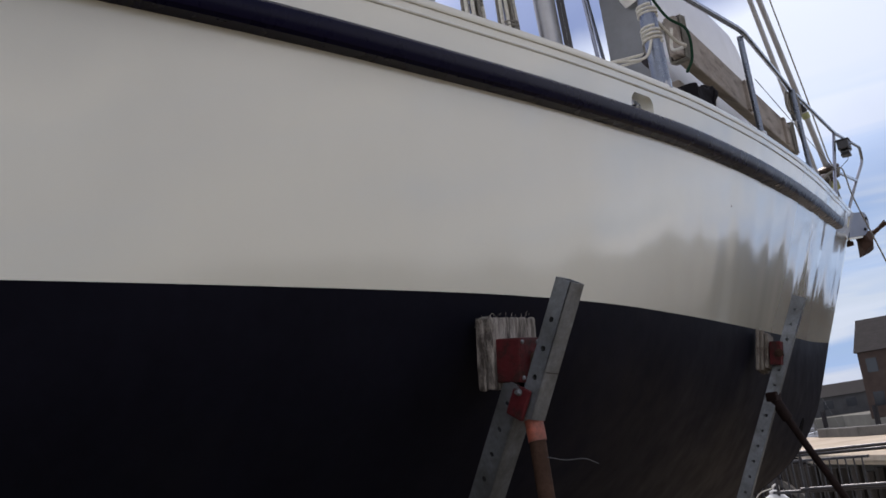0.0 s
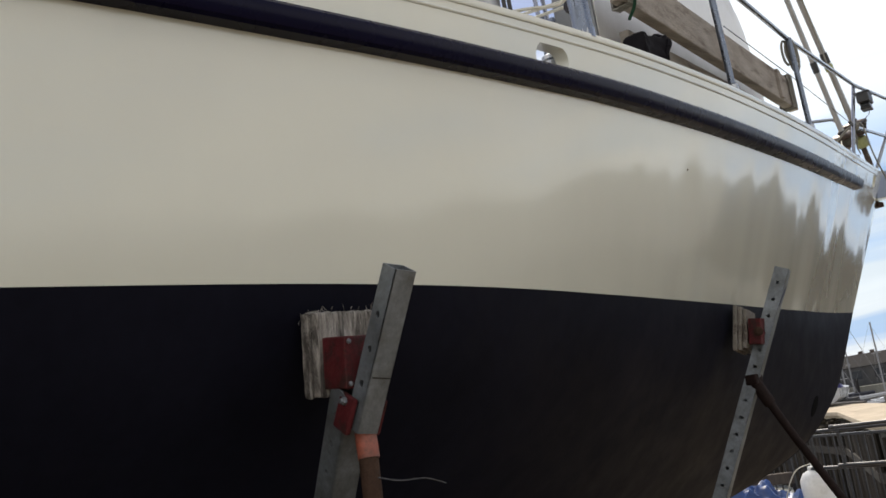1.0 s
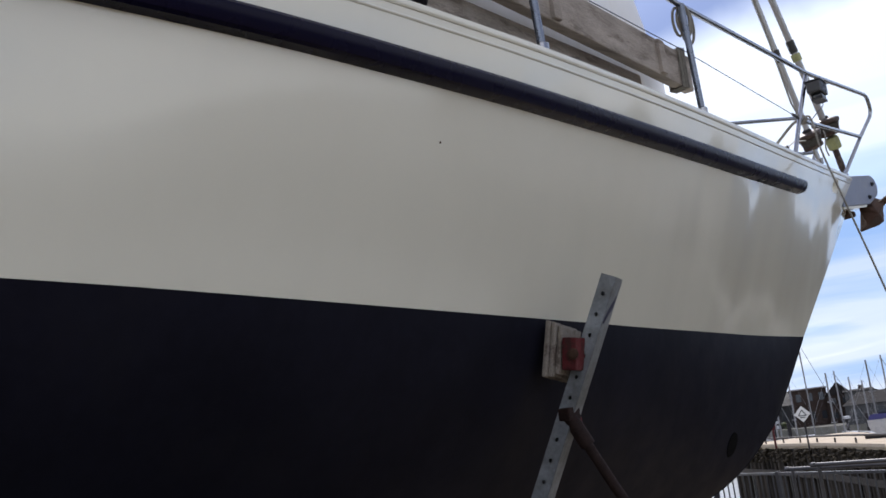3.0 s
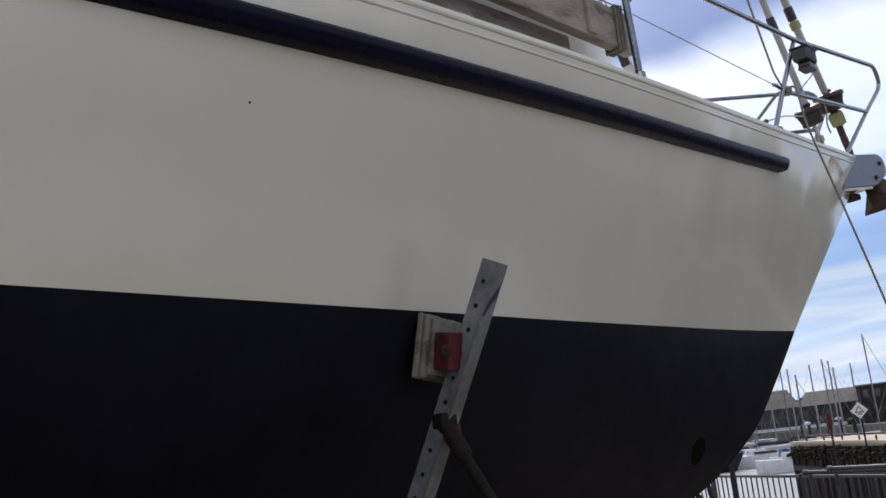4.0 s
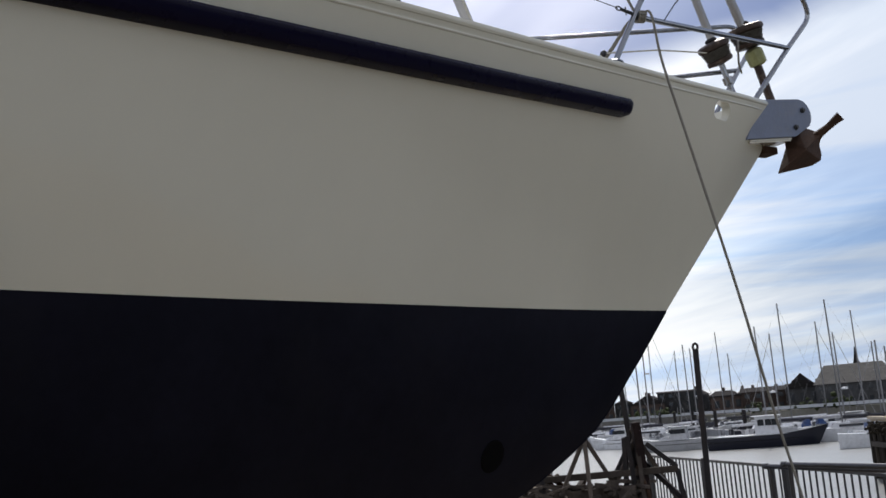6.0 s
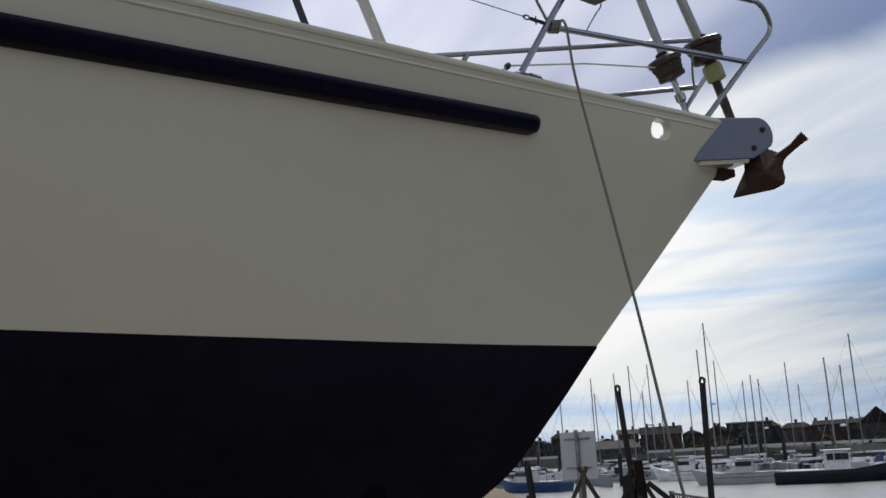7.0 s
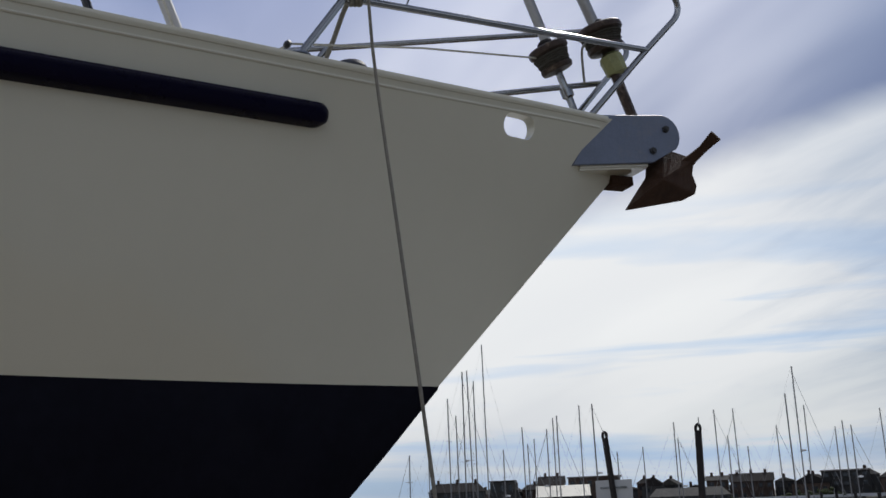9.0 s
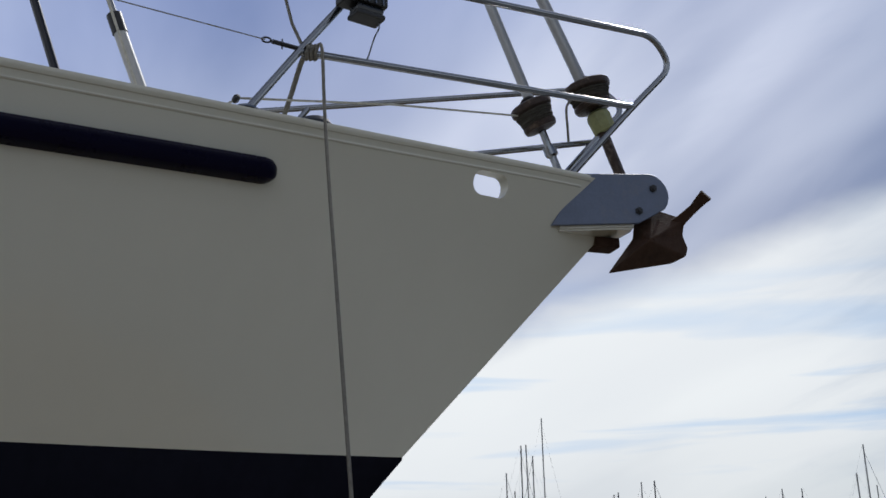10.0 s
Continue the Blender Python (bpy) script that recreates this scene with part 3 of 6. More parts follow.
def shell(v0, v1, nv, ns):
    """Both sides of the hull between two levels, each level from stem to stern."""
    bm = bmesh.new()
    rows = {}
    for sgn in (1, -1):
        for j in range(nv + 1):
            v = v0 + (v1 - v0) * j / nv
            ys = stem_y(v)
            for i in range(ns + 1):
                s = i / ns
                y = ys + (STERN - ys) * (0.35 * s + 0.65 * s * s)
                z = level_z(y, v)
                x = half_beam(y, v)
                rows[sgn, j, i] = bm.verts.new((sgn * x, y, z))
        for j in range(nv):
            for i in range(ns):
                q = [rows[sgn, j, i], rows[sgn, j, i + 1], rows[sgn, j + 1, i + 1], rows[sgn, j + 1, i]]
                bm.faces.new(q if sgn > 0 else q[::-1])
    for j in range(nv):
        bm.faces.new((rows[1, j, 0], rows[1, j + 1, 0], rows[-1, j + 1, 0], rows[-1, j, 0]))
        bm.faces.new((rows[1, j, ns], rows[-1, j, ns], rows[-1, j + 1, ns], rows[1, j + 1, ns]))
    return bm


yacht = thing("sailing_yacht", "large cream sailing yacht with black antifouling, ashore in a steel cradle", "yacht", (0, -5, GROUND))
V_BULWARK = 0.83
part("hull_shell", shell(0.0, V_BULWARK, 14, 90), M_HULL, yacht, "glossy cream topsides", smooth=True)


def bottom_shell(ns=80, nh=16):
    bm = bmesh.new()
    g = {}
    for sgn in (1, -1):
        for i in range(ns + 1):
            s = i / ns
            y = -0.0 + STERN * (0.3 * s + 0.7 * s * s)
            b, zt, zk = WL_B(-y), wl_z(y), KEEL_Z(-y)
            for j in range(nh + 1):
                t = j / nh
                h = math.sin(t * math.pi / 2)
                x = b * (1 - h ** 1.5) ** 0.8 if j < nh else 0.008
                g[sgn, i, j] = bm.verts.new((sgn * max(x, 0.008), y, zt - h * (zt - zk)))
        for i in range(ns):
            for j in range(nh):
                q = [g[sgn, i, j], g[sgn, i, j + 1], g[sgn, i + 1, j + 1], g[sgn, i + 1, j]]
                bm.faces.new(q if sgn > 0 else q[::-1])
    for i in range(ns):
        bm.faces.new((g[1, i, nh], g[-1, i, nh], g[-1, i + 1, nh], g[1, i + 1, nh]))
    bm.faces.new([g[1, ns, j] for j in range(nh + 1)] + [g[-1, ns, j] for j in range(nh, -1, -1)])
    return bm


part("bottom", bottom_shell(), M_ANTIFOUL, yacht, "matt black antifouling", smooth=True)


def keel():
    bm = bmesh.new()
    top = [(-2.6, 0.88), (-4, 0.72), (-6, 0.70), (-8, 0.74), (-9.2, 0.95)]
    low = [(-3.4, 0.05), (-4.6, -0.08), (-6, -0.08), (-8, -0.08), (-9.0, -0.08)]
    for (ya, za), (yb, zb), (yc, zc), (yd, zd) in zip(top, top[1:], low[1:], low):
        vs = []
        for x in (0.13, -0.13):
            vs.append([bm.verts.new((x * k, yy, zz)) for yy, zz, k in ((ya, za + 0.1, 1.3), (yb, zb + 0.1, 1.3), (yc, zc, 1), (yd, zd, 1))])
        bm.faces.new(vs[0]), bm.faces.new(vs[1][::-1])
        for k in range(4):
            bm.faces.new((vs[0][k], vs[1][k], vs[1][(k + 1) % 4], vs[0][(k + 1) % 4]))
    return bm


part("keel", keel(), M_ANTIFOUL, yacht)


def bulwark():
    """A solid strip from the rubbing strake to the sheer, round both sides."""
    bm = bmesh.new()
    ns, nv, thick = 110, 4, 0.05
    for sgn in (1, -1):
        grid = {}
        for i in range(ns + 1):
            s = i / ns
            for j in range(nv + 1):
                v = V_BULWARK + (1 - V_BULWARK) * j / nv
                ys = stem_y(v)
                y = ys + (STERN - ys) * (0.35 * s + 0.65 * s * s)
                x, z = half_beam(y, v), level_z(y, v)
                grid[0, i, j] = bm.verts.new((sgn * x, y, z))
                grid[1, i, j] = bm.verts.new((sgn * max(0.004, x - thick), min(y, stem_y(v) - 0.03), z))
        for i in range(ns):
            for j in range(nv):
                for k in (0, 1):
                    q = [grid[k, i, j], grid[k, i + 1, j], grid[k, i + 1, j + 1], grid[k, i, j + 1]]
                    bm.faces.new(q if (k == 0) == (sgn > 0) else q[::-1])
            bm.faces.new((grid[0, i, 0], grid[1, i, 0], grid[1, i + 1, 0], grid[0, i + 1, 0]))
            bm.faces.new((grid[0, i, nv], grid[0, i + 1, nv], grid[1, i + 1, nv], grid[1, i, nv]))
        for e in (0, ns):
            for j in range(nv):
                bm.faces.new((grid[0, e, j], grid[0, e, j + 1], grid[1, e, j + 1], grid[1, e, j]))
    return bm


def stadium_cutter(bm, y, z, length, height, sgn=1):
    """A block with round ends that pierces the bulwark at y, z."""
    x, n = side(y, z)
    t = Vector((n.y, -n.x, 0)) * -1
    c = Vector((x, y, z))
    prof = []
    r = height / 2
    for k in range(16):
        a = 2 * math.pi * k / 16
        prof.append((math.copysign(length / 2 - r, math.cos(a)) + r * math.cos(a), r * math.sin(a)))
    fr = []
    for off in (0.2, -0.25):
        fr.append([bm.verts.new(((c + n * off + t * a).x * sgn, (c + n * off + t * a).y, z + b)) for a, b in prof])
    for j in range(16):
        bm.faces.new((fr[0][j], fr[0][(j + 1) % 16], fr[1][(j + 1) % 16], fr[1][j]))
    bm.faces.new(fr[0][::-1]), bm.faces.new(fr[1])


FAIRLEADS = [(0.285, sheer_z(0.285) - 0.098, 0.175, 0.092), (-5.46, 2.715, 0.19, 0.09), (-7.62, sheer_z(-7.62) - 0.098, 0.20, 0.082)]
bw = part("bulwark", bulwark(), M_HULL, yacht, "cream bulwark with moulded grooves", smooth=True)
bm = bmesh.new()
for fy, fz, fl, fh in FAIRLEADS:
    for sgn in (1, -1):
        stadium_cutter(bm, fy, fz, fl, fh, sgn)
bmesh.ops.translate(bm, verts=bm.verts, vec=-ORIGIN[yacht.name])
cut(bw, bm)
bw.data.polygons.foreach_set("use_smooth", [True] * len(bw.data.polygons))
bw.data.set_sharp_from_angle(angle=radians(30))
if not bw.data.materials:
    bw.data.materials.append(M_HULL)


def side_strip(profile, y0, y1, zfun, sgn, n=90, taper=0.0):
    """A moulding along the side: profile of (out, up) at a height zfun(y)."""
    bm = bmesh.new()
    rings = []
    for i in range(n + 1):
        y = y0 + (y1 - y0) * (i / n) ** (2.6 if taper else 1.7)
        z = zfun(y)
        k = 1.0
        if taper:
            q = min(1.0, abs(y - y0) / taper)
            k = math.sqrt(max(0.02, 1 - (1 - q) ** 2))
        zc = sum(b for _, b in profile) / len(profile)
        ring = []
        for a, b in profile:
            zz = z + zc + (b - zc) * k
            x, nrm = side(y, min(zz, sheer_z(y)))
            ring.append(bm.verts.new((sgn * (x + nrm.x * a * k), y + nrm.y * a * k, zz)))
        rings.append(ring)
    m = len(profile)
    for r0, r1 in zip(rings, rings[1:]):
        for j in range(m):
            bm.faces.new((r0[j], r0[(j + 1) % m], r1[(j + 1) % m], r1[j]))
    bm.faces.new(rings[0][::-1]), bm.faces.new(rings[-1])
    return bm


RAIL_PROFILE = [(-0.01, 0.0), (0.040, 0.0), (0.052, 0.006), (0.059, 0.020), (0.061, 0.046), (0.058, 0.056), (0.046, 0.0685), (0.030, 0.0755), (-0.01, 0.0755)]
for sgn in (1, -1):
    part("rubbing_strake", side_strip(RAIL_PROFILE, -0.597, STERN + 0.05, rail_low, sgn, 150, 0.06), M_RAIL, yacht, "dark navy rubber rubbing strake", smooth=True).data.set_sharp_from_angle(angle=radians(24))
    part("capping", side_strip([(-0.055, -0.018), (0.004, -0.018), (0.007, -0.010), (0.004, 0.006), (-0.055, 0.006)], 0.79, STERN + 0.02, sheer_z, sgn, 110), M_HULL, yacht, smooth=True)
    part("moulding", side_strip([(-0.01, -0.050), (0.003, -0.049), (0.005, -0.0445), (0.003, -0.040), (-0.01, -0.039)], 0.74, STERN + 0.02, sheer_z, sgn, 110), M_HULL, yacht, smooth=True)


def deck():
    bm = bmesh.new()
    rows = []
    for i in range(60):
        y = 0.80 + (STERN + 0.03 - 0.80) * i / 59
        z = sheer_z(y) - 0.155
        x = max(0.01, half_beam(y, v_of(y, z)) - 0.03)
        rows.append([bm.verts.new((x * k, y, z + 0.05 * (1 - k * k))) for k in (-1, -0.5, 0, 0.5, 1)])
    for r0, r1 in zip(rows, rows[1:]):
        for j in range(4):
            bm.faces.new((r0[j], r0[j + 1], r1[j + 1], r1[j]))
    return bm


part("deck", deck(), M_DECK, yacht, "grey non-slip deck")
part("transom_rail", new_box((-1.5, STERN - 0.02, sheer_z(STERN) - 0.06), (1.5, STERN + 0.05, sheer_z(STERN)), bevel=0.01), M_HULL, yacht)
# bow thruster tunnel: a black disc on the skin gives the opening's shade
def bottom_x(y, z):
    """Half the beam of the underbody at y, z."""
    b, zt, zk = WL_B(-y), wl_z(y), KEEL_Z(-y)
    h = min(1.0, max(0.0, (zt - z) / (zt - zk)))
    return b * (1 - h ** 1.5) ** 0.8


for sgn in (1, -1):
    bm = bmesh.new()
    rings = []
    for r, out in ((0.0, 0.004), (0.04, 0.004), (0.068, 0.004), (0.074, -0.004)):
        rings.append([bm.verts.new((sgn * (bottom_x(-1.28 + r * math.cos(a), 1.35 + r * math.sin(a)) + out), -1.28 + r * math.cos(a), 1.35 + r * math.sin(a))) for a in [2 * math.pi * q / 20 for q in range(20)]])
    for r0, r1 in zip(rings, rings[1:]):
        for q in range(20):
            bm.faces.new((r0[q], r0[(q + 1) % 20], r1[(q + 1) % 20], r1[q]))
    bmesh.ops.remove_doubles(bm, verts=bm.verts, dist=0.0004)
    part("thruster_opening", bm, M_TUNNEL, yacht, "black disc for the shaded thruster opening")

# a small chip in the topsides
chip_x, chip_n = side(-4.40, 2.474)
for sgn in (1, -1)[:1]:
    part("chip", lathe([(0.001, 0.0), (0.003, 0.001), (0.0042, -0.003)], Matrix.Translation((chip_x + 0.001, -4.40, 2.474)) @ Matrix.Rotation(radians(78), 4, "Y"), 10), M_RUST, yacht, "small dark chip in the gelcoat")


# ---------------------------------------------------------------- spars and deck fittings of the yacht
MAST_Y = -3.9          # where the rigging meets aloft; the foot of the mast stands further aft
MAST_FOOT = -4.6
mast_prof = [(0.06 * math.cos(a), 0.085 * math.sin(a)) for a in [2 * math.pi * i / 16 for i in range(16)]]
bm = bmesh.new()
sweep(bm, [(0, MAST_FOOT, 2.7), (0, MAST_FOOT + 0.28, 8), (0, MAST_Y - 0.05, 15.6)], mast_prof, [1, 1, 0.75])
mast = part("mast", bm, M_ALU, yacht, "grey aluminium mast", smooth=True)
part("sail_track", new_box((0.063, MAST_FOOT - 0.05, 2.75), (0.072, MAST_FOOT - 0.02, 4.2)), M_BLACK, mast)


def stay(name, foot, head, r, label=""):
    return part(name, tube([foot, head], r, 8), M_ALU if r > 0.01 else M_STEEL, yacht, label, smooth=True)


def furler(foot, drum_at, head, r_tube, r_drum, body, body_label, tilt, rod, r_rod):
    """A roller-furling stay: rod, toggle, drum and foil."""
    f, d, h = Vector(foot), Vector(drum_at), Vector(head)
    ax = (h - d).normalized()
    s = part("furling_stay", tube([d + ax * 0.05, h], r_tube, 10), M_ALU, yacht, "grey alloy furling foil", smooth=True)
    part("sleeve", tube([d + ax * 0.62, d + ax * 0.72], r_tube * 1.25, 10), M_BLACK, s)
    part("lower_rod", tube([f, f.lerp(d, 0.4), d - ax * 0.06], r_rod, 8), rod, s, smooth=True)
    part("toggle", lathe([(0.015, 0), (0.026, 0.01), (0.026, 0.07), (0.017, 0.085), (0.017, 0.15), (0.03, 0.16), (0.03, 0.2)], along(f.lerp(d, 0.25), d), 10), rod, s, smooth=True)
    m = along(d - ax * 0.075, d + ax) @ Matrix.Rotation(tilt, 4, "X")
    part("drum", lathe([(0.03, -0.02), (r_drum * 0.75, -0.012), (r_drum * 0.8, 0.0), (r_drum * 0.8, 0.012), (r_drum * 0.70, 0.02), (r_drum * 0.76, 0.045), (r_drum * 0.82, 0.07),
                        (r_drum * 0.98, 0.082), (r_drum, 0.094), (r_drum * 0.98, 0.108), (r_drum * 0.9, 0.115), (0.03, 0.125)], m, 20), body, s, body_label, smooth=True)
    bm = bmesh.new()
    for k in range(5):
        rr = r_drum * (0.72 + 0.03 * k + 0.02 * math.sin(k * 2.1))
        z = 0.022 + 0.011 * k
        ring = [m @ Vector((rr * math.cos(a), rr * math.sin(a), z)) for a in [2 * math.pi * q / 18 for q in range(19)]]
        tube(ring, 0.0055, 5, bm)
    part("furling_line", bm, M_ROPE_D, s, "dark brown line wound on the drum", smooth=True)
    part("swivel", lathe([(r_tube, 0.11), (0.034, 0.115), (0.036, 0.135), (r_tube, 0.145)], m, 12), M_DARKIRON, s, smooth=True)
    return s


furler((0.0, 0.80, 3.06), (0.0, 0.625, 3.53), (0.0, MAST_Y + 0.10, 15.3), 0.024, 0.096, M_DRUM, "dark weathered drum", 0.08, M_STEEL, 0.017)
stay_fore = furler((0.0, 1.055, 3.20), (0.0, 0.89, 3.66), (0.0, MAST_Y + 0.14, 14.4), 0.027, 0.110, M_DRUM, "dark brown chipped drum", -0.12, M_DRUM, 0.025)
part("canister", lathe([(0.03, -0.1), (0.052, -0.09), (0.056, -0.02), (0.05, 0.0), (0.03, 0.012)], along((0.0, 0.935, 3.56), (0.0, 0.89, 3.66)), 8), M_YELLOW, stay_fore, "faded yellow-green cap", smooth=True)
part("tape", tube([Vector((0.0, 0.89, 3.66)).lerp(Vector((0.0, MAST_Y + 0.14, 14.4)), q) for q in (0.047, 0.052)], 0.038, 10), M_YELLOW, stay_fore, "yellow-green tape", smooth=True)
part("loose_line", tube(soften([(0.02, 0.80, 3.60), (0.05, 0.76, 3.54), (0.03, 0.77, 3.45), (0.05, 0.76, 3.38)]), 0.006, 6), M_ROPE, stay_fore)
inner_stay = part("inner_stay", tube([(0, -0.90, 3.03), (0, -0.97, 3.20), (0, -1.16, 3.68)], 0.027, 12), M_TUBE, yacht, "white tube over the inner forestay", smooth=True)
part("foil", tube([(0, -1.15, 3.66), (0, MAST_Y + 0.1, 10.6)], 0.013, 8), M_ALU, inner_stay, smooth=True)
part("cap", tube([(0, -1.145, 3.64), (0, -1.175, 3.72)], 0.031, 12), M_BLACK, inner_stay, smooth=True)
part("halyard", tube([(0.05, -0.93, 3.02), (0.05, -1.2, 3.75), (0.04, MAST_Y + 0.2, 10.0)], 0.006, 6), M_ROPE_W, inner_stay)
part("covered_stay", tube([(-0.12, -1.19, 2.98), (-0.11, MAST_Y + 0.12, 10.2)], 0.018, 8), M_NAVY, yacht, "thin stay in a dark navy sleeve", smooth=True)
for sgn in (1, -1):
    for dy in (-0.035, 0.035):
        sh = stay("shroud", (sgn * 1.30, -4.76 + dy, 2.72), (sgn * 0.05, MAST_Y - 0.12, 12.0 if dy > 0 else 15.2), 0.010)
        part("turnbuckle", tube([(sgn * 1.30, -4.76 + dy, 2.70), (sgn * 1.275, -4.76 + dy + 0.01, 3.22)], 0.017, 8), M_STEEL_D, sh)

# ---------------------------------------------------------------- pulpit, stanchions and rails
def mirrored(pts, sgn):
    return [(sgn * x, y, z) for x, y, z in pts]


pulpit = part("pulpit", tube(fillet(mirrored([(0.635, -0.73, 3.04), (0.605, -0.535, 3.332), (0.572, -0.285, 3.69)], 1), 0.05), 0.0145, 10), M_STEEL, yacht, "polished steel bow pulpit", smooth=True)
for sgn in (1, -1):
    if sgn < 0:
        part("leg", tube(mirrored([(0.635, -0.73, 3.04), (0.605, -0.535, 3.332), (0.572, -0.285, 3.69)], sgn), 0.0145, 10), M_STEEL, pulpit, smooth=True)
    part("top_rail", tube(fillet(mirrored([(1.80, -5.65, 3.40), (1.60, -3.93, 3.44), (1.15, -2.38, 3.53), (0.575, -0.27, 3.70), (0.262, 1.105, 3.84), (0.225, 1.205, 3.72), (0.195, 1.01, 3.512), (0.155, 0.69, 3.15)], sgn), 0.10), 0.0145, 10), M_STEEL, pulpit, smooth=True)
    part("mid_rail", tube(mirrored([(0.606, -0.535, 3.33), (0.196, 1.01, 3.512)], sgn), 0.0145, 10), M_STEEL, pulpit, smooth=True)
    part("foot_plate", lathe([(0.045, 0), (0.045, 0.006), (0.02, 0.02)], Matrix.Translation((sgn * 0.632, -0.715, sheer_z(-0.715) + 0.009)), 12), M_STEEL_D, pulpit)
    for x, y, top, r in ((half_beam(-5.21, 1) - 0.03, -5.21, 3.42, 0.028), (half_beam(-3.82, 1) - 0.03, -3.82, 3.44, 0.0165), (half_beam(-2.34, 1) - 0.03, -2.34, 3.53, 0.0165)):
        z = sheer_z(y)
        sp = part("stanchion", tube([(sgn * x, y, z), (sgn * (x + 0.02), y - 0.05, top)], r, 10), M_STEEL_D, yacht, "upright steel stanchion", smooth=True)
        if r > 0.02:
            part("lower_tube", lathe([(0.036, 0.0), (0.036, 0.29), (0.034, 0.31), (0.029, 0.33)], along((sgn * x, y, z), (sgn * (x + 0.02), y - 0.05, top)), 16), M_STEEL_D, sp, "stouter lower tube", smooth=True)
        part("socket", lathe([(r + 0.010, -0.01), (r + 0.010, 0.03), (r + 0.002, 0.036)], Matrix.Translation((sgn * x, y, z + 0.008)), 12), M_STEEL, sp)
    wire = part("lifeline", tube(mirrored([(1.60, -3.90, 3.18), (1.12, -2.36, 3.30), (0.64, -0.66, 3.34)], sgn), 0.0024, 6), M_STEEL, yacht, "thin steel lifeline wire")
    tb = part("turnbuckle", tube(mirrored([(0.632, -0.635, 3.341), (0.60, -0.52, 3.342)], sgn), 0.0085, 8), M_BLACK, wire, smooth=True)
    part("clevis_pin", tube(mirrored([(0.622, -0.598, 3.322), (0.622, -0.598, 3.361)], sgn), 0.003, 6), M_BLACK, tb)
    part("eye", tube([Vector((sgn * 0.637, -0.655, 3.341)) + Vector((0, 0.016 * math.cos(a), 0.010 * math.sin(a))) for a in [2 * math.pi * q / 10 for q in range(11)]], 0.0035, 5), M_BLACK, tb)

# the lantern under the pulpit's top rail
lamp = thing("bow_lantern", "small black box-shaped bow light in a bracket under the pulpit rail", "lamp", (0.65, -0.31, 3.55))
ml = pose(0.648, -0.33, 3.535, 0, 0, 15)
part("housing", new_box((-0.045, -0.075, -0.015), (0.045, 0.095, 0.06), ml, 0.008), M_BLACK, lamp)
part("base", new_box((-0.038, -0.03, -0.062), (0.038, 0.088, -0.044), ml, 0.006), M_BLACK, lamp)
part("lens", new_box((-0.036, -0.025, -0.044), (0.036, 0.084, -0.015), ml, 0.012), M_GLASS, lamp, "dark glass lens")
for k in range(5):
    part("fin", new_box((0.045, -0.05 + 0.03 * k, -0.012), (0.050, -0.044 + 0.03 * k, 0.056), ml, 0.001), M_STEEL_D, lamp)
part("hood", new_box((-0.055, -0.08, 0.060), (0.055, 0.10, 0.067), ml, 0.003), M_BLACK, lamp)
part("bracket_arm", new_box((-0.075, -0.014, 0.068), (0.055, 0.014, 0.074), ml, 0.002), M_STEEL_D, lamp)
part("cable", tube(soften([(0.635, -0.255, 3.485), (0.628, -0.252, 3.455), (0.60, -0.262, 3.43), (0.545, -0.268, 3.39), (0.533, -0.275, 3.372)]), 0.0032, 6), M_STEEL_D, lamp)

# vent and cleats on the foredeck
vent = thing("deck_vent", "low dark slate mushroom vent on the foredeck", "vent", (0.22, -0.25, 2.95))
part("dome", lathe([(0.03, -0.004), (0.066, 0.0), (0.068, 0.012), (0.055, 0.032), (0.03, 0.042), (0.006, 0.045)], pose(0.22, -0.40, 3.222), 18), M_VENT, vent, smooth=True)
part("neck", lathe([(0.032, 0), (0.032, 0.29)], pose(0.22, -0.40, 2.94), 12), M_STEEL_D, vent)
part("flange", lathe([(0.07, 0), (0.07, 0.008), (0.034, 0.012)], pose(0.22, -0.40, 2.955), 12), M_STEEL_D, vent)
for y in (-5.36, -7.68):
    for sgn in (1, -1):
        x = side(y, sheer_z(y) - 0.1)[0] - 0.13
        z = sheer_z(y) - 0.15
        bol = thing("mooring_bollard", "double steel mooring bollard behind the bulwark opening", "bollard", (sgn * x, y, z), "mooring bollards")
        part("base", new_box((sgn * x - 0.05, y - 0.12, z), (sgn * x + 0.05, y + 0.12, z + 0.012), bevel=0.004), M_STEEL, bol)
        for dy in (-0.065, 0.065):
            part("post", lathe([(0.024, 0), (0.024, 0.09), (0.032, 0.095), (0.032, 0.108), (0.02, 0.115)], pose(sgn * x, y + dy, z + 0.01), 12), M_DARKIRON if dy < 0 else M_STEEL, bol, smooth=True)

# ---------------------------------------------------------------- bow plates and anchor
def cheek(x0, x1):
    arc = [(1.075 + 0.094 * math.cos(a), 3.122 + 0.094 * math.sin(a)) for a in [radians(q) for q in (-42, -24, -6, 12, 30, 48, 66, 86)]]
    outline = [(0.763, 3.184), (0.602, 2.936)] + [(1.012, 2.982)] + arc
    bm = bmesh.new()
    a = [bm.verts.new((x0, y, z)) for y, z in outline]
    b = [bm.verts.new((x1, y, z)) for y, z in outline]
    n = len(outline)
    for i in range(n):
        bm.faces.new((a[i], a[(i + 1) % n], b[(i + 1) % n], b[i]))
    bm.faces.new(a), bm.faces.new(b[::-1])
    bmesh.ops.bevel(bm, geom=[e for e in bm.edges], offset=0.003, segments=1, affect="EDGES")
    return bm


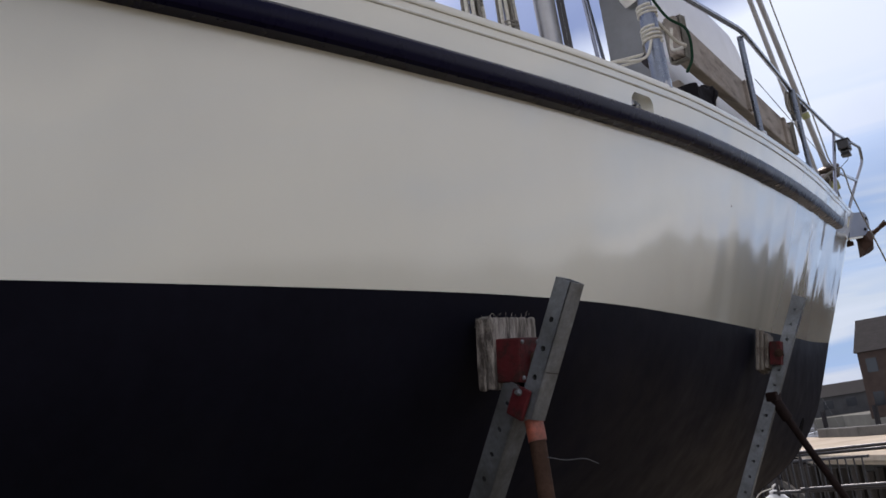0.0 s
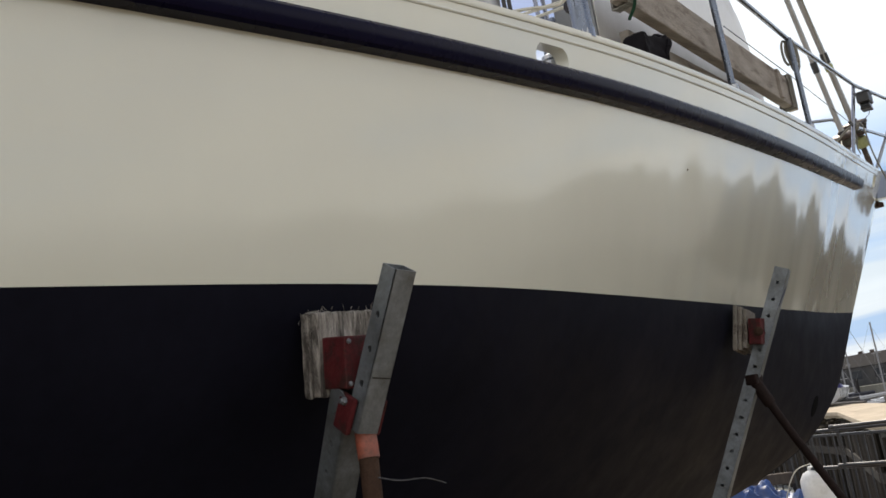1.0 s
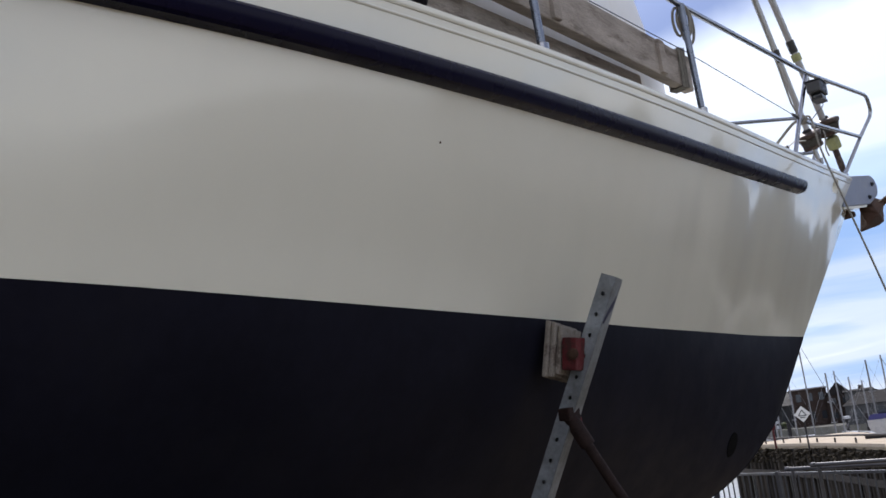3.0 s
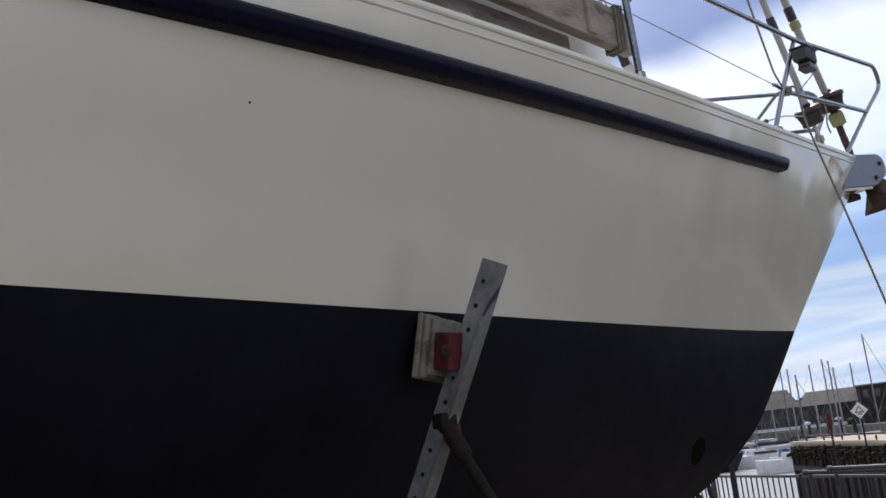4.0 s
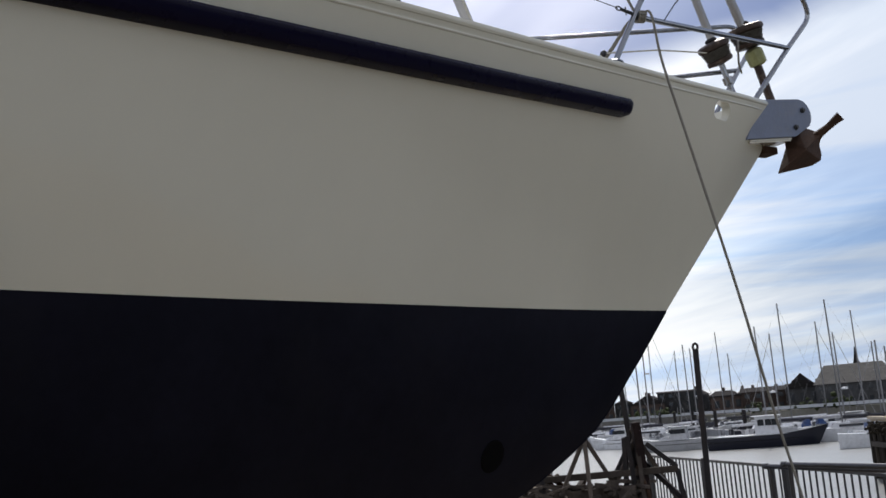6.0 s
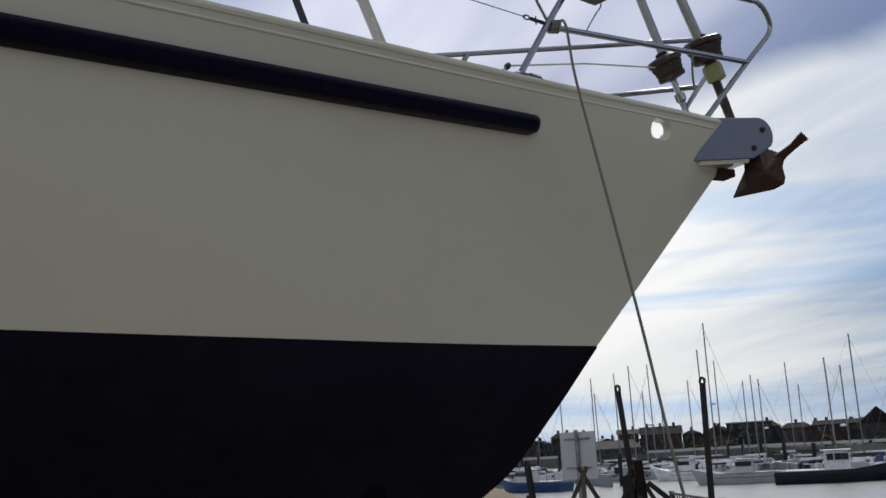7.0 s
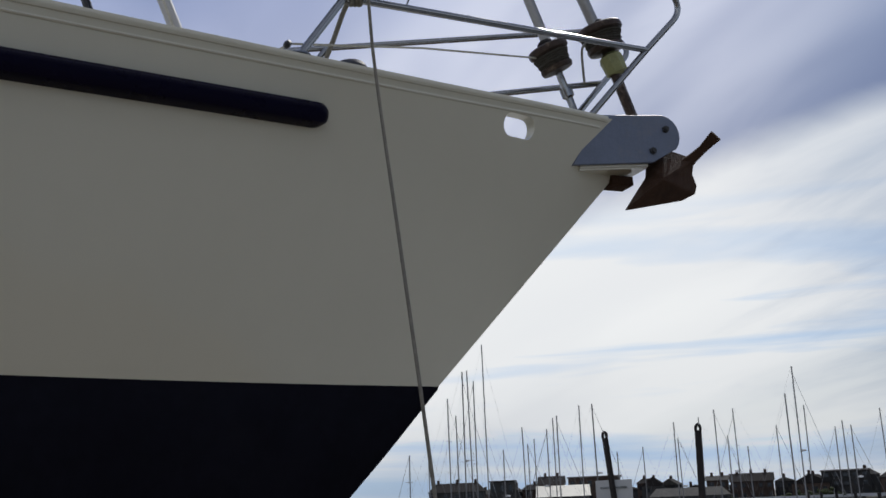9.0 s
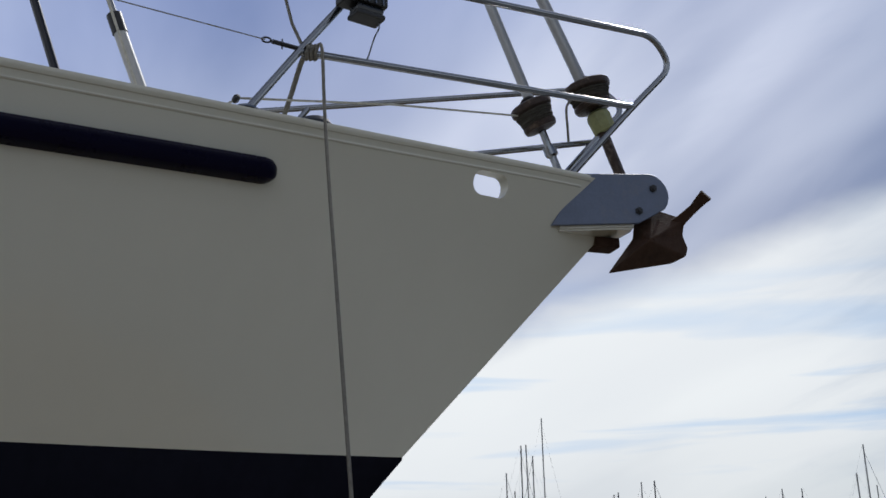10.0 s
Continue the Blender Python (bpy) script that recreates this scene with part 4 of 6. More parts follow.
roller = part("anchor_roller", cheek(0.150, 0.164), M_PLATE, yacht, "blue-grey painted bow roller")
part("cheek", cheek(-0.164, -0.150), M_PLATE, roller)
part("pin", lathe([(0.025, -0.149), (0.04, -0.13), (0.025, 0.0), (0.04, 0.13), (0.025, 0.149)], Matrix.Translation((0, 1.075, 3.12)) @ Matrix.Rotation(radians(90), 4, "Y"), 14), M_BLACK, roller, "black rubber roller", smooth=True)
part("under_block", new_box((-0.05, 0.86, 2.906), (0.05, 0.975, 2.95), bevel=0.006), M_RUST, roller, "rusty roller guide under the plates")
for y, z in ((1.092, 3.147), (1.015, 3.037)):
    for sgn in (1, -1):
        part("bolt", lathe([(0.017, 0), (0.017, 0.008), (0.011, 0.010), (0.011, 0.018)], Matrix.Translation((sgn * 0.164, y, z)) @ Matrix.Rotation(sgn * radians(90), 4, "Y"), 6), M_BLACK, roller)
# the cream backing between the cheeks and the stem
def stem_head():
    """A cream block between the cheeks, its underside sloping up towards the roller."""
    bm = new_box((-0.147, 0.64, 2.93), (0.147, 1.0, 3.17), bevel=0)
    for v in bm.verts:
        if v.co.z < 3.0:
            v.co.z = 2.918 + 0.112 * (v.co.y - 0.602)
    bmesh.ops.bevel(bm, geom=list(bm.edges), offset=0.008, segments=2, affect="EDGES")
    return bm


part("stem_head", stem_head(), M_HULL, roller, "cream stem head between the plates")

anchor = thing("plough_anchor", "rusty brown plough anchor hanging from the bow roller", "anchor", (0, 1.2, 2.8))



def plough():
    """One ploughshare: a hollow-ground blade with a raised ridge on each face."""
    bm = bmesh.new()
    rim = [bm.verts.new(p) for p in ((0.11, 0.87, 2.76), (0.10, 1.19, 2.832), (0.118, 1.255, 2.865), (0.12, 1.268, 2.905), (0.14, 1.235, 2.955), (0.165, 1.238, 3.02), (0.06, 1.14, 3.10), (0.03, 1.06, 3.03), (0.06, 1.03, 2.945))]
    front, back = bm.verts.new((0.205, 1.03, 2.895)), bm.verts.new((0.03, 1.14, 2.94))
    for p, q in zip(rim, rim[1:] + rim[:1]):
        bm.faces.new((p, q, front)), bm.faces.new((q, p, back))
    bmesh.ops.bevel(bm, geom=list(bm.edges), offset=0.004, segments=1, affect="EDGES")
    return bm


part("fluke", plough(), M_ANCHOR, anchor, "rusted plough fluke")
bm = bmesh.new()
sweep(bm, [(0.13, 1.19, 2.985), (0.17, 1.222, 3.02), (0.215, 1.248, 3.05), (0.25, 1.266, 3.077), (0.278, 1.28, 3.096)], [(-0.009, -0.022), (0.009, -0.022), (0.009, 0.022), (-0.009, 0.022)], [1.5, 1.0, 0.85, 1.05, 1.25])
part("horn", bm, M_ANCHOR, anchor)
bm = bmesh.new()
sweep(bm, [(0.07, 1.12, 2.98), (0.05, 1.12, 3.06), (0.02, 1.06, 3.14), (0, 0.75, 3.20)], [(-0.016, -0.035), (0.016, -0.035), (0.016, 0.035), (-0.016, 0.035)])
part("shank", bm, M_ANCHOR, anchor)
part("hinge_pin", lathe([(0.02, -0.06), (0.02, 0.06)], Matrix.Translation((0.07, 1.13, 3.0)) @ Matrix.Rotation(radians(90), 4, "Y"), 10), M_ANCHOR, anchor)

# ---------------------------------------------------------------- ropes on the bow
rope = thing("mooring_rope", "thin grey rope tied to the pulpit, hanging past the bow", "rope", (0.62, -0.46, 3.34))
sag = [(0.61, -0.475, 3.36), (0.645, -0.462, 3.33), (0.67, -0.455, 3.1), (0.74, -0.45, 2.8), (0.82, -0.44, 2.45), (0.93, -0.425, 1.95), (1.02, -0.405, 1.45), (1.12, -0.385, 0.95), (1.3, -0.35, GROUND + 0.01)]
part("line", tube(soften(sag, 8), 0.0062, 7), M_ROPE, rope, smooth=True)
bm = bmesh.new()
for k in range(3):
    o = Vector((0.598, -0.508 + 0.0155 * k, 3.335 + 0.002 * k))
    tube([o + Vector((0.024 * math.cos(a), 0.004 * math.sin(a * 3), 0.024 * math.sin(a))) for a in [2 * math.pi * q / 12 for q in range(13)]], 0.0075, 6, bm)
part("knot", bm, M_ROPE, rope, smooth=True)
tail = thing("lashing_line", "loose grey line tied from the pulpit leg down to the deck", "rope", (0.59, -0.44, 3.36))
part("line", tube(soften([(0.60, -0.50, 3.345), (0.54, -0.515, 3.325), (0.44, -0.53, 3.25), (0.33, -0.55, 3.16), (0.28, -0.56, 3.06), (0.27, -0.57, 2.97)]), 0.0095, 7), M_ROPE, tail, smooth=True)
hal = thing("spare_halyard", "grey halyard clipped to the pulpit and led aloft", "rope", (0.58, -0.48, 3.4))
part("line", tube([(0.60, -0.52, 3.35), (0.585, -0.56, 3.45), (0.575, -0.70, 4.0), (0.30, -3.4, 13.6)], 0.0065, 6), M_ROPE, hal, smooth=True)
guide = thing("furling_line", "thin line led from the drum along the foredeck", "rope", (0.5, -0.7, 3.1))
part("line", tube([(0.0, 0.56, 3.50), (0.30, -0.12, 3.325), (0.601, -0.735, 3.125), (0.60, -0.95, 2.98)], 0.0045, 6), M_ROPE_W, guide)
part("block", lathe([(0.008, 0), (0.017, 0.006), (0.017, 0.018), (0.008, 0.024)], pose(0.60, -0.735, 3.115, 60, 20, 0), 10), M_BLACK, guide)

# ---------------------------------------------------------------- the timber gangplank, dinghy and gear along the rail
gang = thing("gangplank", "long weathered timber gangplank lashed inside the rail stanchions", "plank", (1.5, -3.9, 3.0))
bm = bmesh.new()
a, b = Vector((1.645, -4.76, 3.225)), Vector((1.025, -2.25, 3.225))
beam(a, b, 0.055, 0.185, bm, bevel=0.008)
part("board", bm, M_PLANK, gang, "weathered brown board")
for k in (0.48, 0.86):
    p = a.lerp(b, k)
    part("cleat", new_box((-0.012, -0.03, -0.085), (0.012, 0.03, 0.085), Matrix.Translation(p + Vector((0.033, 0.008, 0))) @ Matrix.Rotation(radians(13.6), 4, "Z"), 0.005), M_PLANK, gang)
for k in (0.03, 0.955):
    p = a.lerp(b, k)
    bm = bmesh.new()
    for q in range(3):
        o = p + Vector((0, 0.018 * q - 0.02, 0))
        tube([o + Vector((x, 0, z)) for x, z in ((-0.04, -0.1), (0.042, -0.102), (0.044, 0.102), (-0.04, 0.1), (-0.04, -0.1))], 0.007, 6, bm)
    part("lashing", bm, M_ROPE, gang, "rope lashing", smooth=True)
board2 = thing("deck_board", "second weathered board stowed low behind the gangplank", "plank", (1.3, -4.0, 2.85))
part("board", beam((1.475, -4.5, 2.98), (0.985, -2.6, 3.05), 0.045, 0.27, bevel=0.006), M_PLANK, board2)


def dinghy_hull():
    """An upturned-on-edge dinghy: its flat bottom faces outboard."""
    bm = bmesh.new()
    rows = []
    for i in range(21):
        s = i / 20
        y = -4.62 + 2.56 * s
        fall = max(0.0, (y + 2.48) / 0.42)
        top = 0.80 - 0.95 * min(1.0, fall) ** 0.75 if fall else 0.80
        depth, zc = 0.15 - 0.03 * s, 3.30
        ring = []
        for k in range(15):
            t = -1 + 2 * k / 14
            cx = depth * (1 - abs(t) ** 5)
            ring.append(((1.30 - 0.235 * (y + 3.9)) - depth - 0.03 + cx - 0.10 * min(1.0, fall) ** 2, y, zc + (top * t if t > 0 else 0.42 * t)))
        rows.append([bm.verts.new(p) for p in ring])
    for r0, r1 in zip(rows, rows[1:]):
        for j in range(14):
            bm.faces.new((r0[j], r1[j], r1[j + 1], r0[j + 1]))
        bm.faces.new((r0[0], r0[14], r1[14], r1[0]))
    bm.faces.new(rows[0][::-1]), bm.faces.new(rows[-1])
    return bm


dinghy = thing("dinghy", "white dinghy stowed on its side on the deck", "dinghy", (1.0, -4.0, 2.9))
part("hull", dinghy_hull(), M_DINGHY, dinghy, smooth=True)
# the white dinghy's shaded end, darkened by colour
part("transom", new_box((1.23, -4.634, 2.9), (1.435, -4.622, 4.05), bevel=0.003), M_SHADEGREY, dinghy, "transom, its shade put into a grey colour")
part("keel_strip", tube(soften([(1.445, -4.6, 3.45), (1.325, -4.1, 3.45), (1.16, -3.4, 3.45)]), 0.012, 8), M_DINGHY, dinghy, smooth=True)
part("rim", tube(soften([(1.42, -4.64, 3.52), (1.40, -4.70, 3.60), (1.34, -4.72, 3.72), (1.24, -4.71, 3.95), (1.14, -4.69, 4.10)]), 0.05, 10), M_DINGHY, dinghy, "thick rolled rim", smooth=True)
for y in (-4.2, -3.1):
    part("chock", new_box((0.85, y - 0.05, 2.78), (1.15, y + 0.05, 3.05), bevel=0.01), M_TIMBER, dinghy)

bag = thing("black_bag", "crumpled black sack stuffed under the gangplank", "bag", (1.56, -4.5, 2.9))
bm = bmesh.new()
box(bm, (-1, -1, -1), (1, 1, 1), None, 0.35)
bmesh.ops.subdivide_edges(bm, edges=list(bm.edges), cuts=4, use_grid_fill=True)
for v in bm.verts:
    flare = 1 + 0.35 * abs(v.co.y) ** 3
    crease = noise.noise(Vector((v.co.x * 1.2, v.co.y * 5.0, v.co.z * 2.0))) * 0.2
    v.co = Vector((1.56 + v.co.x * 0.045 * flare * (1 + crease), -4.49 + v.co.y * 0.085 * (1 + 0.4 * crease), 3.0 + v.co.z * 0.045 * flare * (1 + crease)))
part("sack", bm, M_BAG, bag, smooth=True)
part("mouth", tube([(1.56 + 0.055 * math.cos(a) + 0.006 * math.sin(5 * a), -4.41 + 0.01 * math.sin(3 * a), 3.0 + 0.062 * math.sin(a)) for a in [2 * math.pi * q / 20 for q in range(21)]], 0.013, 6), M_BAG, bag, smooth=True)


def coil(centre, w, h, turns, material, name, label, n_hang=0):
    th = thing(name, label, "rope", centre)
    random.seed(int(abs(centre[1]) * 100))
    for k in range(turns):
        o = Vector(centre) + Vector((random.uniform(-0.03, 0.03), random.uniform(-0.03, 0.03), 0))
        ww, hh = w * random.uniform(0.6, 1.1), h * random.uniform(0.7, 1.1)
        pts = [o + Vector((ww * 0.4 * math.sin(a), ww * math.sin(a), -hh / 2 + hh / 2 * math.cos(a))) for a in [2 * math.pi * q / 16 for q in range(17)]]
        part("loop", tube(pts, 0.0075, 6), material, th, smooth=True)
    return th


coil((1.13, -2.36, 3.53), 0.035, 0.20, 5, M_ROPE, "shackle_bundle", "bundle of grey rope and shackles hung on the stanchion")
wrap = thing("rope_wrap", "white rope wound round the stout stanchion", "rope", (1.64, -5.22, 3.1))
sx = half_beam(-5.21, 1) - 0.03
for z0, n_turn in ((3.03, 4), (3.14, 3)):
    part("winding", tube([(sx + 0.007 + 0.036 * math.cos(a), -5.23 + 0.036 * math.sin(a), z0 + 0.0026 * a) for a in [q * math.pi / 6 for q in range(12 * n_turn)]], 0.0075, 6), M_ROPE_W, wrap, smooth=True)
part("tail", tube(soften([(sx + 0.03, -5.2, 3.12), (sx + 0.03, -5.08, 3.06), (sx - 0.0, -4.95, 3.08), (1.665, -4.82, 3.14), (1.66, -4.78, 3.25)]), 0.0075, 6), M_ROPE_W, wrap, smooth=True)
part("low_tail", tube(soften([(sx + 0.02, -5.25, 3.05), (sx + 0.01, -5.32, 2.95), (sx - 0.05, -5.45, 2.93), (sx - 0.12, -5.62, 2.90)]), 0.006, 6), M_ROPE_W, wrap, smooth=True)
line2 = thing("green_line", "dark green line hanging over the plank end", "rope", (1.64, -4.75, 3.2))
part("line", tube(soften([(1.62, -4.85, 3.42), (1.66, -4.8, 3.3), (1.70, -4.72, 3.24), (1.69, -4.70, 3.12), (1.66, -4.72, 3.05)]), 0.007, 6), M_GREENLINE, line2, smooth=True)
for x, y in ((0.92, -4.98), (1.02, -5.36)):
    th = thing("halyard_bundle", "bundle of pale halyards hitched to a pin inboard of the rail", "rigging", (x, y, 2.68))
    part("pin", tube([(x, y, 2.66), (x - 0.03, y + 0.03, 4.1)], 0.013, 8), M_STEEL, th)
    for k in range(9):
        a = k * 0.7
        ox, oy = 0.035 * math.cos(a), 0.05 * math.sin(a)
        part("fall", tube(soften([(x + ox * 0.6, y + oy * 0.6, 4.05), (x + ox, y + oy, 3.6), (x + ox * 1.2, y + oy * 1.1, 3.1 - 0.02 * k), (x + ox * 0.5, y + oy * 0.4, 2.85)]), 0.009, 6), M_ROPE_W if k % 3 else M_ROPE, th, smooth=True)
    part("hitch", tube([(x + 0.042 * math.cos(a), y + 0.052 * math.sin(a), 3.50 + 0.003 * a) for a in [q * math.pi / 6 for q in range(30)]], 0.007, 6), M_ROPE, th, smooth=True)
post = thing("deck_post", "stout grey alloy post with a black track on the deck", "post", (1.08, -4.86, 2.7))
bm = bmesh.new()
sweep(bm, [(1.08, -4.86, 2.66), (1.06, -4.88, 4.6)], [(0.052 * math.cos(a), 0.07 * math.sin(a)) for a in [2 * math.pi * i / 16 for i in range(16)]])
part("tube", bm, M_ALU, post, smooth=True)
for off in (0.0, 0.034):
    part("track", beam((1.135, -4.822 + off, 2.7), (1.115, -4.842 + off, 4.58), 0.012, 0.018), M_BLACK, post, "black track")
tie = thing("tie_line", "pair of white lines led to the block on the stanchion", "rope", (1.5, -4.95, 3.0))
for dz in (0.0, 0.035):
    part("line", tube(soften([(1.20, -5.30, 3.055 + dz * 1.6), (1.42, -5.22, 3.03 + dz), (sx - 0.04, -5.17, 3.0 + dz * 0.6)]), 0.006, 6), M_ROPE_W, tie, smooth=True)
blk = thing("stanchion_block", "small dark pulley block lashed to the stout stanchion", "block", (sx - 0.045, -5.16, 3.0))
part("cheek", lathe([(0.012, -0.022), (0.034, -0.02), (0.036, -0.014), (0.036, 0.014), (0.034, 0.02), (0.012, 0.022)], Matrix.Translation((sx - 0.05, -5.17, 2.995)) @ Matrix.Rotation(radians(70), 4, "X"), 14), M_DARKIRON, blk, smooth=True)
part("strop", tube([Vector((sx - 0.03, -5.19, 3.05)) + Vector((0.03 * math.cos(a), 0.012 * math.sin(a), 0.045 * math.sin(a))) for a in [2 * math.pi * q / 12 for q in range(13)]], 0.007, 6), M_ROPE, blk, smooth=True)

# ---------------------------------------------------------------- the steel cradle
cradle = thing("boat_cradle", "galvanised steel boat cradle with red brackets and timber pads", "cradle", (0, -5, GROUND))


def tube_axes(a, b, across):
    a, b = Vector(a), Vector(b)
    zax = (b - a).normalized()
    across = Vector(across)
    yax = (across - zax * zax.dot(across)).normalized()
    m = Matrix((yax.cross(zax), yax, zax)).transposed().to_4x4()
    m.translation = a
    return m


def pierced(a, b, w, wall, first, step, count, parent, name, label, across):
    """A square tube from a to b with a row of bolt holes through two faces."""
    a, b = Vector(a), Vector(b)
    L = (b - a).length
    bm = bmesh.new()
    o, i = w / 2, w / 2 - wall
    ro = [[bm.verts.new((x, y, z)) for x, y in ((-o, -o), (o, -o), (o, o), (-o, o))] for z in (0, L)]
    ri = [[bm.verts.new((x, y, z)) for x, y in ((-i, -i), (i, -i), (i, i), (-i, i))] for z in (0, L)]
    for k in range(4):
        n = (k + 1) % 4
        bm.faces.new((ro[0][k], ro[0][n], ro[1][n], ro[1][k]))
        bm.faces.new((ri[0][k], ri[1][k], ri[1][n], ri[0][n]))
        for e in (0, 1):
            bm.faces.new((ro[e][k], ri[e][k], ri[e][n], ro[e][n]))
    bmesh.ops.bevel(bm, geom=[e for e in bm.edges if abs((e.verts[0].co - e.verts[1].co).z) > L * 0.9 and abs(e.verts[0].co.x) > i + 0.001], offset=0.0028, segments=2, affect="EDGES")
    m = tube_axes(a, b, across)
    bmesh.ops.recalc_face_normals(bm, faces=bm.faces)
    ob = mesh_object(name, bm, M_GALV, (0, 0, 0))
    if count:
        cb = bmesh.new()
        for k in range(count):
            lathe([(0.0085, -w), (0.0085, w)], Matrix.Translation((0, 0, L - first - step * k)) @ Matrix.Rotation(radians(90), 4, "X"), 10, cb)
        cut(ob, cb)
    ob.data.transform(Matrix.Translation(-ORIGIN[parent.name]) @ m)
    if not ob.data.materials:
        ob.data.materials.append(M_GALV)
    ob.parent = parent
    ORIGIN[ob.name] = ORIGIN[parent.name]
    return tagged(ob, label)


def flip(p, sgn):
    return (sgn * p[0], p[1], p[2])


def pad(parent, centre, yaw, tilt, sgn, layers, worn=1.0, skin=None, lean=0):
    m = Matrix.Translation((sgn * centre[0], centre[1], centre[2])) @ Matrix.Rotation(sgn * radians(yaw), 4, "Z") @ Matrix.Rotation(sgn * radians(tilt), 4, "Y") @ Matrix.Rotation(radians(lean), 4, "X")
    ob = None
    for k, (t, dy, w, h) in enumerate(layers):
        x0 = sum(q[0] for q in layers[:k]) + 0.002 * k
        bm = bmesh.new()
        box(bm, (sgn * x0, -w / 2 + dy, -h / 2), (sgn * (x0 + t), w / 2 + dy, h / 2), m, 0.006)
        bmesh.ops.subdivide_edges(bm, edges=[e for e in bm.edges if e.calc_length() > 0.1], cuts=15, use_grid_fill=True)
        for v in bm.verts:
            strip = noise.noise(Vector((v.co.x * 9, v.co.y * 75, k * 3.7)))
            v.co += (noise.noise_vector(v.co * 50) * 0.0018 + Vector((sgn * 0.003 * strip, 0, 0.007 * strip))) * worn
        ob = part("pad", bm, skin or M_PADWOOD, parent, "flaking cream painted timber pad" if skin else "weathered layered timber pad")
    return ob


def bracket(parent, lo, hi, m, studs=((0, 0), (0, 1), (1, 0), (1, 1))):
    br = part("bracket", new_box(lo, hi, m, 0.006), M_RED, parent, "flaking red bracket")
    lo, hi = Vector(lo), Vector(hi)
    for iy, iz in studs:
        y, z = (lo.y + 0.012, hi.y - 0.012)[iy], (lo.z + 0.012, hi.z - 0.012)[iz]
        part("screw", lathe([(0.006, 0), (0.006, 0.004), (0.003, 0.006)], m @ Matrix.Translation((hi.x, y, z)) @ Matrix.Rotation(radians(90), 4, "Y"), 8), M_GALV, br)
    part("boss", lathe([(0.022, 0), (0.022, 0.008), (0.012, 0.012)], m @ Matrix.Translation((hi.x, (lo.y + hi.y) / 2 + 0.02, (lo.z + hi.z) / 2)) @ Matrix.Rotation(radians(90), 4, "Y"), 12), M_RUST, br)
    return br


for sgn in (1, -1):
    # aft arm: a sleeve bolted over the pierced arm, with an orange prop under the joint
    arm = pierced(flip((0.33, -6.10, GROUND + 0.14), sgn), flip((1.915, -6.525, 1.715), sgn), 0.075, 0.006, 0.07, 0.088, 14, cradle, "arm", "pierced galvanised arm", (sgn * 0.05, 1, 0))
    pierced(flip((1.920, -6.523, 1.615), sgn), flip((2.11, -6.493, 1.958), sgn), 0.059, 0.005, 0.115, 0.083, 3, cradle, "sleeve", "galvanised box-section sleeve", (sgn * 0.14, 1, 0))
    ms = tube_axes(flip((1.920, -6.523, 1.615), sgn), flip((2.11, -6.493, 1.958), sgn), (sgn * 0.14, 1, 0))
    part("seam", new_box((sgn * 0.0296 - 0.001, -0.024, 0.135), (sgn * 0.0296 + 0.001, 0.027, 0.138), ms), M_BLACK, arm)
    pad(cradle, (1.808, -6.465, 1.81), 2.0, 8, sgn, [(0.03, -0.012, 0.218, 0.205), (0.024, -0.012, 0.21, 0.20)])
    random.seed(17)
    bm = bmesh.new()
    for _ in range(46):
        y, up = random.uniform(-6.585, -6.365), random.choice((0, 0, 1))
        o = Vector((sgn * random.uniform(1.82, 1.865), y if up else random.choice((-6.588, -6.584)), (1.915 if up else random.uniform(1.72, 1.91))))
        d = Vector((sgn * random.uniform(-0.2, 0.6), random.uniform(-1, 0.4), random.uniform(0.2, 1) if up else random.uniform(-0.5, 0.8))) * random.uniform(0.006, 0.018)
        tube([o - d * 0.4, o + d * 0.5, o + d + Vector((0, 0, -0.003))], 0.0008, 4, bm)
    part("splinters", bm, M_PADWOOD, cradle, "frayed splinters of the pad", kind="stuff")
    mb = Matrix.Translation((sgn * 1.86, -6.50, 1.785)) @ Matrix.Rotation(sgn * radians(2), 4, "Z") @ Matrix.Rotation(sgn * radians(8), 4, "Y")
    if sgn > 0:
        bracket(cradle, (0.0, -0.064, -0.065), (0.085, 0.03, 0.058), mb)
        for side_y in (-1, 1):
            part("joint_plate", new_box((-0.05, side_y * 0.041 - 0.007, -0.012), (0.012, side_y * 0.041 + 0.007, 0.075), ms, 0.004), M_RED, cradle, "flaking red joint plate")
        part("joint_bolt", lathe([(0.010, 0), (0.010, 0.008), (0.006, 0.010), (0.006, 0.016)], ms @ Matrix.Translation((-0.02, -0.048, 0.06)) @ Matrix.Rotation(radians(90), 4, "X"), 6), M_GALV, cradle)
        prop = part("prop", tube([(1.918, -6.512, 1.605), (1.926, -6.518, 1.545)], 0.026, 12), M_ORANGE, cradle, "orange painted prop", smooth=True)
        part("lower_tube", tube([(1.924, -6.517, 1.56), (1.95, -6.55, 1.25), (2.03, -6.66, GROUND)], 0.0235, 12), M_RUST, prop, "rusty lower tube", smooth=True)
        part("wire_tail", tube(soften([(1.95, -6.52, 1.50), (1.98, -6.48, 1.485), (2.0, -6.42, 1.48), (2.0, -6.36, 1.46)]), 0.002, 5), M_PIPE, prop)
    else:
        part("prop", tube([(-1.925, -6.515, 1.605), (-2.03, -6.66, GROUND)], 0.026, 12), M_ORANGE, cradle, smooth=True)
    # forward arm with its raking prop
    pierced(flip((0.43, -4.02, GROUND + 0.1), sgn), flip((1.383, -3.460, 2.088), sgn), 0.066, 0.005, 0.075, 0.0835, 20, cradle, "arm", "pierced galvanised arm", (-sgn * 0.3, 0.95, 0))
